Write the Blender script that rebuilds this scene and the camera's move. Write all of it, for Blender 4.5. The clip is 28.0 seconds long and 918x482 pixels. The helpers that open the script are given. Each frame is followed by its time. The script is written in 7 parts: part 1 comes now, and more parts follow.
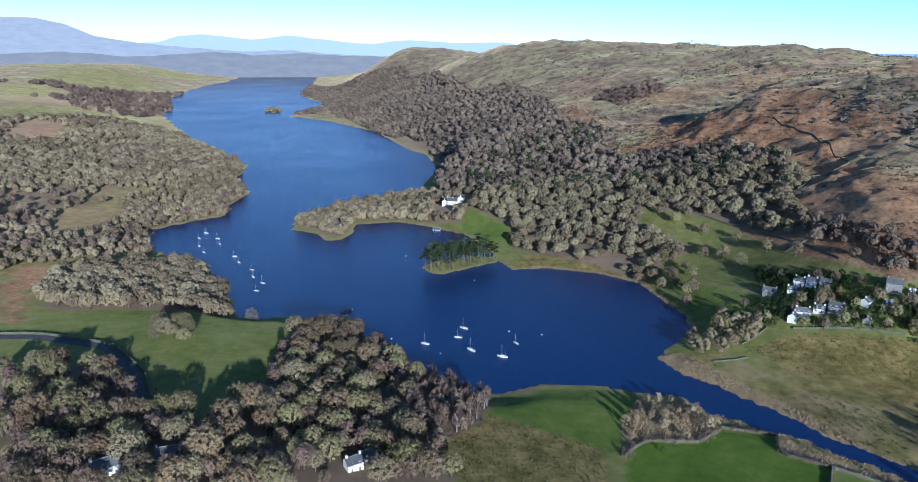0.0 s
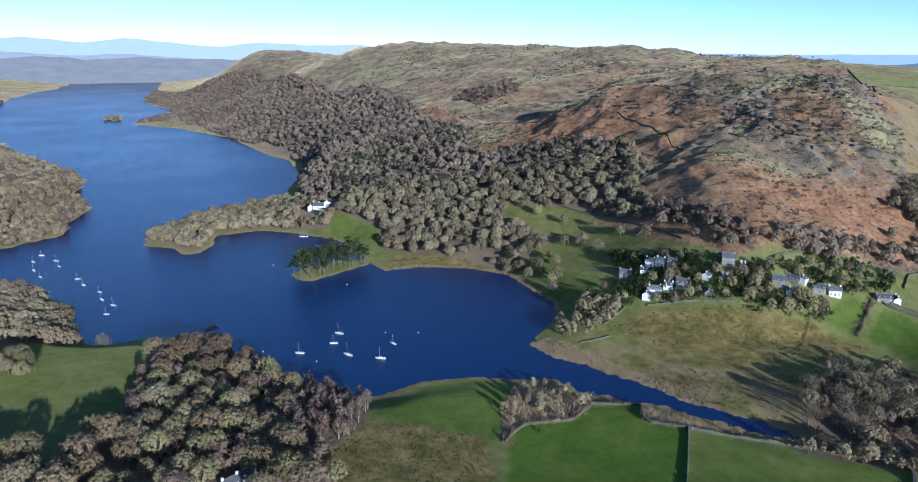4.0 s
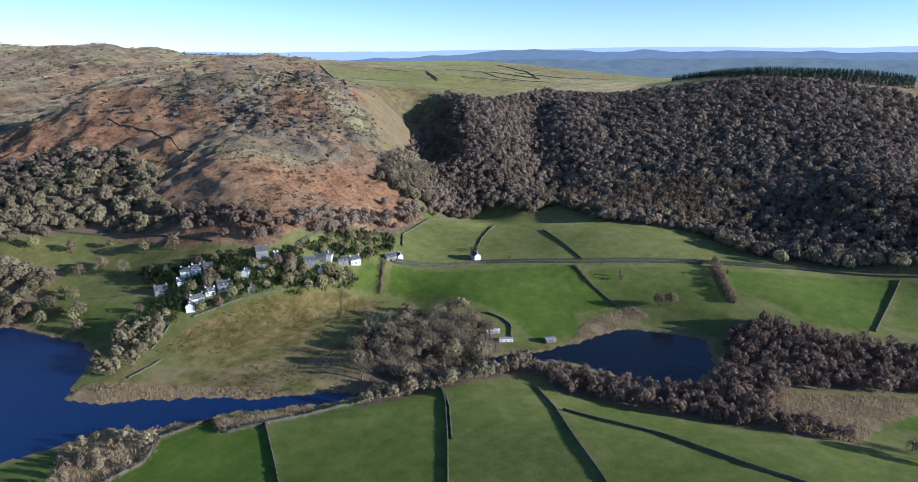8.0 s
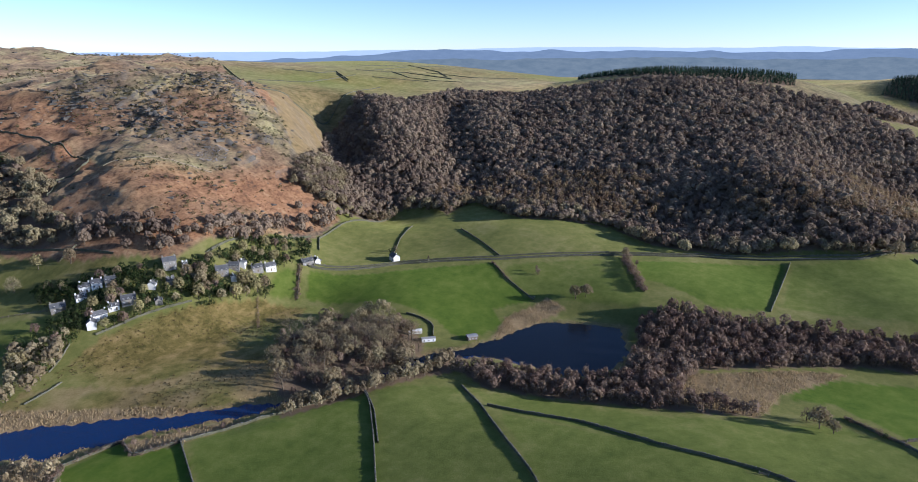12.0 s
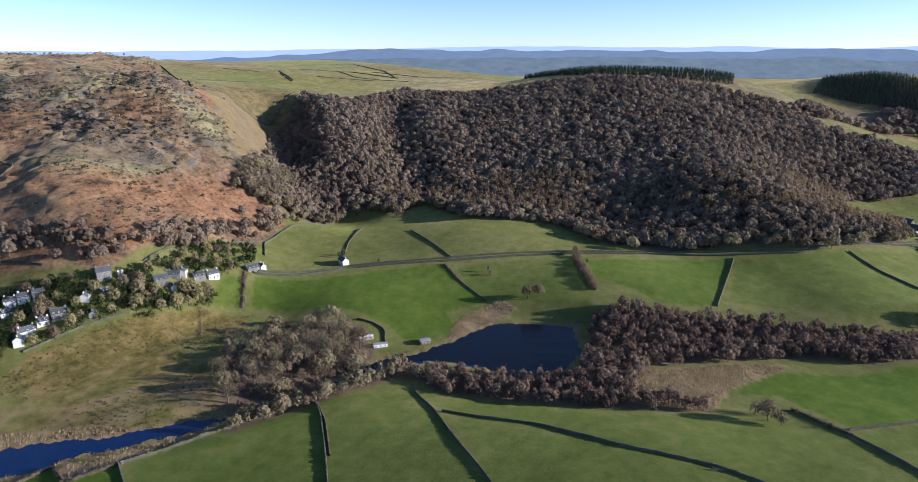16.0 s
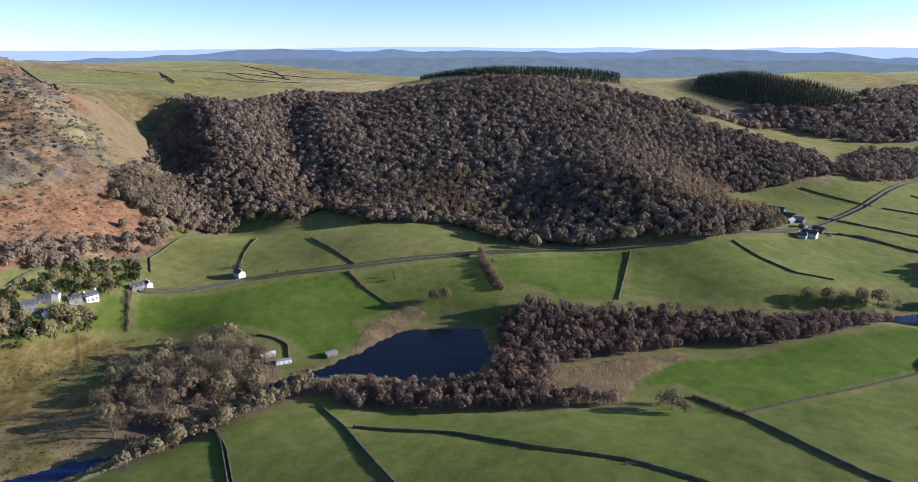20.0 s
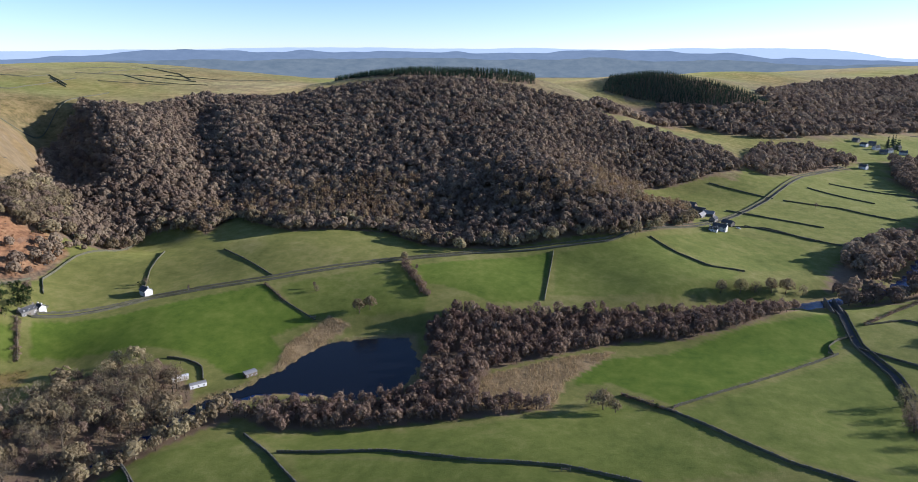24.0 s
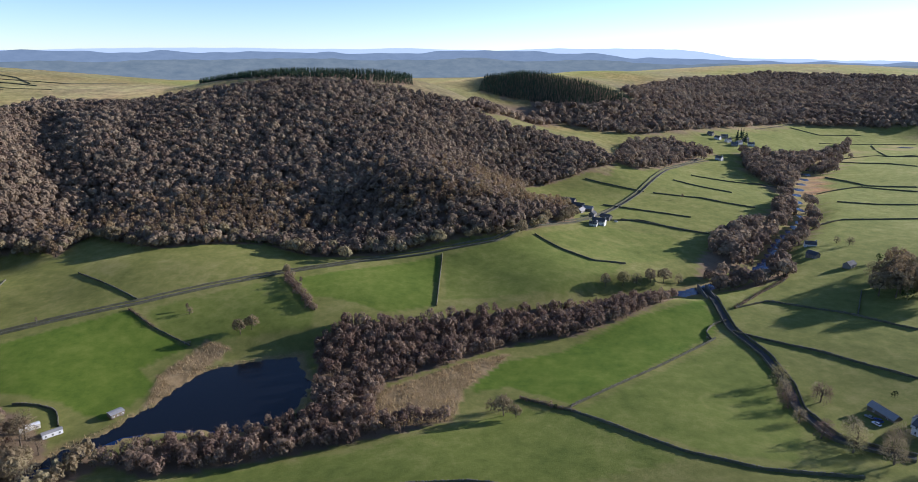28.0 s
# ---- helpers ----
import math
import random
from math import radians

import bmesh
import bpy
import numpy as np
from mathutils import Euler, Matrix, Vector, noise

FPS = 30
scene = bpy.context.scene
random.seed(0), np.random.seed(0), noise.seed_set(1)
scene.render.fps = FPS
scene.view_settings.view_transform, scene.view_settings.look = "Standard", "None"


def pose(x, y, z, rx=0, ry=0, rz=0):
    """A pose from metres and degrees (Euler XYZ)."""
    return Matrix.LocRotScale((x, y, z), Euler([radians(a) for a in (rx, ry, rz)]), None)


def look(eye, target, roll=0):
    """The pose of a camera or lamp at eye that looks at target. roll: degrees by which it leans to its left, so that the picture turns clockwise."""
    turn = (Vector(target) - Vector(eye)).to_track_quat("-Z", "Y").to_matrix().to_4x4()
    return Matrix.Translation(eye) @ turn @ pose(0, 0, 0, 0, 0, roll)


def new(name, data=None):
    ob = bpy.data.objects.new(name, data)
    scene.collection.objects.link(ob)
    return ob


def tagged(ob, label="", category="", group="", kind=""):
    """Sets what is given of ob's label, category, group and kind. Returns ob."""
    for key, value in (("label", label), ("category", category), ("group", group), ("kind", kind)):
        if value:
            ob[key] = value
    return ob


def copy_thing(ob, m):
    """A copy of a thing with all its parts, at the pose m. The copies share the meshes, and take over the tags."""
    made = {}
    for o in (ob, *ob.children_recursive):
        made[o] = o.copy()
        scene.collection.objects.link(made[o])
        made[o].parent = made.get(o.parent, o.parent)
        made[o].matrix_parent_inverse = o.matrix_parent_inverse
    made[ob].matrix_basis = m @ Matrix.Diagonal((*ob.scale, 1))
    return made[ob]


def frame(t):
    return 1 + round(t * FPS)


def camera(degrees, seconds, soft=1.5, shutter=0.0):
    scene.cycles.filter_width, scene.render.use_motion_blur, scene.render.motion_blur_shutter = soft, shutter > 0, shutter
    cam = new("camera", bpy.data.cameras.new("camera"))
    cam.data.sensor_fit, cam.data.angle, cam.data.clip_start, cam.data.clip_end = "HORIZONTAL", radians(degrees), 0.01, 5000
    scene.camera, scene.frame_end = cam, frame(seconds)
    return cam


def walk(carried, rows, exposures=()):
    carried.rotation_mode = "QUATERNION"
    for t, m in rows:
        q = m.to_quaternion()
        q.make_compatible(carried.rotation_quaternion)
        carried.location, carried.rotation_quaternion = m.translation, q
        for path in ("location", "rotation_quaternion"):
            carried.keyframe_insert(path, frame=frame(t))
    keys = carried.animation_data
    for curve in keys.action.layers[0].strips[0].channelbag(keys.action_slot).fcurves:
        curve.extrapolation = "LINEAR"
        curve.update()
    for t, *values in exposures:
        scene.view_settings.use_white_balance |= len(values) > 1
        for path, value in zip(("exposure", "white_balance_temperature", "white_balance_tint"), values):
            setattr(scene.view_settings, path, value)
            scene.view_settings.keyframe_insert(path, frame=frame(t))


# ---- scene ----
# ---------------------------------------------------------------- camera
cam = camera(71.19, 28.0, soft=0.8)
PATH = [
    (0, pose(0.0, 0.0, 185.0, 73.21, -0.50, 2.81)),
    (0.5, pose(-0.0, -0.0, 184.8, 73.28, -0.47, 2.00)),
    (1, pose(-0.1, -0.1, 184.6, 73.31, -0.50, 0.54)),
    (1.5, pose(-0.1, -0.1, 184.4, 73.34, -0.48, -1.88)),
    (2, pose(-0.1, -0.1, 184.3, 73.39, -0.40, -4.01)),
    (2.5, pose(-0.2, -0.1, 184.1, 73.44, -0.33, -5.97)),
    (4.5, pose(-0.3, -0.2, 183.3, 73.54, -0.12, -13.27)),
    (5, pose(-2.2, 2.0, 186.0, 73.33, -0.04, -23.88)),
    (5.5, pose(-2.5, 2.2, 185.8, 73.36, 0.08, -28.81)),
    (6, pose(-2.8, 2.5, 185.6, 73.35, 0.05, -34.25)),
    (6.5, pose(-3.2, 2.8, 185.5, 73.38, -0.01, -39.01)),
    (7, pose(-3.5, 3.1, 185.3, 73.36, 0.08, -44.23)),
    (7.5, pose(-3.8, 3.4, 185.1, 73.38, 0.09, -48.08)),
    (8, pose(-4.1, 3.7, 184.9, 73.38, 0.09, -51.78)),
    (8.5, pose(-4.2, 3.8, 185.0, 73.38, 0.21, -54.45)),
    (9, pose(-4.3, 3.8, 185.0, 73.38, 0.17, -56.07)),
    (9.5, pose(-4.4, 3.8, 185.0, 73.37, 0.21, -57.11)),
    (10, pose(-4.4, 3.9, 185.1, 73.36, 0.25, -57.95)),
    (11, pose(-4.6, 4.0, 185.1, 73.36, 0.21, -59.03)),
    (11.5, pose(-4.7, 4.0, 185.1, 73.37, 0.16, -59.25)),
    (13.5, pose(-3.1, 5.5, 185.3, 73.31, 0.06, -60.34)),
    (14.5, pose(-1.7, 6.4, 185.3, 73.30, -0.00, -61.32)),
    (16, pose(1.2, 7.7, 185.1, 73.30, 0.02, -64.06)),
    (17, pose(3.2, 8.9, 184.9, 73.34, 0.02, -66.06)),
    (18, pose(5.2, 10.2, 184.8, 73.37, -0.06, -68.38)),
    (19, pose(7.3, 11.6, 185.0, 73.37, -0.04, -71.04)),
    (20, pose(9.3, 13.0, 185.2, 73.34, -0.07, -73.17)),
    (21, pose(11.7, 14.4, 185.3, 73.33, -0.09, -75.09)),
    (21.5, pose(12.9, 15.1, 185.3, 73.34, -0.14, -75.94)),
    (23.5, pose(18.1, 17.0, 185.5, 73.38, -0.12, -79.31)),
    (24.5, pose(21.1, 17.8, 185.5, 73.41, -0.08, -81.86)),
    (25.5, pose(24.3, 18.5, 185.6, 73.43, -0.02, -85.12)),
    (26.5, pose(27.9, 19.5, 185.6, 73.43, -0.04, -88.36)),
    (27.2, pose(30.6, 20.4, 185.6, 73.43, -0.06, -90.00)),
    (28, pose(33.7, 21.3, 185.6, 73.44, -0.09, -91.24)),
]
walk(cam, PATH, [(0.0, 0.50, 4920, 10), (5.0, 0.48, 4980, 11), (11.0, 0.56, 5500, 17), (17.0, 0.56, 5650, 18), (28.0, 0.62, 5850, 18)])

# ---------------------------------------------------------------- daylight
SUN_AZ, SUN_EL = radians(160), radians(14.5)
world = bpy.data.worlds.new("sky")
scene.world = world
world.use_nodes = True
wn = world.node_tree.nodes
sky = wn.new("ShaderNodeTexSky")
sky.sky_type = "NISHITA"
sky.sun_disc = False
sky.sun_elevation, sky.sun_rotation = SUN_EL, SUN_AZ
sky.altitude, sky.air_density, sky.dust_density, sky.ozone_density = 50, 0.6, 0.08, 2.0
world.node_tree.links.new(sky.outputs[0], wn["Background"].inputs[0])
wn["Background"].inputs[1].default_value = 0.12
sun_data = bpy.data.lights.new("sun", "SUN")
sun_data.energy, sun_data.angle, sun_data.color = 5.0, radians(0.6), (1.0, 0.94, 0.84)
sun = new("sun", sun_data)
sun_way = Vector((math.sin(SUN_AZ) * math.cos(SUN_EL), math.cos(SUN_AZ) * math.cos(SUN_EL), math.sin(SUN_EL)))
sun.matrix_world = look(sun_way * 600, (0, 0, 0))

# ---------------------------------------------------------------- materials
def material(name, rough=0.9, spec=0.2):
    m = bpy.data.materials.new(name)
    m.use_nodes = True
    b = m.node_tree.nodes["Principled BSDF"]
    b.inputs["Roughness"].default_value = rough
    b.inputs["Specular IOR Level"].default_value = spec
    return m, m.node_tree.nodes, m.node_tree.links, b


def ramp(n, l, fac, stops):
    r = n.new("ShaderNodeValToRGB")
    e = r.color_ramp.elements
    while len(e) < len(stops):
        e.new(0.5)
    for k, (at, col) in enumerate(stops):
        e[k].position, e[k].color = at, (*col, 1)
    l.new(fac, r.inputs[0])
    return r.outputs[0]


def noise_tex(n, l, scale, detail=4, rough=0.6, coord=None):
    t = n.new("ShaderNodeTexNoise")
    t.inputs["Scale"].default_value, t.inputs["Detail"].default_value, t.inputs["Roughness"].default_value = scale, detail, rough
    if coord is None:
        coord = n.new("ShaderNodeNewGeometry").outputs["Position"]
    l.new(coord, t.inputs["Vector"])
    return t.outputs["Fac"]


def blend(n, l, fac, a, b):
    m = n.new("ShaderNodeMix")
    m.data_type = "RGBA"
    for s, v in ((m.inputs[0], fac), (m.inputs[6], a), (m.inputs[7], b)):
        if isinstance(v, (int, float)):
            s.default_value = v
        elif isinstance(v, tuple):
            s.default_value = (*v, 1)
        else:
            l.new(v, s)
    return m.outputs[2]


def calc(n, l, op, a, b=0.0):
    m = n.new("ShaderNodeMath")
    m.operation = op
    for s, v in zip(m.inputs, (a, b)):
        if isinstance(v, (int, float)):
            s.default_value = v
        else:
            l.new(v, s)
    return m.outputs[0]


def simple(name, c1, c2, scale=1.0, rough=0.85, spec=0.2, bump=0.0, per_object=0.0, metal=0.0):
    """A two-tone grained surface; per_object shifts its brightness from object to object."""
    m, n, l, b = material(name, rough, spec)
    b.inputs["Metallic"].default_value = metal
    big = noise_tex(n, l, scale * 0.15, 3)
    fine = noise_tex(n, l, scale, 6, 0.7)
    f = calc(n, l, "ADD", calc(n, l, "MULTIPLY", big, 0.5), calc(n, l, "MULTIPLY", fine, 0.5))
    col = ramp(n, l, f, ((0.3, c1), (0.7, c2)))
    if per_object:
        info = n.new("ShaderNodeObjectInfo")
        h = n.new("ShaderNodeHueSaturation")
        l.new(calc(n, l, "ADD", calc(n, l, "MULTIPLY", info.outputs["Random"], per_object), 1 - per_object / 2), h.inputs["Value"])
        l.new(col, h.inputs["Color"])
        col = h.outputs[0]
    l.new(col, b.inputs["Base Color"])
    if bump:
        bp = n.new("ShaderNodeBump")
        bp.inputs["Strength"].default_value, bp.inputs["Distance"].default_value = bump, 0.1
        l.new(fine, bp.inputs["Height"])
        l.new(bp.outputs[0], b.inputs["Normal"])
    return m


def foliage(name, c1, c2, rough=0.9, own_tone=0.45, gaps=0.0, lace_scale=0.8):
    """Twigs or needles: each tree has its own tone; gaps: the share of air between the twigs of a spray."""
    m, n, l, b = material(name, rough, 0.08)
    g = n.new("ShaderNodeNewGeometry")
    grown = n.new("ShaderNodeAttribute")
    grown.attribute_name = "tone"
    split = n.new("ShaderNodeSeparateXYZ")
    l.new(grown.outputs["Vector"], split.inputs[0])
    info = n.new("ShaderNodeObjectInfo")
    alone = calc(n, l, "MULTIPLY", calc(n, l, "SUBTRACT", info.outputs["Random"], 0.5), calc(n, l, "SUBTRACT", 1.0, split.outputs[1]))
    own = calc(n, l, "ADD", alone, split.outputs[0])
    patch = noise_tex(n, l, 0.012, 3, 0.5)
    spray = noise_tex(n, l, 0.5, 3, 0.6)
    f = calc(n, l, "ADD", calc(n, l, "ADD", calc(n, l, "MULTIPLY", patch, 0.75), calc(n, l, "MULTIPLY", spray, 0.25)), calc(n, l, "MULTIPLY", own, 0.16))
    col = ramp(n, l, f, ((0.36, c1), (0.64, c2)))
    h = n.new("ShaderNodeHueSaturation")
    l.new(calc(n, l, "ADD", calc(n, l, "MULTIPLY", g.outputs["Random Per Island"], 0.12), calc(n, l, "ADD", calc(n, l, "MULTIPLY", own, own_tone), 0.94)), h.inputs["Value"])
    l.new(calc(n, l, "ADD", calc(n, l, "MULTIPLY", own, 0.02), 0.5), h.inputs["Hue"])
    l.new(col, h.inputs["Color"])
    l.new(h.outputs[0], b.inputs["Base Color"])
    thin = n.new("ShaderNodeBsdfTranslucent")
    l.new(h.outputs[0], thin.inputs[0])
    both = n.new("ShaderNodeMixShader")
    both.inputs[0].default_value = 0.4
    l.new(b.outputs[0], both.inputs[1])
    l.new(thin.outputs[0], both.inputs[2])
    out = both.outputs[0]
    if gaps:
        air, lace = n.new("ShaderNodeBsdfTransparent"), n.new("ShaderNodeMixShader")
        hole = n.new("ShaderNodeMapRange")
        at = 0.5 + (0.5 - gaps) * 0.36
        hole.inputs[1].default_value, hole.inputs[2].default_value = at - 0.015, at + 0.015
        l.new(noise_tex(n, l, lace_scale, 3, 0.7), hole.inputs[0])
        l.new(hole.outputs[0], lace.inputs[0])
        l.new(out, lace.inputs[1])
        l.new(air.outputs[0], lace.inputs[2])
        out = lace.outputs[0]
    l.new(out, n["Material Output"].inputs[0])
    return m


MAT = {}
MAT["oak"] = foliage("bare_oak_twigs", (0.190, 0.142, 0.102), (0.305, 0.232, 0.162), 0.9, 0.26, 0.27)
MAT["sallow"] = foliage("pale_bare_twigs", (0.245, 0.188, 0.108), (0.390, 0.310, 0.188), 0.9, 0.3, 0.36)
MAT["birch"] = foliage("bare_birch_twigs", (0.175, 0.120, 0.088), (0.275, 0.196, 0.142), 0.9, 0.30, 0.4, 1.0)
MAT["olive"] = foliage("lichened_oak_twigs", (0.212, 0.183, 0.085), (0.352, 0.303, 0.148), 0.9, 0.25, 0.4, 1.1)
MAT["russet"] = foliage("withered_oak_leaves", (0.195, 0.138, 0.080), (0.325, 0.235, 0.135), 0.9, 0.25, 0.42, 1.2)
MAT["ash"] = foliage("bare_ash_twigs", (0.212, 0.168, 0.096), (0.345, 0.284, 0.168), 0.9, 0.28, 0.32)
MAT["lacy"] = foliage("bare_branch_tips", (0.218, 0.170, 0.096), (0.355, 0.290, 0.170), 0.9, 0.28, 0.42, 1.2)
MAT["fir"] = foliage("conifer_needles", (0.020, 0.042, 0.027), (0.045, 0.078, 0.042))
MAT["pine"] = foliage("pine_needles", (0.045, 0.066, 0.027), (0.09, 0.115, 0.045))
MAT["ivy"] = foliage("evergreen_leaves", (0.022, 0.040, 0.014), (0.055, 0.075, 0.025))
MAT["reed"] = foliage("dry_reeds", (0.25, 0.175, 0.095), (0.38, 0.275, 0.155))
MAT["rush"] = foliage("rushes", (0.12, 0.095, 0.045), (0.22, 0.165, 0.08))
MAT["scrub"] = foliage("gorse_and_bramble", (0.065, 0.066, 0.030), (0.13, 0.11, 0.055))
MAT["fern"] = foliage("dead_bracken", (0.165, 0.080, 0.040), (0.26, 0.132, 0.063))
MAT["bark"] = simple("bark", (0.07, 0.055, 0.04), (0.17, 0.14, 0.10), 2.0, 0.95, 0.1, 0.5)
MAT["birch_bark"] = simple("pale_bark", (0.15, 0.135, 0.11), (0.29, 0.26, 0.22), 2.0, 0.9, 0.1, 0.3)
MAT["drystone"] = simple("drystone", (0.09, 0.085, 0.07), (0.24, 0.225, 0.19), 1.6, 0.95, 0.1, 1.0)
MAT["mossy"] = simple("mossy_stone", (0.05, 0.055, 0.03), (0.16, 0.15, 0.10), 1.2, 0.95, 0.1, 1.0)
MAT["crag"] = simple("crag_rock", (0.05, 0.045, 0.038), (0.16, 0.145, 0.12), 0.5, 0.9, 0.15, 1.0)
MAT["slate"] = simple("slate_roof", (0.055, 0.058, 0.062), (0.135, 0.136, 0.136), 1.5, 0.85, 0.15, 0.6, 0.5)
MAT["render"] = simple("whitewash", (0.56, 0.55, 0.51), (0.74, 0.73, 0.70), 0.8, 0.85, 0.2, 0.2)
MAT["stone"] = simple("house_stone", (0.13, 0.122, 0.105), (0.30, 0.28, 0.245), 2.0, 0.9, 0.2, 0.8, 0.3)
MAT["glass"] = simple("window_glass", (0.015, 0.018, 0.022), (0.03, 0.035, 0.04), 0.5, 0.08, 0.5)
MAT["frame"] = simple("painted_wood", (0.62, 0.62, 0.6), (0.78, 0.78, 0.76), 3.0, 0.5, 0.4)
MAT["timber"] = simple("weathered_boards", (0.11, 0.085, 0.06), (0.23, 0.19, 0.14), 2.5, 0.85, 0.2, 0.6)
MAT["tin"] = simple("sheet_roof", (0.24, 0.235, 0.225), (0.36, 0.35, 0.335), 1.0, 0.75, 0.3, 0.1)
MAT["hull"] = simple("white_gelcoat", (0.72, 0.73, 0.74), (0.85, 0.86, 0.87), 1.5, 0.25, 0.5)
MAT["deck"] = simple("boat_deck", (0.5, 0.47, 0.4), (0.68, 0.65, 0.58), 3.0, 0.6, 0.3)
MAT["blue_cover"] = simple("blue_sail_cover", (0.03, 0.07, 0.2), (0.06, 0.12, 0.3), 3.0, 0.8, 0.2)
MAT["mast"] = simple("anodised_mast", (0.45, 0.46, 0.47), (0.6, 0.61, 0.62), 2.0, 0.35, 0.5, 0, 0, 0.8)
MAT["tyre"] = simple("tyre_rubber", (0.015, 0.015, 0.015), (0.03, 0.03, 0.03), 4.0, 0.9, 0.2)
MAT["asphalt"] = simple("lane_asphalt", (0.055, 0.052, 0.046), (0.115, 0.108, 0.096), 1.5, 0.9, 0.2, 0.3)
MAT["path"] = simple("track_earth", (0.26, 0.205, 0.13), (0.42, 0.34, 0.23), 1.0, 0.95, 0.1, 0.5)
MAT["pale_rock"] = simple("scree_rock", (0.17, 0.155, 0.14), (0.27, 0.25, 0.225), 0.8, 0.9, 0.1, 0.8)
MAT["red"] = simple("orange_buoy", (0.55, 0.10, 0.03), (0.7, 0.16, 0.05), 3.0, 0.5, 0.4)

# water: dark, clear, ruffled by wind
m, n, l, b = material("lake_water", 0.06, 0.5)
b.inputs["Base Color"].default_value = (0.005, 0.024, 0.088, 1)
b.inputs["IOR"].default_value = 1.333
w1, w2 = noise_tex(n, l, 0.9, 3), noise_tex(n, l, 0.12, 4)
bp = n.new("ShaderNodeBump")
bp.inputs["Strength"].default_value, bp.inputs["Distance"].default_value = 0.45, 0.5
l.new(calc(n, l, "ADD", w1, w2), bp.inputs["Height"])
l.new(bp.outputs[0], b.inputs["Normal"])
l.new(calc(n, l, "ADD", calc(n, l, "MULTIPLY", noise_tex(n, l, 0.004, 3), 0.2), 0.12), b.inputs["Roughness"])
MAT["water"] = m
m = m.copy()
m.name = "tarn_water"
m.node_tree.nodes["Principled BSDF"].inputs["Base Color"].default_value = (0.004, 0.005, 0.008, 1)
next(q for q in m.node_tree.nodes if q.type == "BUMP").inputs["Strength"].default_value = 0.06
MAT["peaty_water"] = m

# the land's cover: masks carried by the sheet choose between grasses, fern, heath, leaf litter and rock
m, n, l, b = material("land_cover", 0.95, 0.08)
va, vb = n.new("ShaderNodeVertexColor"), n.new("ShaderNodeVertexColor")
va.layer_name, vb.layer_name = "cover_a", "cover_b"
sa, sb = n.new("ShaderNodeSeparateColor"), n.new("ShaderNodeSeparateColor")
l.new(va.outputs[0], sa.inputs[0])
l.new(vb.outputs[0], sb.inputs[0])
fine, mid, big = noise_tex(n, l, 1.3, 5, 0.7), noise_tex(n, l, 0.14, 5, 0.65), noise_tex(n, l, 0.03, 4, 0.6)
mix2 = calc(n, l, "ADD", calc(n, l, "MULTIPLY", mid, 0.55), calc(n, l, "MULTIPLY", fine, 0.45))
mix3 = calc(n, l, "ADD", calc(n, l, "MULTIPLY", mix2, 0.5), calc(n, l, "MULTIPLY", big, 0.5))
grain = calc(n, l, "ADD", calc(n, l, "MULTIPLY", noise_tex(n, l, 0.10, 12, 0.74), 0.65), calc(n, l, "MULTIPLY", noise_tex(n, l, 0.018, 5, 0.6), 0.35))
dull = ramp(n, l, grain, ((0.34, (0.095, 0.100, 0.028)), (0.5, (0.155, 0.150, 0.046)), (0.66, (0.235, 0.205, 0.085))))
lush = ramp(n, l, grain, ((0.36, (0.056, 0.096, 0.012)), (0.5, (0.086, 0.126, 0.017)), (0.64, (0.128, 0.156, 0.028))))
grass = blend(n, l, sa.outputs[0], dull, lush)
marsh = ramp(n, l, grain, ((0.40, (0.072, 0.062, 0.018)), (0.49, (0.150, 0.116, 0.036)), (0.60, (0.28, 0.198, 0.08))))
reed = ramp(n, l, mix2, ((0.36, (0.16, 0.11, 0.052)), (0.62, (0.34, 0.245, 0.13))))
rough = calc(n, l, "ADD", calc(n, l, "MULTIPLY", noise_tex(n, l, 0.05, 6, 0.65), 0.5), calc(n, l, "MULTIPLY", noise_tex(n, l, 0.3, 6, 0.7), 0.5))
fern = ramp(n, l, rough, ((0.38, (0.085, 0.050, 0.032)), (0.46, (0.205, 0.106, 0.055)), (0.56, (0.31, 0.168, 0.085)), (0.66, (0.39, 0.265, 0.145))))
straw = ramp(n, l, rough, ((0.38, (0.085, 0.075, 0.045)), (0.45, (0.185, 0.160, 0.080)), (0.55, (0.30, 0.255, 0.125)), (0.66, (0.40, 0.335, 0.185))))
ling = ramp(n, l, rough, ((0.38, (0.050, 0.042, 0.032)), (0.46, (0.120, 0.088, 0.058)), (0.55, (0.215, 0.152, 0.090)), (0.66, (0.31, 0.24, 0.14))))
tract = n.new("ShaderNodeMapRange")
tract.inputs[1].default_value, tract.inputs[2].default_value = 0.35, 0.54
l.new(noise_tex(n, l, 0.013, 6, 0.68), tract.inputs[0])
heath = blend(n, l, tract.outputs[0], straw, ling)
litter = ramp(n, l, mix3, ((0.36, (0.12, 0.085, 0.06)), (0.64, (0.22, 0.155, 0.10))))
rock = ramp(n, l, mix2, ((0.36, (0.07, 0.062, 0.05)), (0.66, (0.21, 0.19, 0.16))))
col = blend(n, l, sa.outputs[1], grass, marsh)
col = blend(n, l, sb.outputs[1], col, heath)
col = blend(n, l, sb.outputs[0], col, fern)
col = blend(n, l, sb.outputs[2], col, litter)
col = blend(n, l, sa.outputs[2], col, reed)
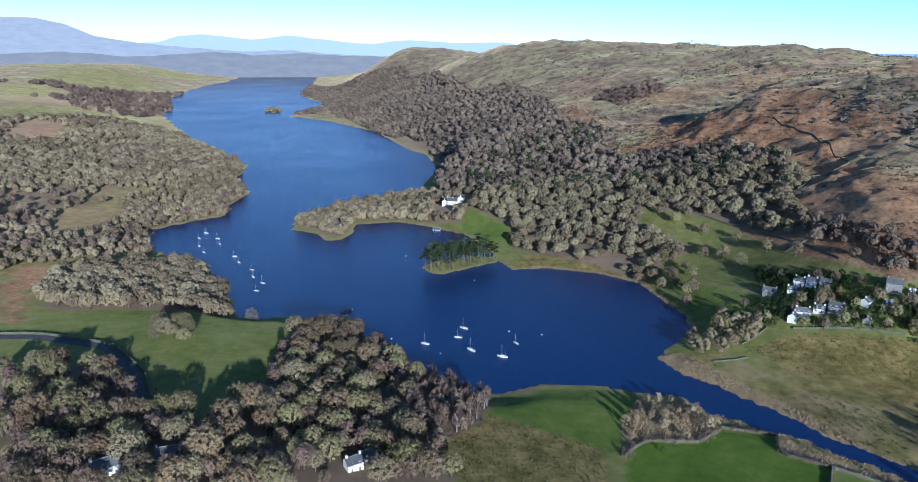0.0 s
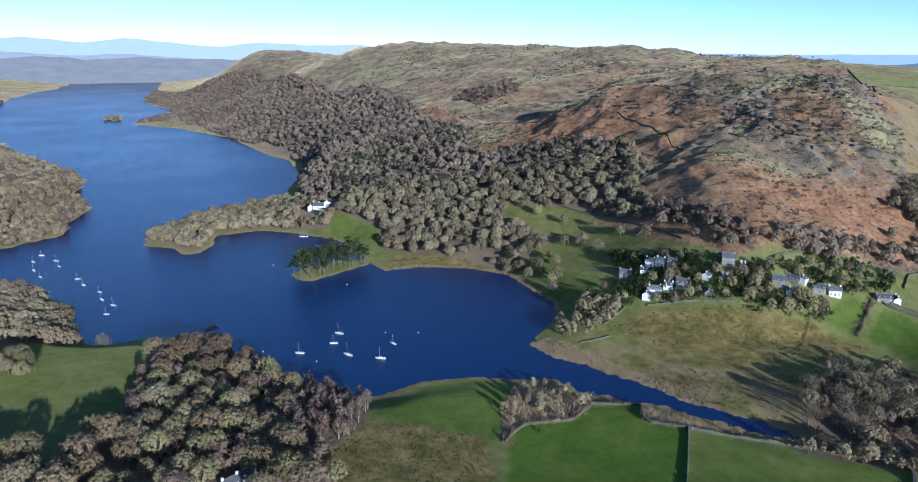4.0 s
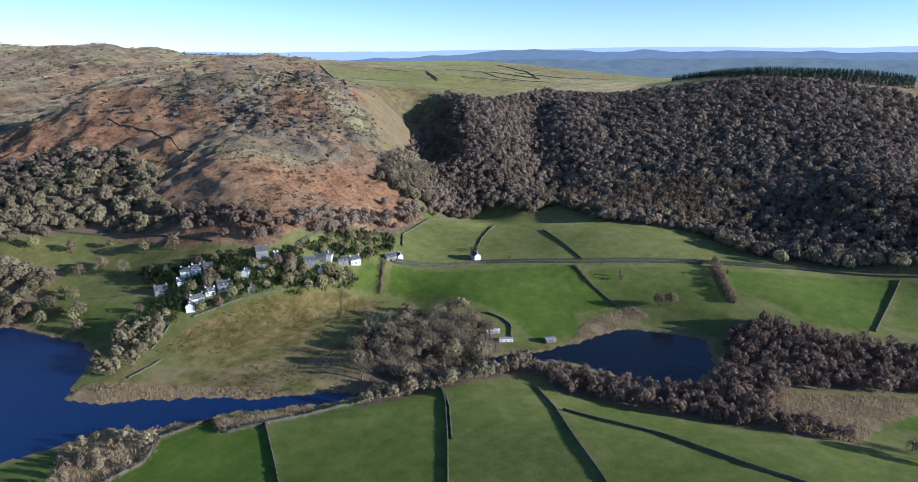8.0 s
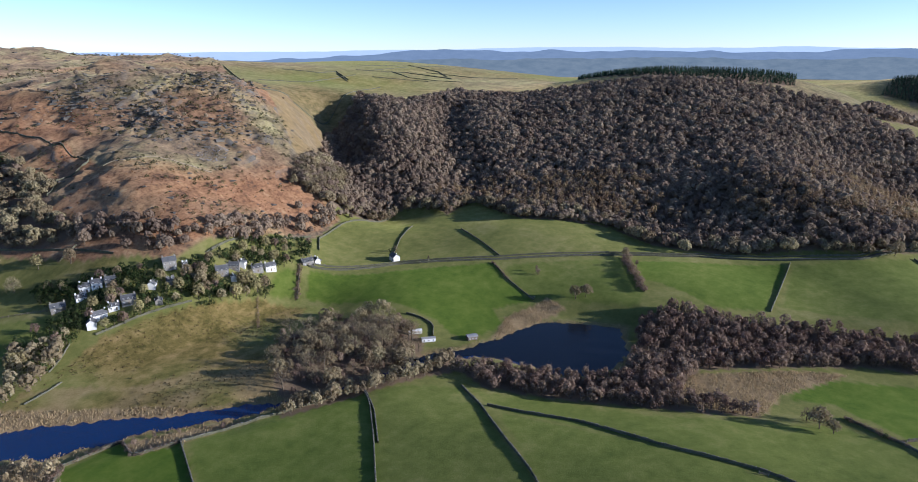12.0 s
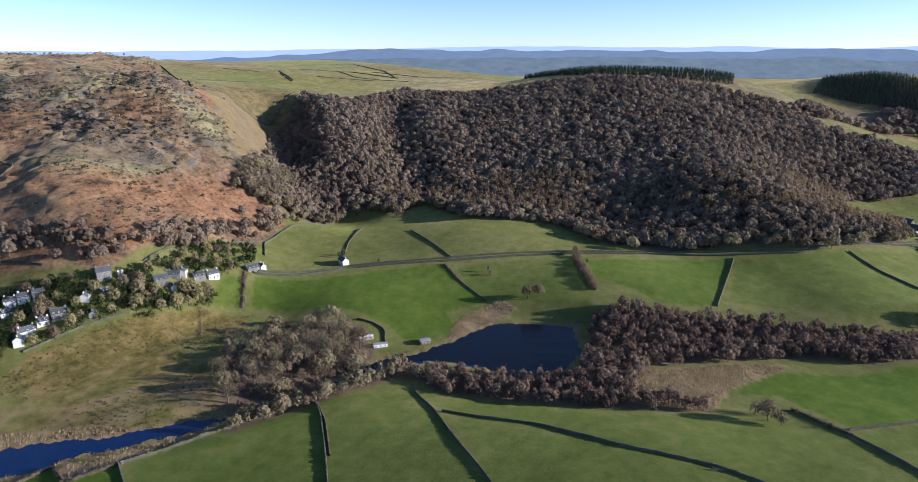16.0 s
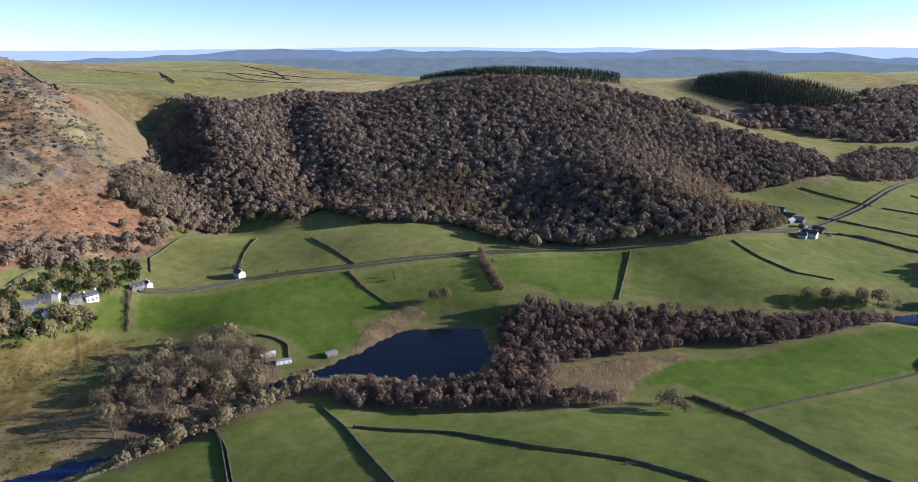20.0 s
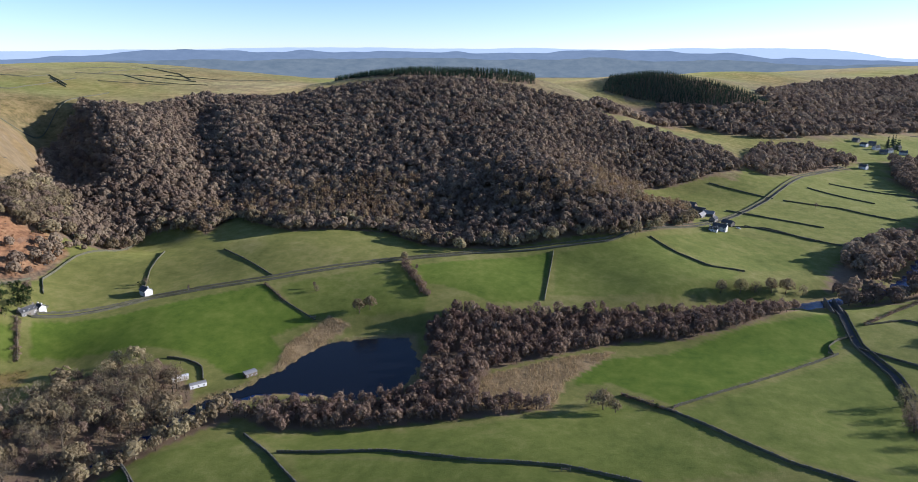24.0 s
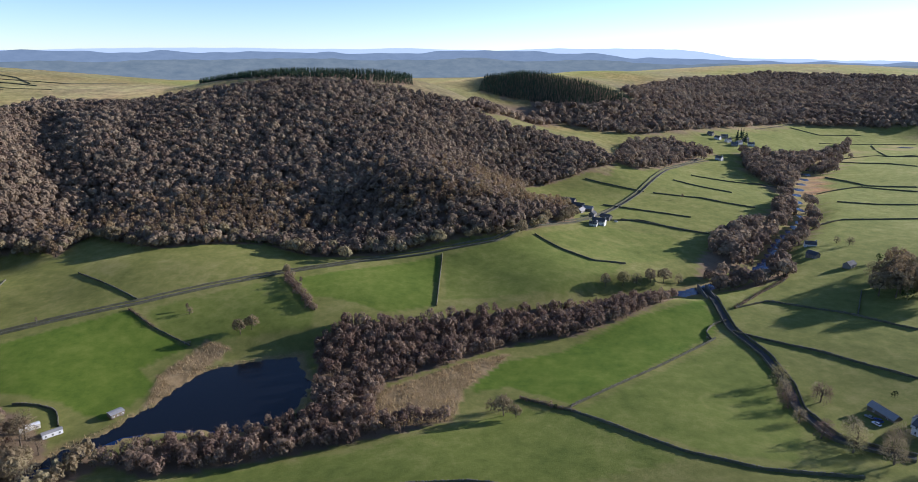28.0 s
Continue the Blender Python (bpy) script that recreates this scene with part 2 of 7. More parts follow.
g = n.new("ShaderNodeNewGeometry")
sep = n.new("ShaderNodeSeparateXYZ")
l.new(g.outputs["True Normal"], sep.inputs[0])
steep = n.new("ShaderNodeMapRange")
steep.inputs[1].default_value, steep.inputs[2].default_value = 0.76, 0.58
l.new(sep.outputs[2], steep.inputs[0])
col = blend(n, l, calc(n, l, "MULTIPLY", steep.outputs[0], sb.outputs[1]), col, rock)
l.new(col, b.inputs["Base Color"])
bp = n.new("ShaderNodeBump")
bp.inputs["Strength"].default_value, bp.inputs["Distance"].default_value = 0.55, 0.5
l.new(mix2, bp.inputs["Height"])
l.new(bp.outputs[0], b.inputs["Normal"])
b.inputs["Sheen Weight"].default_value, b.inputs["Sheen Roughness"].default_value = 0.95, 0.4
l.new(col, b.inputs["Sheen Tint"])
MAT["land"] = m


def haze_glow_material(name, c1, c2):
    """Hills so far off that only the air's own light is seen of them: haze put into a glowing colour."""
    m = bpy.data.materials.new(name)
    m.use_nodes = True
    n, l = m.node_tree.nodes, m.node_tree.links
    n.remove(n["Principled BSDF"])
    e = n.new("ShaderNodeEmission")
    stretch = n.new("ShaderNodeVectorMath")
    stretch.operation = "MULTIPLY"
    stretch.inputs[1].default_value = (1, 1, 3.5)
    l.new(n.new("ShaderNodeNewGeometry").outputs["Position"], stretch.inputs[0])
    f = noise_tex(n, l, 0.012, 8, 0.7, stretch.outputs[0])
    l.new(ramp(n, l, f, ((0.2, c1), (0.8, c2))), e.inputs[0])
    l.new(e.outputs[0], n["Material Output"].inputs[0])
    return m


# ---------------------------------------------------------------- plan of the land
# hills and hollows: east, north, radius, height
LAND_BASE = 12.0
HILLS_A = [(-30, -250, 140, -7), (-330, -2380, 510, 49), (-110, -790, 330, 6), (-1730, -1670, 1530, 73), (-180, -170, 60, -4), (-250, -30, 140, -8),
    (-2390, -250, 890, 47), (-800, -80, 570, 4), (-310, 160, 100, -4), (-620, 330, 100, -8), (-2910, 1550, 690, 44), (-130, 70, 60, -4), (-680, 420,
    110, 8), (-2140, 1800, 1260, 56), (-580, 620, 210, 7), (-170, 210, 60, 4), (-1110, 1540, 250, 15), (-310, 460, 140, 6), (-180, 360, 70, 4), (-130,
    270, 60, -2), (-1620, 3550, 1420, 82), (-470, 1040, 260, -15), (-1050, 2600, 700, -61), (-740, 1940, 450, -61)]
HILLS_B = [(-210, 560, 90, 7), (-1250, 3570, 470, -84), (-870, 2700, 360, -60), (-170, 630, 290, -56), (-340, 1350, 180, -28), (-340, 1350, 540, -39),
    (-60, 310, 60, -3), (-190, 1070, 150, -31), (-140, 810, 120, -11), (-380, 2670, 340, 60), (-510, 3610, 760, 55), (-430, 3070, 390, 29), (-280,
    2280, 290, -41), (-120, 1700, 220, -24), (-40, 1250, 170, -9), (-10, 690, 100, 15), (0, 60, 60, -3), (0, 0, 90, -6), (20, 2700, 1000, 76), (20,
    2300, 290, 32), (20, 2000, 260, 27), (10, 380, 60, -5), (50, 590, 90, -10), (50, 450, 110, -12)]
HILLS_C = [(260, 1880, 410, 53), (150, 600, 90, 19), (260, 1020, 140, -11), (190, 740, 110, -8), (70, 250, 60, -3), (660, 2200, 290, -10), (180, 550,
    90, -19), (650, 1780, 250, 10), (360, 880, 130, 8), (620, 1470, 210, 29), (290, 630, 100, -6), (570, 1000, 160, 18), (200, 350, 70, -8), (300,
    520, 90, 22), (820, 1200, 320, 19), (480, 700, 210, 57), (1110, 1610, 420, -59), (310, 400, 80, 44), (1220, 1530, 1260, 171), (300, 350, 70, -36),
    (250, 280, 60, 3), (250, 280, 320, -41), (480, 530, 100, 7), (1590, 1650, 290, -23)]
HILLS_D = [(400, 390, 80, -16), (640, 570, 120, -14), (1100, 790, 300, -12), (370, 260, 70, 7), (220, 150, 60, 2), (530, 340, 160, -27), (360, 200,
    70, -9), (640, 350, 110, -13), (540, 260, 90, 13), (2080, 970, 290, -14), (290, 130, 60, -5), (230, 100, 60, 4), (770, 300, 200, -16), (890, 340,
    130, 9), (350, 100, 60, -3), (1240, 350, 170, 28), (1020, 240, 140, 10), (610, 140, 90, -9), (480, 80, 80, 8), (250, 30, 60, 4), (1090, 130, 280,
    56), (400, 20, 110, -3), (570, 20, 90, -8), (1280, 40, 170, 36)]
HILLS_E = [(770, 20, 110, 20), (650, 10, 100, 25), (1330, -100, 180, -44), (810, -80, 120, -26), (1670, -180, 370, 51), (520, -70, 80, 16), (1510,
    -230, 200, 26), (970, -150, 140, 14), (520, -90, 240, -33), (710, -140, 100, 5), (2190, -440, 290, 32), (360, -80, 60, 2), (280, -70, 60, 2),
    (540, -150, 90, 5), (940, -390, 410, -37), (2470, -1310, 1260, 110), (1940, -1080, 280, -24), (3550, -1990, 840, 56), (300, -170, 60, -3), (1390,
    -840, 360, -43), (400, -690, 330, 13), (1200, -2080, 310, 46), (120, -220, 60, -2)]
HILLS = HILLS_A + HILLS_B + HILLS_C + HILLS_D + HILLS_E
# water's edge, tarn, river, islands
SHORE_EAST = [(-1637, 4458), (-1149, 4298), (-848, 3007), (-745, 2530), (-582, 2195), (-520, 2068), (-565, 1767), (-418, 1653), (-325, 1537), (-261,
    1455), (-203, 1318), (-150, 1197), (-111, 1139), (-81, 998), (-87, 935), (-95, 826), (-170, 769), (-212, 673), (-206, 640), (-173, 625), (-162,
    605), (-147, 606), (-140, 632), (-144, 666), (-99, 680), (-58, 661), (-20, 631), (-14, 621), (4, 579), (10, 554), (22, 530), (53, 536), (96, 526),
    (126, 504), (133, 478), (145, 438), (140, 410), (118, 382), (108, 370), (115, 352), (136, 334), (154, 314), (165, 297), (185, 278), (199, 264),
    (214, 247)]
SHORE_WEST = [(208, 244), (186, 257), (168, 277), (149, 289), (128, 299), (108, 321), (86, 325), (62, 332), (32, 330), (7, 318), (-12, 321), (-45,
    343), (-72, 376), (-105, 403), (-138, 417), (-161, 410), (-176, 412), (-191, 435), (-208, 468), (-226, 494), (-265, 536), (-309, 555), (-336,
    596), (-349, 629), (-323, 664), (-296, 692), (-311, 742), (-311, 807), (-370, 913), (-382, 994), (-442, 1085), (-607, 1289), (-746, 1509), (-893,
    1754), (-957, 1941), (-1131, 2258), (-1317, 2913), (-1400, 3537)]
TARN = [(290, 214), (309, 199), (327, 189), (358, 176), (386, 166), (398, 140), (404, 114), (372, 101), (347, 99), (329, 109), (319, 129), (321, 159),
    (316, 180), (296, 199)]
CHANNEL = [(211, 246), (235, 230), (270, 215), (303, 205), (292, 212)]
RIVER = [(364, 100), (403, 45), (445, -30), (488, -104), (506, -166), (529, -209), (556, -249), (585, -274), (635, -306), (677, -340), (737, -389),
    (860, -445), (1004, -537), (1110, -620), (1240, -784), (1316, -939)]
ISLAND = [(-58, 532), (-50, 518), (-40, 512), (10, 551), (6, 565), (-19, 563), (-45, 549)]
FAR_ISLE = [(-653, 1855), (-607, 1861), (-644, 1968), (-679, 1963)]
# fields, rough ground and woods by their corners
WOOD_OAK_HILL = [(638, 595), (698, 641), (759, 662), (840, 697), (846, 605), (1024, 616), (1002, 478), (1037, 397), (1046, 290), (1056, 165), (1064,
    76), (1077, -16), (1003, -49), (998, -101), (995, -189), (950, -221), (916, -211), (813, -80), (705, -47), (756, -114), (671, -114), (611, -55),
    (596, -21), (583, 22), (559, 77), (553, 131), (596, 213), (580, 284), (581, 170), (568, 219), (551, 261), (609, 345), (552, 348), (571, 373),
    (556, 407), (492, 411), (471, 435), (454, 466), (497, 495), (566, 527)]
WOOD_LAKE_WOOD = [(-580, 1814), (-529, 2088), (-601, 2267), (-759, 2593), (-885, 3191), (-734, 2896), (-504, 2591), (-324, 2451), (-131, 1867), (-59,
    1715), (-47, 1633), (60, 1525), (124, 1244), (124, 1087), (172, 946), (156, 793), (195, 775), (245, 742), (270, 727), (294, 661), (288, 588),
    (260, 545), (257, 490), (231, 509), (208, 567), (170, 595), (144, 609), (141, 575), (178, 533), (151, 517), (130, 501), (98, 536), (52, 563), (24,
    583), (23, 622), (-11, 668), (-46, 709), (-69, 830), (-79, 950), (-75, 1009), (-107, 1159), (-153, 1226), (-209, 1353), (-328, 1586), (-435,
    1753)]
WOOD_HILL_FOOT = [(252, 529), (270, 472), (295, 420), (350, 415), (424, 437), (461, 425), (477, 411), (444, 407), (332, 391), (265, 415), (243, 463)]
WOOD_VILLAGE = [(201, 466), (229, 436), (264, 405), (284, 395), (337, 375), (325, 366), (287, 366), (257, 377), (202, 393), (181, 400), (193, 431)]
WOOD_COPSE = [(270, 306), (303, 300), (328, 268), (332, 244), (312, 218), (284, 205), (245, 212), (209, 232), (222, 262)]
WOOD_CARR = [(410, 104), (434, 90), (437, 49), (453, 9), (476, -70), (501, -143), (487, -157), (449, -109), (422, -64), (415, -29), (399, 0), (364,
    55), (330, 60), (318, 18), (308, 41), (299, 76), (288, 124), (282, 159), (295, 184), (311, 155), (316, 128), (326, 106), (342, 93), (372, 97)]
WOOD_NEAR_WOOD = [(-251, 287), (-223, 301), (-196, 298), (-160, 271), (-130, 250), (-123, 274), (-117, 299), (-120, 336), (-126, 379), (-104, 399),
    (-71, 373), (-44, 340), (-12, 318), (3, 300), (-2, 276), (-21, 251), (-17, 245), (-10, 225), (-93, 198), (-167, 177)]
WOOD_SHORE_WOOD = [(-333, 451), (-308, 491), (-250, 516), (-200, 453), (-179, 400), (-200, 396), (-256, 388), (-286, 378), (-314, 402)]
WOOD_WEST_WOOD = [(-1037, 1150), (-964, 1332), (-859, 1458), (-711, 1401), (-432, 1062), (-378, 969), (-367, 900), (-311, 800), (-312, 736), (-294,
    682), (-318, 655), (-345, 620), (-337, 591), (-310, 552), (-348, 492), (-371, 444), (-419, 421)]
WOOD_WEST_FAR = [(-1655, 1869), (-1491, 2208), (-1250, 2461), (-1202, 2604), (-1111, 2209), (-948, 1904), (-882, 1724), (-925, 1572), (-1032, 1431),
    (-1161, 1296)]
WOOD_PROMONTORY = [(-206, 650), (-176, 636), (-164, 615), (-150, 616), (-145, 650), (-146, 674), (-100, 687), (-59, 671), (-27, 655), (-22, 709),
    (-46, 758), (-94, 819), (-167, 754), (-207, 669)]
WOOD_SPINNEY = [(-208, 358), (-187, 369), (-172, 337), (-196, 337)]
WOOD_PLANTATION = [(1205, 452), (1120, 326), (1081, 233), (1094, 152), (1124, 74), (1258, 82), (1225, 170), (1210, 260), (1254, 365), (1349, 506)]
WOOD_FIR_HILL = [(1472, -53), (1627, -78), (1655, -166), (1546, -248), (1501, -346), (1424, -398), (1392, -284), (1403, -151)]
WOOD_BEYOND = [(1075, -54), (1089, -17), (1399, -64), (1380, -282), (1435, -401), (1517, -377), (1850, -563), (2045, -733), (2271, -1057), (2162,
    -1236), (2034, -1431), (1518, -1197), (1442, -1021), (1471, -752), (1303, -488), (1231, -372), (1222, -271), (1285, -205)]
WOOD_RIVERSIDE = [(501, -176), (584, -210), (655, -264), (706, -324), (832, -419), (997, -441), (1132, -491), (1180, -657), (1309, -790), (1163,
    -707), (1021, -573), (852, -457), (728, -402), (641, -343), (598, -297), (529, -262), (508, -230)]
WOOD_HAMLET = [(938, -221), (1063, -262), (1168, -332), (1153, -411), (1118, -434), (1056, -395), (953, -294), (917, -249)]
WOOD_FARSIDE = [(1101, -473), (1159, -646), (1010, -590), (1001, -511), (1035, -472)]
WOOD_BANK = [(202, 238), (222, 231), (246, 219), (268, 206), (288, 203), (301, 211), (305, 188), (292, 180), (262, 198), (243, 208), (217, 219), (198,
    229)]
WOOD_RAVINE = [(468, 481), (517, 505), (567, 522), (551, 489), (499, 440), (470, 441), (454, 454)]
FIELD_MOUND = [(5, 293), (21, 310), (41, 326), (64, 325), (84, 321), (80, 294), (61, 261), (2, 287)]
FIELD_ROUGH = [(-18, 262), (-7, 281), (2, 284), (55, 263), (55, 232), (43, 207), (-23, 232)]
FIELD_NEAR_A = [(68, 260), (79, 272), (105, 273), (117, 287), (146, 283), (139, 266), (158, 256), (128, 203), (113, 178), (52, 205)]
FIELD_NEAR_B = [(159, 252), (239, 218), (240, 208), (199, 168), (176, 149), (113, 177)]
FIELD_NEAR_C = [(245, 205), (258, 194), (272, 167), (254, 144), (205, 93), (185, 78), (155, 135)]
FIELD_SHEEP = [(274, 160), (285, 123), (293, 63), (312, 12), (329, -17), (317, -41), (272, -82), (253, -18), (258, 11), (261, 56), (260, 141)]
FIELD_NEAR_D = [(257, 135), (258, 56), (255, 11), (253, -18), (228, -27), (197, 84)]
FIELD_LEA = [(369, 8), (384, -3), (401, -52), (448, -110), (480, -172), (443, -167), (418, -155), (329, -46), (356, -14), (351, 5)]
FIELD_LANE = [(323, -47), (399, -146), (417, -165), (380, -165), (340, -162), (294, -146), (267, -131), (278, -93), (316, -49)]
FIELD_BIG = [(355, 357), (448, 239), (424, 214), (407, 185), (382, 204), (364, 186), (330, 198), (343, 229), (348, 263), (330, 327), (329, 336)]
FIELD_SMALL = [(329, 366), (345, 363), (323, 342), (307, 353)]
FIELD_HEDGED = [(450, 228), (504, 146), (474, 129), (448, 112), (427, 110), (411, 184), (428, 211)]
FIELD_STRIP = [(504, 136), (559, 28), (466, 30), (451, 63), (466, 99), (468, 117)]
FIELD_DIP = [(558, 21), (602, -61), (556, -97), (540, -126), (508, -106), (488, -72), (477, 23)]
FIELD_FARM = [(610, -69), (671, -137), (647, -209), (585, -202), (553, -136), (558, -102)]
FIELD_MEADOW = [(-279, 342), (-286, 378), (-259, 400), (-200, 396), (-170, 387), (-126, 366), (-118, 340), (-123, 306), (-143, 287), (-179, 316),
    (-217, 335), (-241, 329)]
FIELD_LAWN = [(-35, 670), (-16, 668), (21, 623), (23, 595), (-13, 614)]
FIELD_PADDOCK = [(146, 440), (163, 475), (195, 430), (184, 415), (158, 416)]
COVER_MARSH = [(120, 366), (153, 376), (201, 390), (247, 377), (300, 355), (319, 326), (256, 299), (211, 246), (165, 297), (137, 337)]
COVER_REED_A = [(107, 370), (123, 375), (141, 348), (175, 301), (195, 259), (181, 273), (154, 299), (133, 329), (113, 346)]
COVER_REED_B = [(85, 317), (106, 317), (122, 295), (105, 273), (77, 273), (66, 263), (69, 284)]
COVER_REED_C = [(147, 283), (185, 255), (193, 245), (159, 255), (140, 266)]
COVER_REED_D = [(344, 184), (377, 191), (414, 175), (408, 158), (386, 167), (350, 178)]
COVER_REED_E = [(311, 66), (357, 57), (390, 7), (401, -21), (354, 11), (318, 18)]
COVER_BRACKEN = [(151, 846), (210, 963), (294, 836), (343, 701), (318, 558), (362, 520), (472, 486), (475, 440), (457, 411), (336, 396), (266, 418),
    (259, 505), (268, 617)]
COVER_MOOR = [(-641, 3017), (-250, 2025), (-55, 1607), (67, 1186), (107, 966), (179, 831), (153, 619), (203, 585), (236, 460), (266, 408), (399, 395),
    (457, 411), (478, 485), (599, 554), (694, 646), (713, 827), (889, 1087), (2339, 2994), (0, 3800)]
COVER_SHOREGRASS = [(20, 529), (33, 571), (100, 541), (132, 497), (130, 466), (118, 491)]
FIELDS = [(FIELD_MOUND, 0.75), (FIELD_ROUGH, 0.2), (FIELD_NEAR_A, 1), (FIELD_NEAR_B, 0.68), (FIELD_NEAR_C, 0.48), (FIELD_SHEEP, 0.55), (FIELD_NEAR_D, 0.55), (FIELD_LEA, 1), (FIELD_LANE, 0.6), (FIELD_BIG, 0.95), (FIELD_SMALL, 0.8), (FIELD_HEDGED, 0.55), (FIELD_STRIP, 0.85), (FIELD_DIP, 0.55), (FIELD_FARM, 0.45), (FIELD_MEADOW, 0.35), (FIELD_LAWN, 0.7), (FIELD_PADDOCK, 0.5)]
REEDS = [COVER_REED_A, COVER_REED_B, COVER_REED_C, COVER_REED_D, COVER_REED_E]
WOODS_FLOOR = [WOOD_OAK_HILL, WOOD_LAKE_WOOD, WOOD_COPSE, WOOD_CARR, WOOD_NEAR_WOOD, WOOD_SHORE_WOOD, WOOD_PROMONTORY, WOOD_PLANTATION, WOOD_FIR_HILL, WOOD_BEYOND, WOOD_RIVERSIDE, WOOD_HAMLET, WOOD_FARSIDE, WOOD_BANK, WOOD_RAVINE]
# drystone walls and roads
LINE_A = [(245, 215), (229, 197), (204, 175), (176, 152), (156, 135)]
LINE_B = [(275, 168), (259, 147), (230, 118), (211, 96), (194, 80)]
LINE_C = [(261, 144), (266, 94), (258, 50), (259, 12), (253, -18), (244, -37)]
LINE_D = [(158, 256), (143, 229), (128, 203), (113, 177)]
LINE_F = [(352, 364), (322, 339)]
LINE_G = [(510, 363), (465, 347), (431, 329)]
LINE_H = [(510, 306), (483, 269), (462, 239)]
LINE_I = [(448, 239), (427, 214), (408, 183)]
LINE_J = [(507, 145), (475, 128), (448, 112)]
LINE_K = [(562, 24), (466, 28)]
LINE_L = [(605, -62), (574, -82), (546, -104), (548, -132)]
LINE_M = [(695, -152), (700, -189), (666, -227)]
LINE_N = [(340, -19), (320, -44), (296, -66), (276, -86), (262, -112), (254, -150)]
LINE_O = [(327, -44), (363, -92), (412, -154)]
LINE_Q = [(422, -169), (383, -206), (338, -233)]
LINE_R = [(462, -189), (474, -218), (441, -255), (401, -278)]
LINE_S = [(703, -169), (680, -212), (650, -253)]
LINE_T = [(819, -240), (802, -297), (760, -343)]
LINE_U = [(862, -163), (842, -197), (823, -230)]
LINE_V = [(891, -290), (840, -350)]
LINE_X = [(120, 289), (147, 286), (139, 266), (158, 256)]
LINE_X2 = [(158, 256), (241, 220), (244, 213), (224, 190), (201, 170)]
LINE_Y = [(65, 257), (71, 265), (79, 272), (105, 273), (118, 286)]
LINE_Z = [(200, 394), (224, 388), (259, 376)]
LINE_DA = [(300, 356), (294, 351), (284, 340), (275, 330)]
LINE_DB = [(164, 383), (176, 391), (186, 399)]
LINE_DC = [(139, 361), (152, 364), (163, 368)]
LINE_AA = [(291, 397), (314, 398), (352, 393), (403, 399)]
LINE_AB = [(390, 378), (410, 396), (457, 406), (503, 408), (538, 411)]
LINE_AC = [(319, 752), (332, 680), (322, 584), (294, 588), (271, 566)]
LINE_AE = [(858, 1035), (720, 821), (612, 677)]
LINE_AF = [(1064, 934), (988, 838)]
LINE_AG = [(1219, 1010), (1384, 972), (1324, 845), (1253, 777)]
LINE_AH = [(652, 721), (757, 701), (959, 740)]
LINE_AI = [(191, 586), (221, 539), (238, 486), (248, 443)]
LINE_AJ = [(338, 250), (339, 237), (336, 226), (323, 218)]
LINE_AK = [(1517, -818), (1466, -923), (1451, -1029)]
LINE_AL = [(1305, -728), (1333, -947)]
LINE_AM = [(857, -472), (882, -546), (835, -591)]
LINE_AN = [(244, 482), (229, 480)]
LINE_AO = [(410, -151), (423, -152), (435, -162), (440, -173)]
LINE_AP = [(462, -189), (492, -222), (516, -253), (537, -266)]
ROAD_VALLEY = [(376, 366), (359, 362), (417, 312), (458, 238), (517, 145), (546, 94), (568, 29), (586, -24), (620, -56), (676, -115), (726, -155),
    (816, -220), (962, -306), (1079, -404)]
TRACK_FELL = [(163, 743), (158, 786), (166, 836), (193, 886), (207, 952), (190, 1040), (162, 1121), (150, 1200), (138, 1273)]
TRACK_MOOR = [(210, 1122), (257, 1147), (290, 1162), (330, 1190)]
TRACK_BRACKEN = [(319, 560), (340, 545), (362, 530), (385, 500)]
SCREE = [(403, 548), (433, 531), (414, 512), (392, 523)]
WOOD_MOOR = [(195, 1213), (234, 1285), (324, 1265), (306, 1182), (219, 1125)]
ROAD_BRIDGE = [(520, -185), (506, -186), (452, -176), (427, -171), (382, -173), (344, -167), (318, -158), (288, -159), (276, -170), (267, -181)]
ROAD_WEST = [(-304, 328), (-284, 330), (-265, 333), (-241, 329), (-217, 324), (-184, 295), (-154, 250)]
LINE_BA = [(993, -325), (1064, -408)]
LINE_BB = [(977, -552), (888, -558), (864, -612)]
LINE_BC = [(791, -459), (768, -494), (757, -535)]
LINE_BD = [(1159, -646), (1080, -680), (1010, -717)]
LINE_BE = [(1427, -731), (1378, -769), (1400, -871)]
LINE_BF = [(666, -342), (695, -408), (681, -480)]
LINE_BG = [(478, -291), (433, -260)]
LINE_BH = [(1308, -837), (1151, -767), (1137, -807)]
LINE_CA = [(791, 871), (866, 830), (1071, 888)]
LINE_CB = [(1213, 901), (1158, 813), (1197, 707)]
LINE_CC = [(1080, 852), (1148, 758)]
LINE_CD = [(939, -333), (914, -391), (901, -443)]
LINE_CE = [(769, -165), (737, -211), (717, -251)]
LINE_CF = [(1161, -689), (1182, -766), (1108, -787)]
LINE_CG = [(1373, -628), (1475, -769), (1461, -842)]
LINE_BI = [(955, 979), (1005, 927), (1064, 934)]
LINE_BJ = [(1279, 849), (1303, 739), (1394, 669)]
LINE_BK = [(1037, 910), (969, 824)]
LINE_BL = [(1190, 932), (1346, 943), (1493, 915)]
LINE_BM = [(1143, 947), (1230, 872), (1235, 755)]
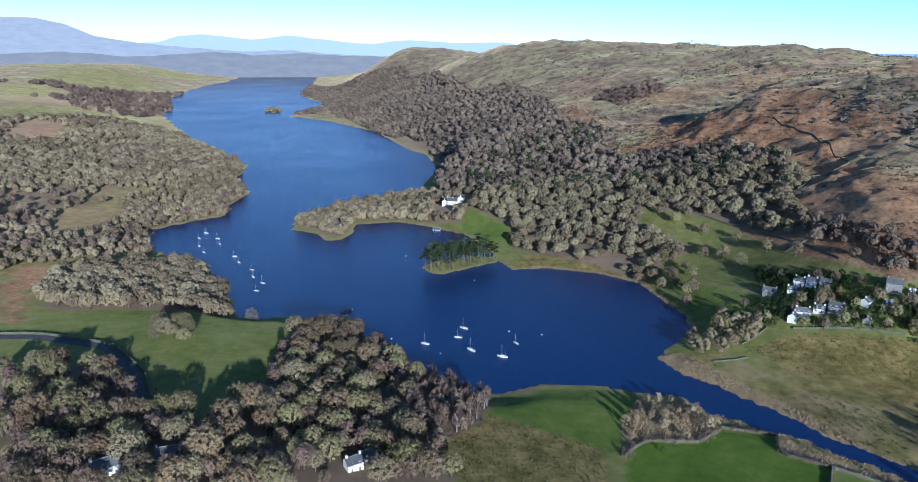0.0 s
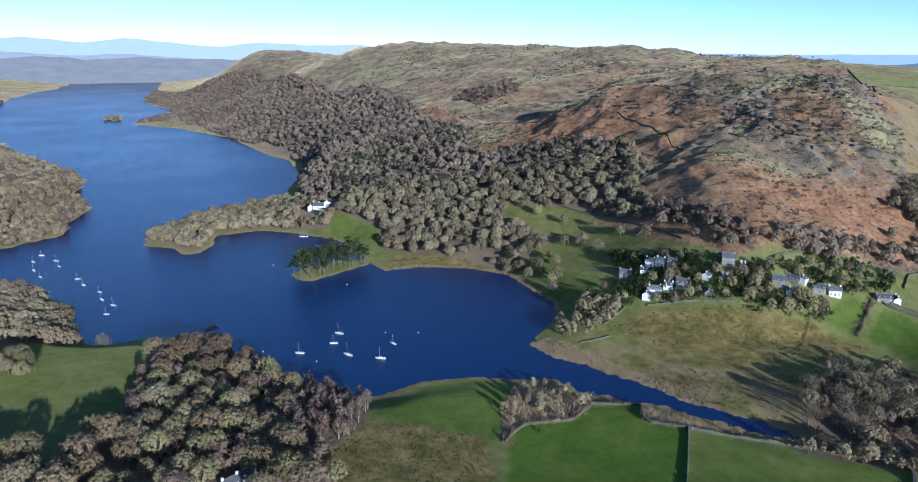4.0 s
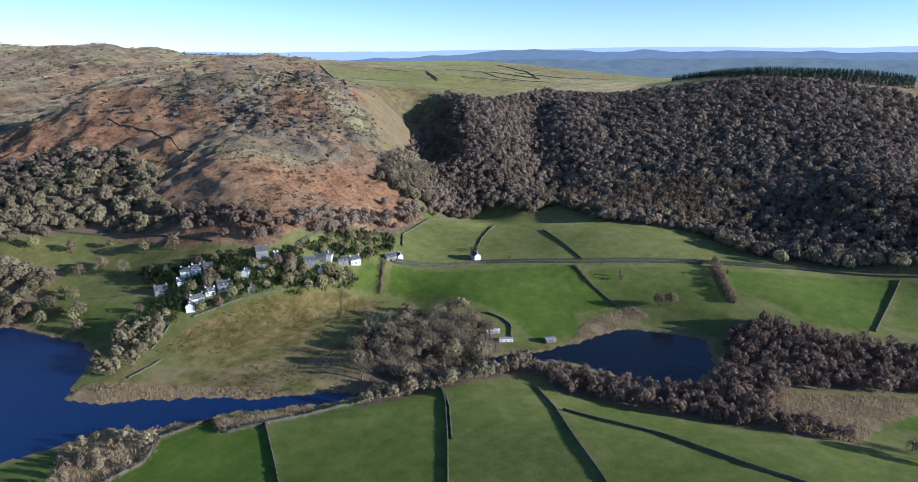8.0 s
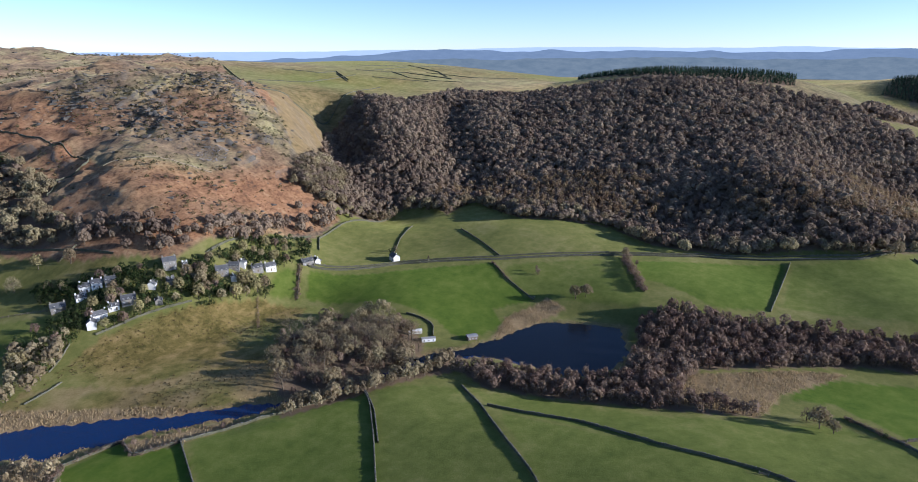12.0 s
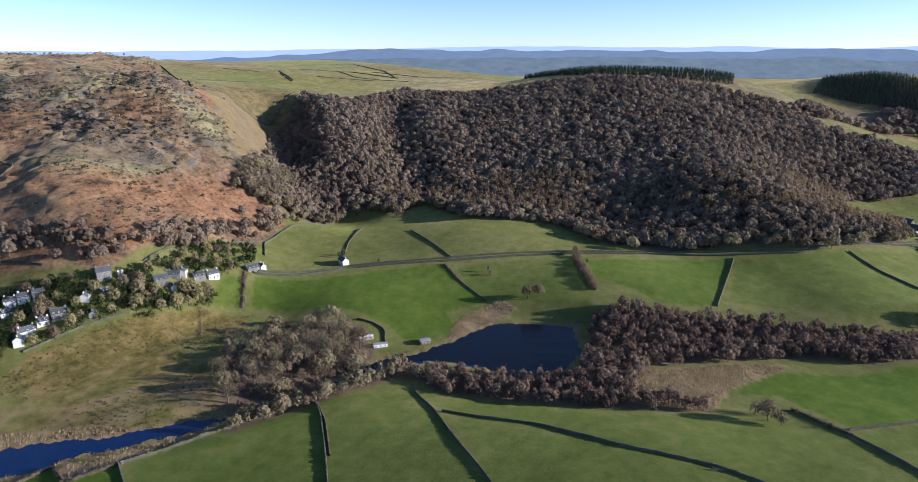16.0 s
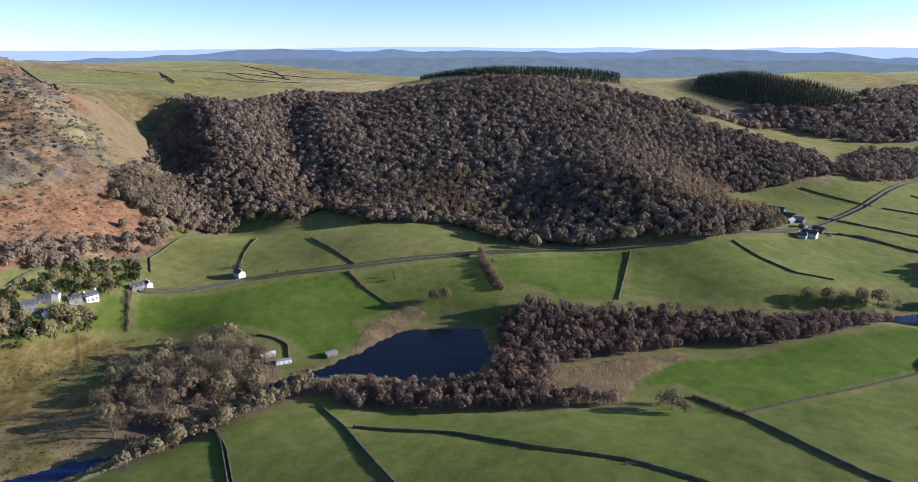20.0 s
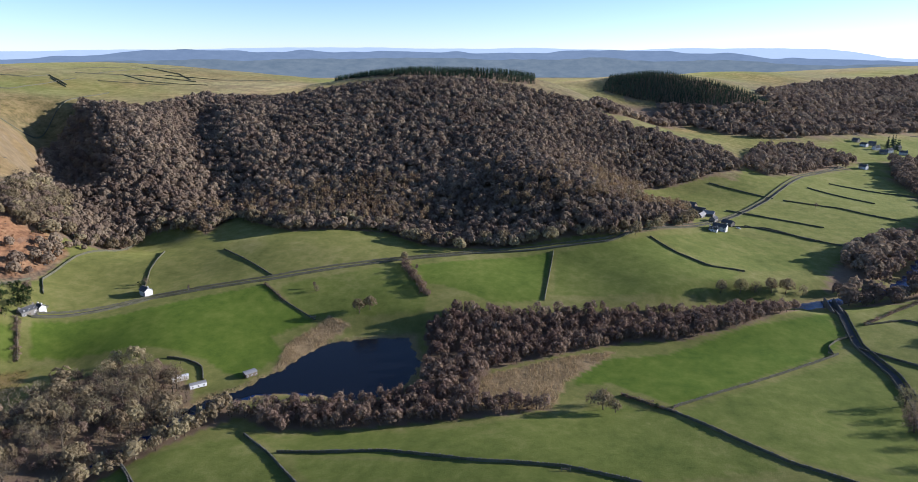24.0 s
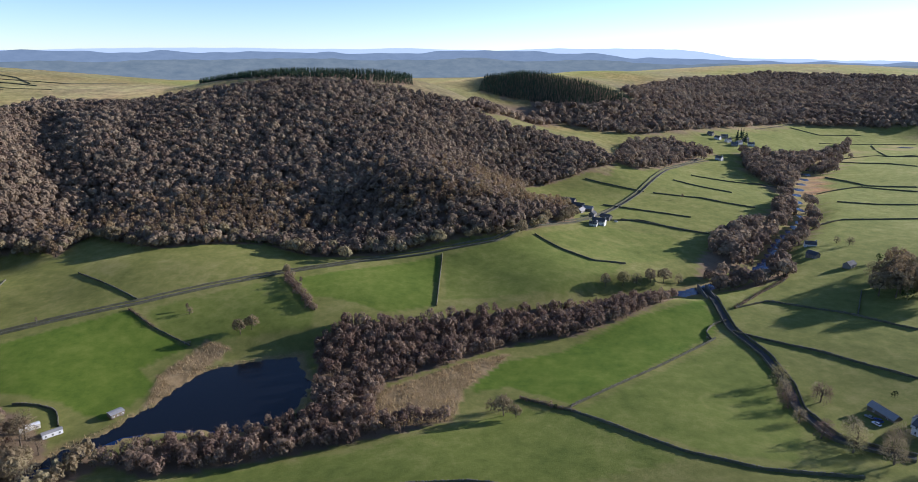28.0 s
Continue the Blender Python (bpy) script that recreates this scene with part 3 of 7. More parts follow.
WALLS = [LINE_A, LINE_B, LINE_C, LINE_D, LINE_F, LINE_G, LINE_H, LINE_I, LINE_J, LINE_K, LINE_L, LINE_M, LINE_N, LINE_O, LINE_Q, LINE_R, LINE_S, LINE_T, LINE_U, LINE_V, LINE_X, LINE_X2, LINE_Y, LINE_Z, LINE_DB, LINE_DC, LINE_AJ, LINE_AK, LINE_AL, LINE_AM, LINE_AO, LINE_AP, LINE_BA, LINE_BB, LINE_BC, LINE_BD, LINE_BE, LINE_BF, LINE_BG, LINE_BH, LINE_CA, LINE_CB, LINE_CC, LINE_CD, LINE_CE, LINE_CF, LINE_CG]
MOOR_WALLS = [LINE_AC, LINE_AE, LINE_AF, LINE_AG, LINE_AH, LINE_AB, LINE_AA, LINE_AI, LINE_AN, LINE_BI, LINE_BJ, LINE_BK, LINE_BL, LINE_BM]
HEDGES = [(LINE_DA, 1.8, 1.4), (LINE_F, 3.2, 3.0), (LINE_J, 5.5, 6.0), (LINE_AP, 2.5, 2.2), (LINE_X, 2.2, 2.2), (LINE_Y, 3.0, 3.5), (LINE_I[:2], 2.2, 2.2), (LINE_N[:2], 2.6, 2.6)]
LONE_TREES_A = [(516, 147, 0.55, 0), (420, 155, 0.72, 3), (321, -8, 0.8, 3), (318, -14, 0.5, 3), (198, 484, 1.0, 0), (504, -104, 0.7, 3), (508, -119,
    0.75, 3), (512, -131, 0.75, 0), (516, -144, 0.8, 3), (521, -156, 0.75, 3), (525, -170, 0.7, 0), (450, 200, 0.4, 1), (445, 197, 0.45, 0), (434, 335, 0.5, 2), (440, 333, 0.45, 0), (796, -269,
    0.5, 1), (325, -173, 0.95, 0), (333, -176, 0.6, 0), (595, -353, 0.7, 0), (606, -348, 0.6, 0), (540, -344, 1.0, 2), (527, -350, 1.1, 2)]
LONE_TREES_B = [(512, -321, 0.9, 0), (504, -341, 1.0, 0), (290, -167, 0.8, 0), (284, -166, 0.75, 0), (276, -177, 0.9, 0), (281, -183, 0.8, 0), (322,
    -209, 0.5, 2), (-160, 398, 0.75, 0), (-188, 362, 0.8, 0), (328, -8, 0.65, 0), (328, -2, 0.6, 0), (425, 149, 0.6, 3), (510, 145, 0.55, 3), (325,
    -35, 0.35, 2), (431, 292, 0.3, 1), (84, 264, 0.35, 2), (490, 130, 0.45, 1)]
LONE_TREES = LONE_TREES_A + LONE_TREES_B
SHORE_WILLOWS = [(128, 389), (144, 408), (159, 419), (180, 407), (181, 393), (157, 374), (133, 368)]
VILLAGE_PASTURE = [(150, 607), (200, 576), (247, 440), (230, 439), (198, 484), (166, 499), (145, 515), (178, 533), (141, 575)]
FENCE = [(169, 476), (185, 454), (198, 435), (211, 415)]
VALLEY_RIGHT = [(769, -68), (876, -197), (971, -238), (1281, -480), (1526, -850), (1491, -1056), (914, -758), (360, -310), (252, -171), (262, -134),
    (344, -161), (495, -182), (548, -239), (583, -212), (703, -169), (783, -147)]
STRAW_SLOPE = [(752, 872), (693, 716), (704, 652), (563, 527), (492, 500), (562, 587)]
CRAG_FACE = [(382, 766), (443, 693), (518, 676), (570, 649), (561, 580), (504, 518), (450, 523), (408, 546), (376, 586), (354, 648)]
WOOD_EDGE_A = [(696, -46), (753, -117), (672, -108), (617, -56), (596, -21), (583, 22), (565, 78), (556, 132), (596, 213), (588, 288)]
WOOD_EDGE_B = [(556, 263), (609, 345), (555, 349), (571, 373), (556, 407), (492, 411), (474, 437), (455, 465)]
RIGHT_CLUMP = [(499, -303), (513, -359), (494, -377), (437, -333), (464, -295)]
LANE_TREES = [(345, -166), (309, -155), (285, -158), (271, -167), (260, -184)]
RIVER_BARNS = [(569, -305), (604, -322), (534, -316)]
CLEAR_STRAW = [[(-429, 582), (-456, 640), (-431, 707), (-400, 669), (-381, 607), (-401, 565)], [(-467, 709), (-456, 751), (-430, 787), (-419, 756),
    (-442, 714)], [(-498, 612), (-488, 650), (-474, 649), (-485, 595)]]
CLEAR_BRACKEN = [[(-869, 1103), (-933, 1236), (-950, 1312), (-854, 1263), (-778, 1125), (-806, 1075)], [(-357, 425), (-367, 463), (-348, 474), (-326,
    438), (-322, 407), (-294, 360), (-295, 344)], [(973, -512), (1012, -563), (872, -494), (843, -448)]]
FAR_GREEN = [[(-1559, 2130), (-1875, 2832), (-1795, 3107), (-1520, 2956), (-1362, 2592), (-1378, 2223)], [(-1511, 1740), (-1550, 2063), (-1353, 2026),
    (-1211, 1860), (-1191, 1536), (-1232, 1410)], [(-1139, 1299), (-1105, 1421), (-1018, 1513), (-975, 1427), (-1019, 1305)], [(1352, -38), (1433,
    -92), (1414, -159), (1364, -171), (1237, -120), (1278, -80)], [(-226, 1325), (-180, 1344), (-112, 1207), (-89, 1064), (-143, 1143)]]
VILLAGE_WEST = [(125, 496), (147, 521), (172, 548), (166, 499), (155, 446), (142, 428), (132, 466)]
VILLAGE_SOUTH = [(145, 392), (162, 427), (184, 431), (195, 430), (189, 403), (174, 393), (153, 376)]
VILLAGE_EAST = [(256, 371), (274, 387), (288, 376), (314, 367), (330, 365), (309, 352), (278, 361)]
VILLAGE_LANE = [(286, 389), (311, 393), (384, 393), (386, 381), (367, 367), (326, 368), (290, 379)]
VILLAGE_ROUGH = [(176, 543), (250, 435), (228, 434), (196, 432), (163, 475)]
BOATS = [(-39, 379), (-15, 405), (-18, 390), (-9, 372), (11, 364), (20, 384), (-288, 601), (-289, 620), (-260, 584), (-269, 601), (-277, 576), (-264,
    557), (-231, 547), (-221, 531), (-202, 512), (-195, 495), (-182, 481), (-181, 464)]
JETTY = [(-105, 423), (-99, 431)]

def inside(poly, x, y):
    """Which of the points lie in the polygon."""
    r = np.zeros(x.shape, bool)
    p = np.array(poly, float)
    for (x0, y0), (x1, y1) in zip(p, np.roll(p, -1, 0)):
        if y0 != y1:
            r ^= ((y0 > y) != (y1 > y)) & (x < (x1 - x0) * (y - y0) / (y1 - y0) + x0)
    return r


def reach(line, x, y, closed=False):
    """The distance of the points from a line of plan points."""
    p = np.array(line, float)
    d = np.full(x.shape, 1e9)
    for (x0, y0), (x1, y1) in zip(p if closed else p[:-1], np.roll(p, -1, 0) if closed else p[1:]):
        s = max((x1 - x0) ** 2 + (y1 - y0) ** 2, 1e-6)
        u = np.clip(((x - x0) * (x1 - x0) + (y - y0) * (y1 - y0)) / s, 0, 1)
        d = np.minimum(d, np.hypot(x - x0 - u * (x1 - x0), y - y0 - u * (y1 - y0)))
    return d


def shore_gap(x, y):
    """Signed distance from the water's edge: below zero on the water."""
    lake = SHORE_EAST + SHORE_WEST
    g = reach(lake, x, y, True)
    g = np.where(inside(lake, x, y), -g, g)
    for isle in (ISLAND, FAR_ISLE):
        e = reach(isle, x, y, True)
        g = np.where(inside(isle, x, y), e, np.where(g < 0, np.maximum(g, -e), g))
    e = reach(TARN, x, y, True)
    g = np.minimum(g, np.where(inside(TARN, x, y), -e, e))
    g = np.minimum(g, reach(CHANNEL, x, y) - 2.6)
    g = g + np.where((x > 90) & (y < 420) & (g < 12), 1.6 * wave(x, y, 7, 50) + 1.3 * wave(x, y, 3.5, 51), 0)
    g = np.minimum(g, reach(RIVER[:5], x, y) - 1.0)
    return np.minimum(g, reach(RIVER[4:], x, y) - 6.0)


def wave(x, y, s, seed):
    """Smooth cheap noise in -1..1 from turned sines."""
    v = 0
    for k in range(5):
        a = seed * 1.7 + k * 2.399
        v = v + np.sin((x * math.cos(a) + y * math.sin(a)) / s * (1 + 0.37 * k) + seed * 5.1 + k * 1.3)
    return v / 3


# the ravine between fell and wood, and a gully down the wooded hill
GULLIES = [([(600, 545), (680, 615), (770, 700)], 20, 42), ([(528, 415), (570, 500), (650, 580), (760, 690)], 26, 48), ([(640, 375), (690, 420), (800, 500), (880, 540)], 14, 32),
           ([(300, 960), (374, 960), (450, 930), (530, 880)], 16, 55), ([(342, 820), (403, 765), (452, 705), (514, 675), (544, 640)], -12, 45)]


def grit(x, y, size, seed):
    """Value noise in 0..1 with features of that size in metres."""
    u, v = x / size + seed * 17.3, y / size - seed * 9.7
    i, j = np.floor(u), np.floor(v)
    a, b = u - i, v - j
    a, b = a * a * (3 - 2 * a), b * b * (3 - 2 * b)

    def at(p, q):
        w = np.sin(p * 127.1 + q * 311.7 + seed * 74.7) * 43758.5453
        return w - np.floor(w)

    return (at(i, j) * (1 - a) + at(i + 1, j) * a) * (1 - b) + (at(i, j + 1) * (1 - a) + at(i + 1, j + 1) * a) * b


def land_bare(x, y):
    z = np.full(x.shape, LAND_BASE)
    for hx, hy, r, h in HILLS:
        z += h * np.exp(-((x - hx) ** 2 + (y - hy) ** 2) / r ** 2)
    return z


def land(x, y):
    """The height of the ground at plan points."""
    x, y = np.asarray(x, float), np.asarray(y, float)
    z = land_bare(x, y)
    high = np.clip((z - 45) / 50, 0, 1) * inside(COVER_MOOR, x, y)
    knoll = np.maximum(0, 1 - np.abs(wave(x, y, 42, 1)) * 1.6)
    z += high * (3.0 * wave(x, y, 33, 1) + 1.6 * wave(x, y, 12, 2) + 7 * np.maximum(0, wave(x, y, 52, 3) - 0.2) + 6 * knoll ** 2 * (0.5 + 0.5 * wave(x, y, 80, 11)))
    rise = inside(COVER_MOOR, x, y) | inside(COVER_BRACKEN, x, y)
    near = rise & (np.hypot(x, y) < 1500)
    if near.any():
        p, q = x[near], y[near]
        soft = np.clip(reach(COVER_MOOR, p, q, True) / 30, 0, 1)
        soft = np.where(inside(COVER_BRACKEN, p, q), np.maximum(soft, np.clip(reach(COVER_BRACKEN, p, q, True) / 30, 0, 1)), soft)
        crest = 1 - 2 * np.abs(grit(p, q, 46, 1) - 0.5)
        rib = 1 - 2 * np.abs(grit(p, q, 21, 2) - 0.5)
        bossy = 0.25 + 1.3 * np.clip(grit(p, q, 110, 5) - 0.25, 0, 1) + 0.8 * np.exp(-(np.hypot(p - 470, q - 620) / 110) ** 2)
        z[near] += soft * bossy * (3.0 * crest ** 3 + 3.4 * rib ** 3 + 2.8 * grit(p, q, 11, 3) ** 2 + 1.8 * grit(p, q, 6, 4) - 2.6)
    for line, deep, wide in GULLIES:
        z -= deep * np.exp(-(reach(line, x, y) / wide) ** 2)
    z += 0.5 * wave(x, y, 45, 4) + 0.2 * wave(x, y, 14, 5)
    g = shore_gap(x, y)
    k = np.clip(g / (26 + 0.22 * np.maximum(np.hypot(x, y) - 900, 0)), 0, 1)
    k = k * k * (3 - 2 * k)
    dry = 0.5 + 0.02 * np.clip(g, 0, 26) + k * np.maximum(z - 1.2, 0.3)
    return np.where(g < 0, np.maximum(-0.12 * -g - 0.2, -7), np.minimum(dry, np.maximum(z, 0.5 + 0.03 * g)))


def ground_at(x, y):
    return float(land(np.array([x]), np.array([y]))[0])


def mesh_from(name, verts, faces, mat, smooth=False, normals=None):
    """One mesh from arrays; faces all of one size."""
    me = bpy.data.meshes.new(name)
    verts, faces = np.asarray(verts, np.float32), np.asarray(faces, np.int32)
    k = faces.shape[1]
    me.vertices.add(len(verts))
    me.vertices.foreach_set("co", verts.ravel())
    me.loops.add(faces.size)
    me.loops.foreach_set("vertex_index", faces.ravel())
    me.polygons.add(len(faces))
    me.polygons.foreach_set("loop_start", np.arange(0, faces.size, k, dtype=np.int32))
    me.polygons.foreach_set("use_smooth", np.full(len(faces), smooth))
    me.update(calc_edges=True)
    if normals is not None:
        at = me.attributes.new("custom_normal", "FLOAT_VECTOR", "POINT")
        at.data.foreach_set("vector", np.asarray(normals, np.float32).ravel())
        me.update()
    if mat:
        me.materials.append(mat)
    return me


# one sheet of land, finest round the valley floor
def spacing(lo, hi, step, far):
    """Even steps from lo to hi, then ever wider ones out to far on both sides."""
    out = step * np.cumsum(1.062 ** np.arange(1, 200))
    out = out[out < far * 1.2]
    return np.concatenate([lo - out[::-1], np.arange(lo, hi, step), hi + out])


gx, gy = spacing(-160, 830, 3.1, 5200), spacing(-160, 960, 3.1, 5200)
NX, NY = len(gx), len(gy)
GX, GY = np.meshgrid(gx, gy)
GZ = land(GX, GY)
R = np.hypot(GX, GY)
k = np.minimum(1, 4850 / np.maximum(R, 1))
verts = np.stack([GX * k, GY * k, GZ], -1).reshape(-1, 3)
i = np.arange(NX * NY).reshape(NY, NX)
faces = np.stack([i[:-1, :-1], i[:-1, 1:], i[1:, 1:], i[1:, :-1]], -1).reshape(-1, 4)
me = mesh_from("ground", verts, faces, MAT["land"], True)
ground = tagged(new("ground", me), "valley floor, pastures, marsh and moorland fell in winter colours", "ground", kind="structure")
A = np.zeros((NY, NX, 4), np.float32)
B = np.zeros((NY, NX, 4), np.float32)
A[..., 3] = B[..., 3] = 1
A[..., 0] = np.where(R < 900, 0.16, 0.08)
for poly, lushness in FIELDS:
    A[..., 0][inside(poly, GX, GY)] = lushness
A[..., 0][inside(VALLEY_RIGHT, GX, GY) & (A[..., 0] < 0.35)] = 0.3
for poly in (COVER_MARSH, FIELD_ROUGH, COVER_SHOREGRASS):
    A[..., 1][inside(poly, GX, GY)] = 0.9
wet = inside(COVER_MARSH, GX, GY)
A[..., 1][wet] = np.clip(0.78 + 0.6 * wave(GX, GY, 24, 33), 0, 1)[wet]
bare = inside(WOOD_WEST_WOOD, GX, GY) | inside(WOOD_WEST_FAR, GX, GY)
A[..., 1][bare] = np.clip(0.8 + 0.5 * wave(GX, GY, 90, 34), 0, 1)[bare]
lea = inside(VILLAGE_PASTURE, GX, GY) | inside(VILLAGE_ROUGH, GX, GY)
A[..., 0][lea] = 0.05
A[..., 1][lea] = np.clip(0.1 + 0.4 * wave(GX, GY, 30, 43), 0, 0.8)[lea]
upland = (R > 900) & (GX > 400) & (A[..., 0] < 0.2)
A[..., 1][upland] = np.clip(0.3 + 0.6 * wave(GX, GY, 130, 37) + 0.3 * wave(GX, GY, 40, 38), 0, 0.9)[upland]
edge = shore_gap(GX, GY)
A[..., 2] = np.clip(1 - edge / (5 + 3 * wave(GX, GY, 30, 7)), 0, 1) * 0.8
low = wet & (reach(CHANNEL + SHORE_EAST[-8:], GX, GY) < 38 + 22 * wave(GX, GY, 40, 40))
A[..., 2][low] = np.maximum(A[..., 2], np.clip(0.3 + 0.5 * wave(GX, GY, 9, 41), 0, 0.65))[low]
for poly in CLEAR_STRAW:
    A[..., 2][inside(poly, GX, GY)] = 0.6
for poly in REEDS:
    A[..., 2][inside(poly, GX, GY)] = 1
moor = inside(COVER_MOOR, GX, GY)
B[..., 1] = np.where(moor, 1, np.clip((R - 1300) / 600, 0, 1) * (GX < -200) * np.clip(0.85 + 0.6 * wave(GX, GY, 160, 14), 0, 1))
B[..., 1] = np.where(upland & ~moor, np.clip(0.35 + 0.4 * wave(GX, GY, 150, 39), 0, 0.7), B[..., 1])
B[..., 0] = np.where(inside(COVER_BRACKEN, GX, GY), np.clip(0.75 + 0.8 * wave(GX, GY, 45, 8), 0, 1), moor * np.clip(1.1 * wave(GX, GY, 60, 9) + 0.22, 0, 0.85) * np.clip((1500 - R) / 500, 0, 1))
straw = inside(STRAW_SLOPE, GX, GY)
B[..., 1] *= np.where(straw, 0.3, 1)
A[..., 1][straw] = 0.4
A[..., 2][straw] = 0.5
B[..., 0][straw] = 0.3
for poly in CLEAR_BRACKEN:
    B[..., 0][inside(poly, GX, GY)] = 0.9
for poly in FAR_GREEN:
    s = inside(poly, GX, GY)
    B[..., 1][s], A[..., 0][s], A[..., 1][s] = 0.3, 0.1, 0.4
B[..., 2][bare] = np.clip(0.55 + 0.4 * wave(GX, GY, 60, 42), 0, 1)[bare]
for poly in CLEAR_STRAW + FAR_GREEN:
    B[..., 2][inside(poly, GX, GY)] = 0
for poly in WOODS_FLOOR:
    B[..., 2][inside(poly, GX, GY)] = 0.95
B[..., 2][reach(RIVER[4:], GX, GY) < 14] = 0
for name, data in (("cover_a", A), ("cover_b", B)):
    at = me.color_attributes.new(name, "FLOAT_COLOR", "POINT")
    at.data.foreach_set("color", data.ravel())

# water sheet, just under the level of the banks
bm = bmesh.new()
ring = [bm.verts.new((4700 * math.sin(a), 4700 * math.cos(a), 0)) for a in np.linspace(0, 2 * math.pi, 48, endpoint=False)]
bm.faces.new(ring).normal_flip()
me = bpy.data.meshes.new("lake_water")
bmesh.ops.recalc_face_normals(bm, faces=bm.faces)
bm.to_mesh(me)
me.materials.append(MAT["water"])
tagged(new("lake_water", me), "deep blue lake, tarn and slow river, lightly ruffled", "water", kind="structure")

bm = bmesh.new()
f = bm.faces.new([bm.verts.new((315 + (x - 315) * 1.15, 160 + (y - 160) * 1.15, 0.06)) for x, y in TARN])
me = bpy.data.meshes.new("tarn_water")
bmesh.ops.recalc_face_normals(bm, faces=bm.faces)
bmesh.ops.triangulate(bm, faces=bm.faces)
bm.to_mesh(me)
me.materials.append(MAT["peaty_water"])
tagged(new("tarn_water", me), "still dark peaty water of the tarn", "water", kind="structure")

# ---------------------------------------------------------------- far ridges
def ridge(name, radius, profile, mat, rough, seed, label):
    """A range of hills on the skyline: profile rows are bearing in degrees and height in metres."""
    a = np.linspace(profile[0][0], profile[-1][0], 400)
    h = np.interp(a, [p[0] for p in profile], [p[1] for p in profile])
    h = h + rough * (wave(a, a * 0, 1.7, seed) + 0.5 * wave(a, a * 0, 0.6, seed + 1))
    s, c = np.sin(np.radians(a)), np.cos(np.radians(a))
    rows = []
    for f, dr in ((-0.3, -160), (0.35, -100), (0.75, -45), (1.0, 0), (0.6, 60)):
        rows.append(np.stack([s * (radius + dr), c * (radius + dr), np.where(f < 0, -40, h * f)], -1))
    v = np.concatenate(rows)
    k = np.arange(399)
    f = np.concatenate([np.stack([k + 400 * q, k + 1 + 400 * q, k + 1 + 400 * (q + 1), k + 400 * (q + 1)], -1) for q in range(4)])
    return tagged(new(name, mesh_from(name, v, f, mat, True)), label, "backdrop", kind="structure")


# the ridges glow: haze is put into their colour, paler for farther ones
FAR_HAZE_BLUE = haze_glow_material("far_hills_haze_blue", (0.12, 0.172, 0.25), (0.168, 0.228, 0.312))
FAR_NEARER = haze_glow_material("far_woods_haze_blue", (0.085, 0.125, 0.165), (0.17, 0.21, 0.235))
FAR_HAZE_PALE = haze_glow_material("far_hills_haze_pale", (0.46, 0.54, 0.66), (0.51, 0.60, 0.71))
FAR_HAZE = haze_glow_material("far_hills_haze", (0.34, 0.44, 0.58), (0.38, 0.48, 0.62))
FAR_VALLEY = haze_glow_material("far_valley_haze_brown", (0.20, 0.215, 0.245), (0.32, 0.315, 0.31))
FAR_HAZE_GREY = haze_glow_material("far_fell_haze_grey", (0.30, 0.33, 0.39), (0.46, 0.47, 0.49))
ridge("backdrop_mountains", 4800, [(-30, 190), (-27, 205), (-25.6, 238), (-23.5, 256), (-20, 228), (-17.2, 255), (-13.9, 230), (-10, 200), (-7, 233), (-3.5, 216), (1, 223), (4, 190), (12, 170)], FAR_HAZE_PALE, 4, 3, "pale snow-dusted mountains far off in painted haze")
ridge("backdrop_fell", 4600, [(-60, 300), (-42, 335), (-37, 329), (-34.8, 331), (-33.1, 299), (-31.3, 232), (-27, 190), (-24.5, 165), (-20.5, 145), (-18.2, 158), (-13.9, 140), (-10, 120), (0, 120)], FAR_HAZE_GREY, 5, 6, "big fell beyond the head of the lake, grey-violet with painted haze")
ridge("backdrop_valley", 4350, [(-60, 120), (-39, 132), (-34, 140), (-30, 122), (-26, 128), (-23, 146), (-20, 130), (-16, 142), (-12, 128), (-6, 120), (2, 110)], FAR_VALLEY, 5, 15, "brown hills at the head of the lake in painted haze")
ridge("backdrop_hills", 4650, [(26, 100), (34, 110), (40, 124), (47, 128), (51, 142), (55, 179), (59.5, 188), (63, 174), (67, 176), (71, 162), (75, 180), (80, 172), (85, 162), (90, 176), (97, 185), (102, 170), (106, 128), (111, 135), (116, 123), (126, 117), (150, 120)], FAR_HAZE_BLUE, 8, 9, "low wooded hills on the horizon, blue with painted haze")
ridge("backdrop_foothills", 4420, [(44, 92), (50, 108), (56, 128), (61, 118), (66, 132), (72, 122), (78, 138), (84, 124), (90, 134), (96, 120), (102, 126), (108, 104), (114, 110), (124, 98), (150, 100)], FAR_NEARER, 7, 21, "nearer wooded hills below the skyline, blue-grey with painted haze")
ridge("backdrop_horizon", 4840, [(2, 150), (12, 170), (22, 182), (30, 172), (45, 172), (54, 182), (62, 194), (70, 204), (77, 192), (87, 199), (94, 188), (102, 201), (109, 194), (113, 146), (120, 132), (126, 128), (150, 130)], FAR_HAZE, 4, 12, "faint hills at the edge of sight, paled by painted haze")

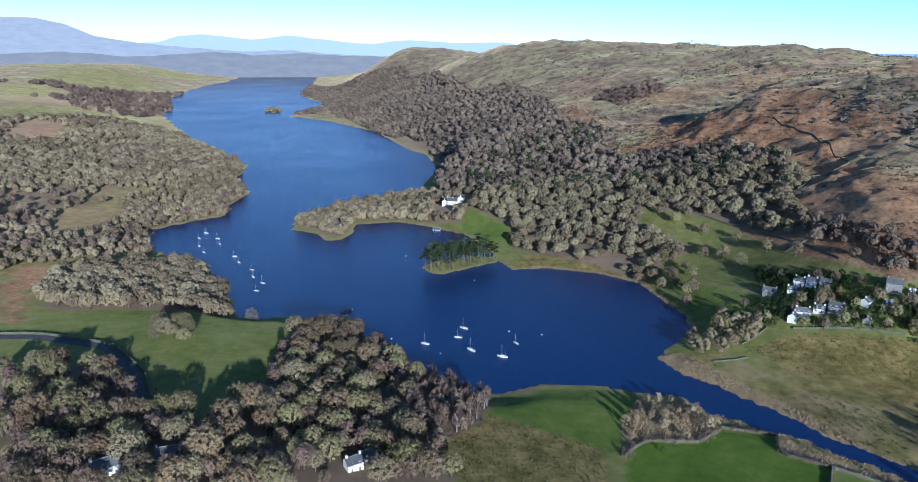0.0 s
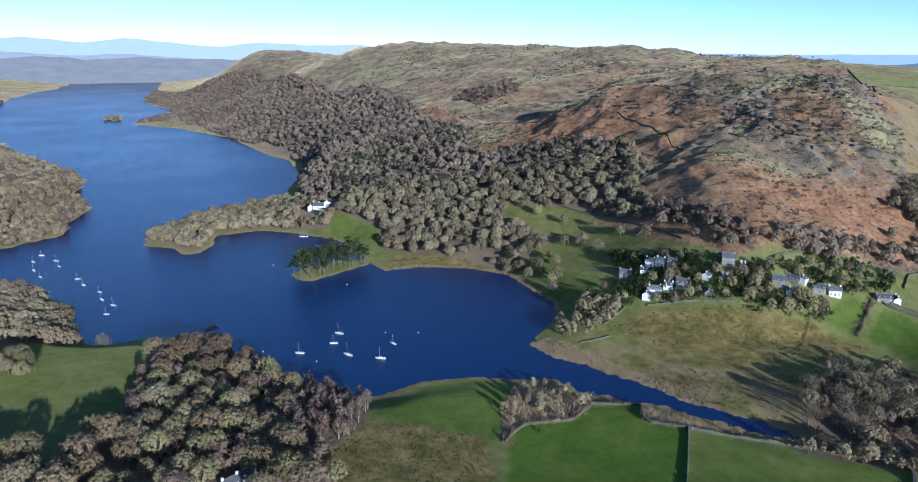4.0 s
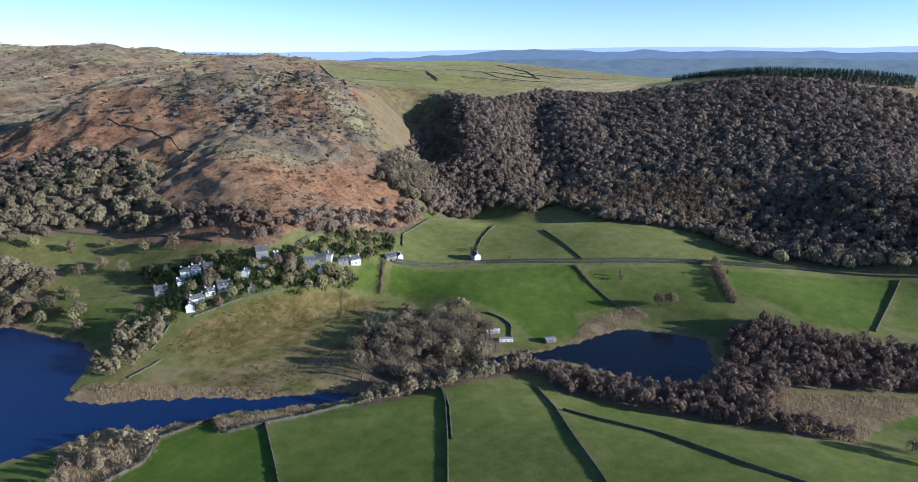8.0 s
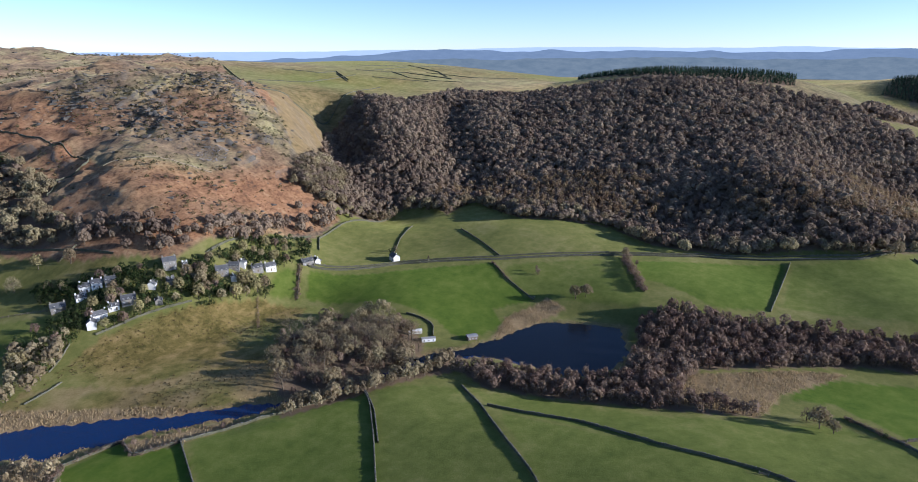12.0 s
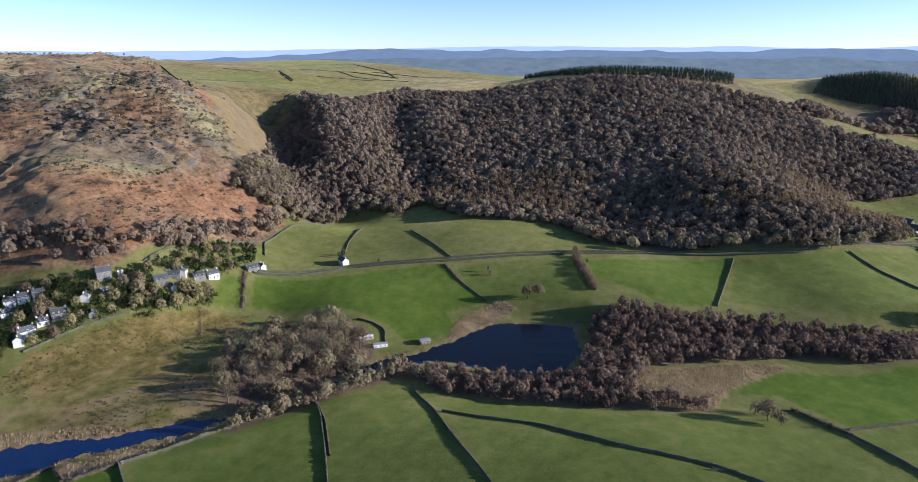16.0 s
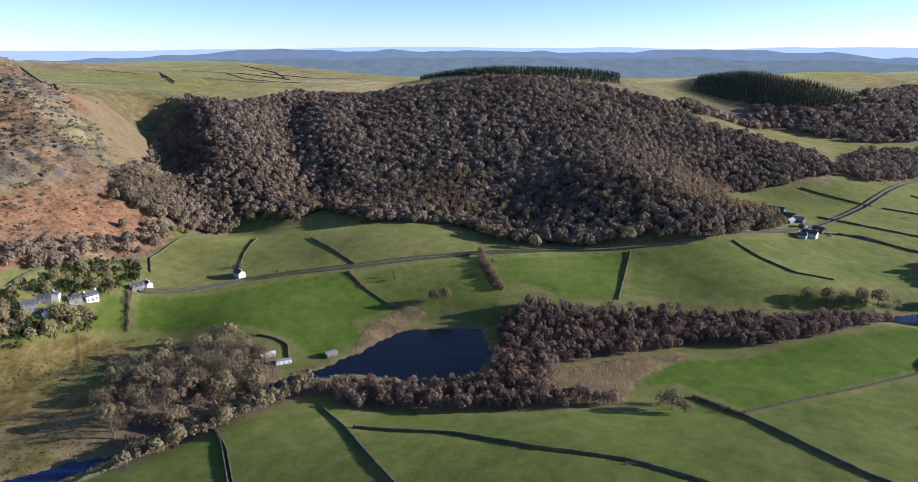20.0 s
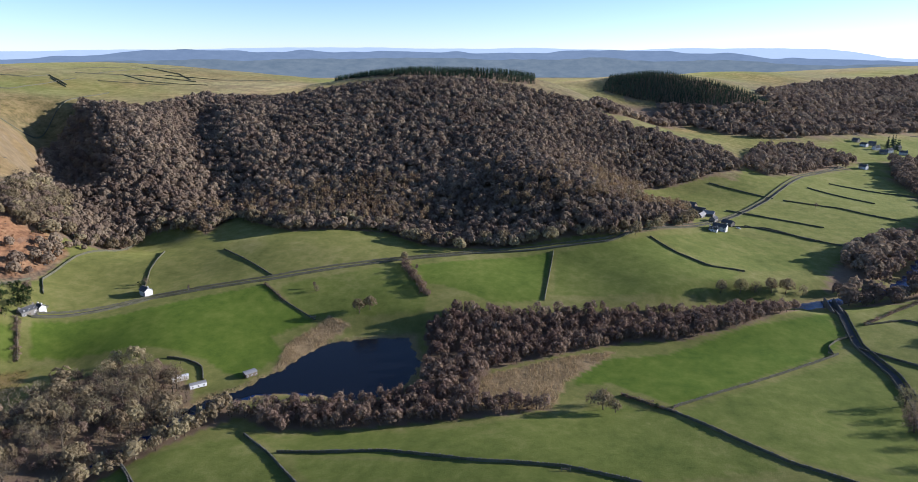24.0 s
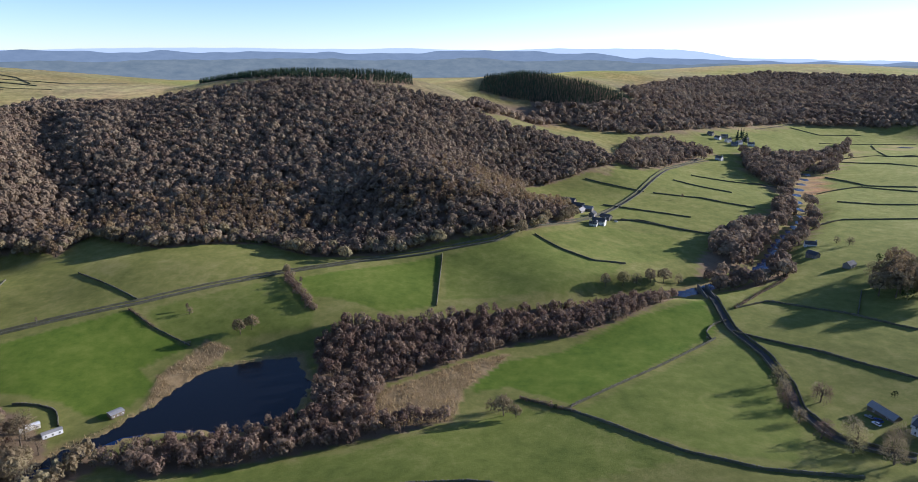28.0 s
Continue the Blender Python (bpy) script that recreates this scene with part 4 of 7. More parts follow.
# ---------------------------------------------------------------- builders
def part(name, bm, mat, parent, label=""):
    """Links a bmesh as one mesh object under a thing or a part."""
    me = bpy.data.meshes.new(name)
    bmesh.ops.recalc_face_normals(bm, faces=bm.faces)
    bm.to_mesh(me)
    bm.free()
    me.materials.append(mat)
    ob = new(name, me)
    ob.parent = parent
    if label:
        tagged(ob, label)
    return ob


def part_mesh(name, me, parent, label=""):
    ob = new(name, me)
    ob.parent = parent
    if label:
        tagged(ob, label)
    return ob


def thing(name, m, label, category, group=""):
    ob = new(name)
    ob.empty_display_size = 0.5
    ob.matrix_basis = m
    return tagged(ob, label, category, group)


def box(bm, x0, x1, y0, y1, z0, z1, bevel=0.0):
    vs = [bm.verts.new((x, y, z)) for z in (z0, z1) for x, y in ((x0, y0), (x1, y0), (x1, y1), (x0, y1))]
    fs = [bm.faces.new([vs[k] for k in q]) for q in ((3, 2, 1, 0), (4, 5, 6, 7), (0, 1, 5, 4), (1, 2, 6, 5), (2, 3, 7, 6), (3, 0, 4, 7))]
    if bevel:
        es = list({e for f in fs for e in f.edges})
        bmesh.ops.bevel(bm, geom=es, offset=bevel, segments=1, affect="EDGES")
    return bm


def boxed(*a, bevel=0.0):
    return box(bmesh.new(), *a, bevel=bevel)


def tube(p, q, r0, r1, sides=5):
    """Verts and triangles of a tapered stick."""
    p, q = np.array(p, float), np.array(q, float)
    d = q - p
    d = d / max(np.linalg.norm(d), 1e-6)
    s = np.cross(d, (0, 0, 1) if abs(d[2]) < 0.9 else (1, 0, 0))
    s /= np.linalg.norm(s)
    t = np.cross(d, s)
    a = np.arange(sides) * 2 * math.pi / sides
    ringv = np.cos(a)[:, None] * s + np.sin(a)[:, None] * t
    v = np.concatenate([p + ringv * r0, q + ringv * r1])
    f = []
    for k in range(sides):
        j = (k + 1) % sides
        f += [(k, j, sides + j), (k, sides + j, sides + k)]
    return v, f


def gather(pieces):
    vs, fs, n0 = [], [], 0
    for v, f in pieces:
        vs.append(np.asarray(v))
        fs.append(np.asarray(f) + n0)
        n0 += len(v)
    return np.concatenate(vs), np.concatenate(fs)


def slivers(pts, ways, width, length, rng, face=None):
    """Thin twig-like triangles at the points, along the ways; face: the way that their flat sides look."""
    n0 = len(pts)
    ways = ways / np.linalg.norm(ways, axis=1, keepdims=True)
    side = np.cross(ways, rng.normal(size=(n0, 3)) if face is None else face)
    side /= np.linalg.norm(side, axis=1, keepdims=True) + 1e-9
    ln = length * rng.uniform(0.6, 1.3, (n0, 1))
    w = width * rng.uniform(0.6, 1.3, (n0, 1))
    v = np.stack([pts - ways * ln / 2 - side * w / 2, pts - ways * ln / 2 + side * w / 2, pts + ways * ln / 2], 1).reshape(-1, 3)
    return v, np.arange(3 * n0).reshape(-1, 3)


def domed(v, f):
    """Soft outward normals of a twig mass, with the faces wound outwards."""
    v, f = np.asarray(v, float), np.asarray(f).copy()
    z0, z1 = v[:, 2].min(), v[:, 2].max()
    mid = np.array([v[:, 0].mean(), v[:, 1].mean(), z0 + 0.3 * (z1 - z0)])
    d = (v - mid) / np.array([np.abs(v[:, 0]).max(), np.abs(v[:, 1]).max(), 0.75 * (z1 - z0)])
    d[:, 2] *= 0.6
    d /= np.linalg.norm(d, axis=1, keepdims=True) + 1e-9
    g = np.cross(v[f[:, 1]] - v[f[:, 0]], v[f[:, 2]] - v[f[:, 0]])
    g /= np.linalg.norm(g, axis=1, keepdims=True) + 1e-9
    back = (g * d[f].mean(1)).sum(1) < 0
    f[back] = f[back][:, ::-1]
    g[back] *= -1
    own = np.zeros_like(v)
    for k in range(3):
        np.add.at(own, f[:, k], g)
    own /= np.linalg.norm(own, axis=1, keepdims=True) + 1e-9
    d = d + 0.5 * own
    return f, d / (np.linalg.norm(d, axis=1, keepdims=True) + 1e-9)


def bare_tree(seed, h, w, limbs, branches, twigs, tw, tl, base=0.3, sides=5, spiky=0.35):
    """A leafless broadleaf: trunk, limbs and crown as separate verts and triangles."""
    rng = np.random.RandomState(seed)
    lean = rng.normal(0, 0.03, 2) * h
    knee, top = np.array([lean[0] * 0.5, lean[1] * 0.5, h * 0.3]), np.array([lean[0], lean[1], h * 0.62])
    r = h * (0.028 if sides > 3 else 0.016)
    trunk = gather([tube((0, 0, -0.6), knee, r * 1.35, r, sides), tube(knee, top, r, r * 0.4, sides)])
    mid = np.array([lean[0], lean[1], h * (base + (1 - base) * 0.36)])
    rad = np.array([w / 2, w / 2, h * (1 - base) * 0.62])
    sticks, ends, outs = [], [], []
    for k in range(limbs):
        a = k * 2.4 + rng.uniform(-0.4, 0.4)
        e = math.asin(rng.uniform(-0.15, 0.97))
        out = np.array([math.cos(a) * math.cos(e), math.sin(a) * math.cos(e), math.sin(e)])
        tip = mid + rad * out * rng.uniform(0.72, 0.9)
        root = knee + (top - knee) * rng.uniform(0.0, 0.95)
        bow = (root + tip) / 2 + np.array([0, 0, h * 0.03]) + rng.normal(0, 0.02, 3) * h
        sticks += [tube(root, bow, r * 0.5, r * 0.3, 3), tube(bow, tip, r * 0.3, r * 0.08, 3)]
        for _ in range(branches):
            o2 = out + rng.normal(0, 0.5, 3)
            o2 /= np.linalg.norm(o2)
            o2[2] = max(o2[2], -0.3)
            t2 = mid + rad * o2 * rng.uniform(0.75, 1.0)
            b0 = root + (tip - root) * rng.uniform(0.3, 0.8)
            sticks.append(tube(b0, t2, r * 0.2, r * 0.05, 3))
            ends.append(t2)
            outs.append(o2)
    ends, outs = (np.array(ends), np.array(outs)) if ends else (np.zeros((0, 3)), np.zeros((0, 3)))
    lumps = rng.normal(size=(7, 3))
    lumps /= np.linalg.norm(lumps, axis=1, keepdims=True)
    o = rng.normal(size=(twigs, 3))
    o[:, 2] = np.abs(o[:, 2]) * np.where(rng.rand(twigs) < 0.8, 1, -0.5)
    o /= np.linalg.norm(o, axis=1, keepdims=True)
    near = (o @ lumps.T).max(1)
    q = mid + rad * o * ((0.70 + 0.30 * rng.rand(twigs) ** 0.5) * (0.72 + 0.30 * near))[:, None]
    if len(ends):
        pick = rng.randint(0, len(ends), twigs)
        use = rng.rand(twigs) < 0.5
        q[use] = (ends[pick] + rng.normal(0, 0.06, (twigs, 3)) * w)[use]
    out = (q - mid) / rad
    out /= np.linalg.norm(out, axis=1, keepdims=True) + 1e-9
    face = out + rng.normal(0, 0.3, (twigs, 3))
    way = np.cross(face, rng.normal(size=(twigs, 3))) + spiky * out
    return trunk, (gather(sticks) if sticks else (np.zeros((0, 3)), np.zeros((0, 3), int))), slivers(q, way, tw, tl, rng, face)


def crown_tree(seed, h, w, caps, twigs, tw, tl, base=0.1, limbs=0, lobes=6, sides=3):
    """A leafless tree: a dome of many rounded twig sprays with loose twigs round them; limbs: how many sprays show the branch that bears them."""
    rng = np.random.RandomState(seed)
    r0 = h * 0.024
    fork = np.array([rng.normal(0, 0.02) * h, rng.normal(0, 0.02) * h, h * (base + 0.16)])
    trunk = gather([tube((0, 0, -0.6), fork, r0 * 1.2, r0 * 0.8, sides), tube(fork, (fork[0], fork[1], h * 0.7), r0 * 0.8, r0 * 0.3, sides)])
    mid = np.array([fork[0], fork[1], h * (base + (1 - base) * 0.40)])
    rad = np.array([w / 2, w / 2, h * (1 - base) * 0.56])
    lobe = rng.normal(size=(lobes, 3))
    lobe[:, 2] = np.abs(lobe[:, 2])
    lobe /= np.linalg.norm(lobe, axis=1, keepdims=True)
    k = np.arange(caps)
    up = -0.25 + 1.23 * (k + 0.5) / caps
    flat, a = np.sqrt(np.maximum(0, 1 - up ** 2)), k * 2.39996 + rng.uniform(-0.35, 0.35, caps)
    o = np.stack([np.cos(a) * flat, np.sin(a) * flat, up], -1)
    swell = 0.66 + 0.38 * np.clip((o @ lobe.T).max(1), 0, 1) ** 2
    c = mid + rad * o * (swell * rng.uniform(0.78, 1.0, caps))[:, None]
    r = 0.92 * w / math.sqrt(caps) * rng.uniform(0.7, 1.3, caps)
    nrm = o / rad * rad.min() + rng.normal(0, 0.22, (caps, 3))
    nrm /= np.linalg.norm(nrm, axis=1, keepdims=True)
    s = np.cross(nrm, rng.normal(size=(caps, 3)))
    s /= np.linalg.norm(s, axis=1, keepdims=True)
    t = np.cross(nrm, s)
    vs, ns = [c + nrm * (r * 0.4)[:, None]], [nrm + 0.7 * o]
    for q in range(5):
        b = q * math.pi / 2.5 + rng.uniform(-0.3, 0.3, caps)
        way = s * np.cos(b)[:, None] + t * np.sin(b)[:, None]
        vs.append(c + way * (r * rng.uniform(0.7, 1.2, caps))[:, None] - nrm * (r * rng.uniform(0.1, 0.45, caps))[:, None])
        ns.append(0.5 * nrm + 0.28 * way + 0.95 * o)
    v, nv = np.stack(vs, 1).reshape(-1, 3), np.stack(ns, 1).reshape(-1, 3)
    fan = np.array([(0, 1 + q, 1 + (q + 1) % 5) for q in range(5)])
    f = (fan[None] + (k * 6)[:, None, None]).reshape(-1, 3)
    pick = rng.randint(0, caps, twigs)
    face = o[pick] + rng.normal(0, 0.5, (twigs, 3))
    q = c[pick] + nrm[pick] * (r[pick] * 0.45)[:, None] + rng.normal(0, 0.4, (twigs, 3)) * r[pick][:, None]
    tv, tf = slivers(q, 0.9 * o[pick] + rng.normal(0, 0.6, (twigs, 3)), tw, tl, rng, face)
    tn = np.repeat(o[pick] + np.array([0, 0, 0.2]), 3, 0)
    nv = np.concatenate([nv, tn])
    nv /= np.linalg.norm(nv, axis=1, keepdims=True) + 1e-9
    sticks = []
    for i0 in rng.permutation(caps)[:limbs]:
        root = fork + np.array([0, 0, rng.uniform(0, 0.4) * h * (1 - base)])
        bow = (root + c[i0]) / 2 + rng.normal(0, 0.025, 3) * h
        sticks += [tube(root, bow, r0 * 0.5, r0 * 0.3, 3), tube(bow, c[i0] + nrm[i0] * r[i0] * 0.3, r0 * 0.3, r0 * 0.08, 3)]
    bare = (np.zeros((0, 3)), np.zeros((0, 3), int))
    return trunk, (gather(sticks) if sticks else bare), (*gather([(v, f), (tv, tf)]), nv)


def conifer(seed, h, w, tiers, spokes):
    """A spruce or larch of drooping tiers."""
    rng = np.random.RandomState(seed)
    trunk = tube((0, 0, -0.5), (0, 0, h), h * 0.018, h * 0.003, 4)
    v, f = [], []
    for k in range(tiers):
        u = k / tiers
        z, rr = h * (0.1 + 0.87 * u), w / 2 * (1 - u) ** 0.85 + 0.15
        for s in range(spokes):
            a = s * 2 * math.pi / spokes + k * 0.7 + rng.uniform(-0.25, 0.25)
            q = rr * rng.uniform(0.75, 1.15)
            b = math.pi / spokes * 0.95
            n0 = len(v)
            v += [(0, 0, z + h * 0.09), (math.cos(a - b) * q * 0.8, math.sin(a - b) * q * 0.8, z - h * 0.01),
                  (math.cos(a) * q, math.sin(a) * q, z - h * 0.035 * rng.uniform(0.3, 1.5)), (math.cos(a + b) * q * 0.8, math.sin(a + b) * q * 0.8, z - h * 0.005)]
            f += [(n0, n0 + 1, n0 + 2), (n0, n0 + 2, n0 + 3)]
    return trunk, (np.zeros((0, 3)), np.zeros((0, 3), int)), (np.array(v), np.array(f))


def pine(seed, h, w, clumps, twigs):
    """A Scots pine: bare stem and tufted flat clumps."""
    rng = np.random.RandomState(seed)
    bend = rng.normal(0, 0.03, 2) * h
    trunk = gather([tube((0, 0, -0.5), (bend[0], bend[1], h * 0.5), h * 0.02, h * 0.014, 5), tube((bend[0], bend[1], h * 0.5), (bend[0], bend[1], h * 0.95), h * 0.014, h * 0.004, 5)])
    sticks, tufts = [], []
    for k in range(clumps):
        a, u = k * 2.4, rng.uniform(0.42, 1.0)
        rr = w / 2 * rng.uniform(0.35, 1.0) * (1.25 - u) / 0.8
        c = np.array([bend[0] + math.cos(a) * rr, bend[1] + math.sin(a) * rr, h * u * 0.97])
        sticks.append(tube((bend[0], bend[1], h * u * 0.9), c, h * 0.006, h * 0.002, 3))
        o = rng.normal(size=(twigs, 3))
        o /= np.linalg.norm(o, axis=1, keepdims=True)
        o[:, 2] = np.abs(o[:, 2]) * 0.8 - 0.1
        tufts.append(slivers(c + o * np.array([w * 0.17, w * 0.17, h * 0.06]), o + np.array([0, 0, 0.3]), 0.55, 1.3, rng))
    return trunk, gather(sticks), gather(tufts)


def spread(poly, gap, seed, thin=None):
    """Uneven plan points in a polygon, about gap apart, on dry land."""
    rng = np.random.RandomState(seed)
    p = np.array(poly, float)
    xs, ys = np.meshgrid(np.arange(p[:, 0].min(), p[:, 0].max(), gap), np.arange(p[:, 1].min(), p[:, 1].max(), gap))
    xs = (xs + rng.uniform(-0.45, 0.45, xs.shape) * gap).ravel()
    ys = (ys + rng.uniform(-0.45, 0.45, ys.shape) * gap).ravel()
    keep = inside(poly, xs, ys) & (shore_gap(xs, ys) > 1.5)
    if thin is not None:
        keep &= thin(xs, ys) > rng.rand(len(xs))
    for x, y, r in CLEARINGS:
        keep &= np.hypot(xs - x, ys - y) > r
    for line in ROADS:
        keep &= reach(line, xs, ys) > 4.5
    for clear in CLEAR_STRAW + CLEAR_BRACKEN + FAR_GREEN:
        keep &= ~inside(clear, xs, ys)
    return xs[keep], ys[keep]


def grove(name, spots, kinds, twig, bark, size, seed, label, category="trees"):
    """Many trees that nobody could count, as one object; kinds are built trees."""
    rng = np.random.RandomState(seed)
    x, y = spots
    z = land(x, y)
    which = rng.randint(0, len(kinds), len(x))
    pieces, idx, norms, tones = [], [], [], []
    for k, (trunk, limbs, crown) in enumerate(kinds):
        s = which == k
        m0 = int(s.sum())
        if not m0:
            continue
        a = rng.uniform(0, 2 * math.pi, m0)
        sc = rng.uniform(size[0], size[1], m0)
        sq = sc * rng.uniform(0.85, 1.2, m0)
        tone = rng.uniform(-0.5, 0.5, m0)
        for (v, f, *dome), mi in ((trunk, 1), (limbs, 1), (crown, 0)):
            if not len(v):
                continue
            tones.append(np.repeat(tone, len(v)))
            c, t = np.cos(a)[:, None], np.sin(a)[:, None]
            vx = (v[:, 0] * c - v[:, 1] * t) * sq[:, None] + x[s][:, None]
            vy = (v[:, 0] * t + v[:, 1] * c) * sq[:, None] + y[s][:, None]
            vz = v[:, 2] * sc[:, None] + z[s][:, None]
            f, d = (f, dome[0]) if dome else domed(v, f)
            if mi:
                d = np.stack([v[:, 0], v[:, 1], 0 * v[:, 0] + 0.02], -1)
                d /= np.linalg.norm(d, axis=1, keepdims=True)
            norms.append(np.stack([d[:, 0] * c - d[:, 1] * t, d[:, 0] * t + d[:, 1] * c, np.repeat(d[None, :, 2], m0, 0)], -1).reshape(-1, 3))
            vv = np.stack([vx, vy, vz], -1).reshape(-1, 3)
            ff = (np.asarray(f)[None] + (np.arange(m0) * len(v))[:, None, None]).reshape(-1, 3)
            pieces.append((vv, ff))
            idx.append(np.full(len(ff), mi, np.int32))
    if not pieces:
        return None
    v, f = gather(pieces)
    me = mesh_from(name, v, f, twig, False, np.concatenate(norms))
    me.materials.append(bark)
    me.polygons.foreach_set("material_index", np.concatenate(idx))
    tone = np.concatenate(tones)
    at = me.attributes.new("tone", "FLOAT_VECTOR", "POINT")
    at.data.foreach_set("vector", np.stack([tone, tone * 0 + 1, tone * 0], -1).astype(np.float32).ravel())
    return tagged(new(name, me), label, category, kind="stuff")


def single_kind(tree, twig, bark):
    """Meshes of one tree, to be shared by many objects."""
    trunk, limbs, crown = tree
    f, d = crown[1:] if len(crown) == 3 else domed(*crown)
    return [(n0, mesh_from(n0, v, q, mt)) for n0, (v, q), mt in (("trunk", trunk, bark), ("branchwork", limbs, bark)) if len(v)] + [("crown", mesh_from("crown", crown[0], f, twig, False, d))]


def plant_tree(name, meshes, x, y, s, a, label, category, group):
    ob = thing(name, pose(x, y, ground_at(x, y), 0, 0, a) @ Matrix.Diagonal((s, s, s, 1)), label, category, group)
    for n0, me in meshes:
        part_mesh(n0, me, ob)
    return ob


# ---------------------------------------------------------------- roads and walls
ROADS = [ROAD_VALLEY, ROAD_BRIDGE, ROAD_WEST]
CLEARINGS = [(-102, 427, 9), (-145, 206, 9), (-129, 220, 7), (-54, 228, 7), (-39, 704, 26), (-160, 649, 9), (-54, 649, 6), (318, 228, 5), (315, 217, 5), (335, 193, 6),
             (198, 429, 6), (210, 424, 6), (218, 427, 6), (225, 421, 6), (201, 397, 6), (209, 400, 6), (219, 399, 6), (227, 396, 6), (240, 385, 5),
             (245, 396, 5), (256, 392, 4), (262, 399, 6), (270, 394, 4), (289, 378, 6), (300, 377, 5), (307, 376, 5), (294, 372, 4), (314, 369, 5),
             (325, 366, 6), (358, 360, 6), (367, 359, 5), (200, 434, 6), (229, 401, 6), (264, 403, 6), (291, 382, 6), (326, 370, 6), (360, 364, 6)]




def along(line, step):
    """Points every step metres along a line, with their headings."""
    p = np.array(line, float)
    seg = np.hypot(*np.diff(p, axis=0).T)
    s = np.concatenate([[0], np.cumsum(seg)])
    u = np.linspace(0, s[-1], max(2, int(s[-1] / step) + 1))
    x, y = np.interp(u, s, p[:, 0]), np.interp(u, s, p[:, 1])
    k = np.ones(5) / 5
    if len(x) > 8:
        x[2:-2], y[2:-2] = np.convolve(x, k, "valid"), np.convolve(y, k, "valid")
    dx, dy = np.gradient(x), np.gradient(y)
    q = np.hypot(dx, dy) + 1e-9
    return x, y, dx / q, dy / q


def ribbon(name, line, width, mat, label, lift=0.12):
    x, y, dx, dy = along(line, 3.0)
    rows = []
    for o, dz in ((-0.5, -0.5), (-0.5, 0.0), (-0.2, 0.05), (0.2, 0.05), (0.5, 0.0), (0.5, -0.5)):
        rows.append(np.stack([x - dy * width * o, y + dx * width * o, land(x, y) + lift + dz], -1))
    n0 = len(x)
    v = np.concatenate(rows)
    k = np.arange(n0 - 1)
    f = np.concatenate([np.stack([k + n0 * q, k + 1 + n0 * q, k + 1 + n0 * (q + 1), k + n0 * (q + 1)], -1) for q in range(5)])
    return tagged(new(name, mesh_from(name, v, f, mat)), label, "road", kind="structure")


ribbon("road_valley", ROAD_VALLEY, 3.8, MAT["asphalt"], "narrow grey lane along the foot of the wood")
ribbon("road_bridge", ROAD_BRIDGE, 4.0, MAT["asphalt"], "narrow lane bending from the river bridge past the farm")
ribbon("road_west", ROAD_WEST, 6.5, MAT["asphalt"], "grey main road behind the lakeside trees")

for line in (TRACK_FELL, TRACK_MOOR, TRACK_BRACKEN):
    ribbon("track", line, 2.6, MAT["path"], "pale stony track across the fell", 0.5)


def drystone_wall(line, height=1.5, thick=0.75, mat="drystone", seed=0, label="mossy grey drystone field wall with rough cope stones", side=0.0):
    """A field wall: battered faces, a ragged row of cope stones on top."""
    x, y, dx, dy = along(line, 1.6)
    x, y = x - dy * side, y + dx * side
    rng = np.random.RandomState(seed)
    n0 = len(x)
    z = land(x, y)
    hh = height * rng.uniform(0.82, 1.1, n0)
    rows = []
    for o, u in ((-0.5, -0.4), (-0.5, 0.0), (-0.34, 0.86), (-0.2, 1.0), (0.2, 1.0), (0.34, 0.86), (0.5, 0.0), (0.5, -0.4)):
        j = rng.normal(0, 0.05, n0)
        rows.append(np.stack([x - dy * (thick * o + j), y + dx * (thick * o + j), z + np.where(u < 0, -0.5, hh * u)], -1))
    v = np.concatenate(rows)
    k = np.arange(n0 - 1)
    f = np.concatenate([np.stack([k + n0 * q, k + 1 + n0 * q, k + 1 + n0 * (q + 1), k + n0 * (q + 1)], -1) for q in range(7)])
    ob = thing("field_wall", pose(0, 0, 0), label, "wall", "drystone walls of the fields")
    body = mesh_from("wall_body", v, f, MAT[mat])
    part_mesh("wall_body", body, ob)
    # leaning cope stones along the top
    m0 = max(2, int(np.hypot(np.diff(x), np.diff(y)).sum() / (0.9 if np.hypot(x, y).min() < 420 else 1.8)))
    u = np.sort(rng.uniform(0, n0 - 1, m0))
    i0 = np.minimum(u.astype(int), n0 - 2)
    fr = (u - i0)[:, None]
    c = np.stack([x, y, z + hh], -1)
    c = c[i0] * (1 - fr) + c[i0 + 1] * fr
    ux, uy = dx[i0], dy[i0]
    cor = []
    for a, b, e in ((-1, -1, 0), (1, -1, 0), (1, 1, 0), (-1, 1, 0), (-1, -1, 1), (1, -1, 1), (1, 1, 1), (-1, 1, 1)):
        la, wb, he = a * rng.uniform(0.16, 0.3, m0), b * thick * rng.uniform(0.24, 0.4, m0), e * rng.uniform(0.18, 0.42, m0) - 0.08
        cor.append(c + np.stack([ux * la - uy * wb, uy * la + ux * wb, he], -1))
    cv = np.stack(cor, 1).reshape(-1, 3)
    q = np.array([(4, 5, 6, 7), (0, 1, 5, 4), (1, 2, 6, 5), (2, 3, 7, 6), (3, 0, 4, 7)])
    cf = (q[None] + (np.arange(m0) * 8)[:, None, None]).reshape(-1, 4)
    part_mesh("cope_stones", mesh_from("cope_stones", cv, cf, MAT["drystone"]), ob, "ragged upright cope stones")
    return ob


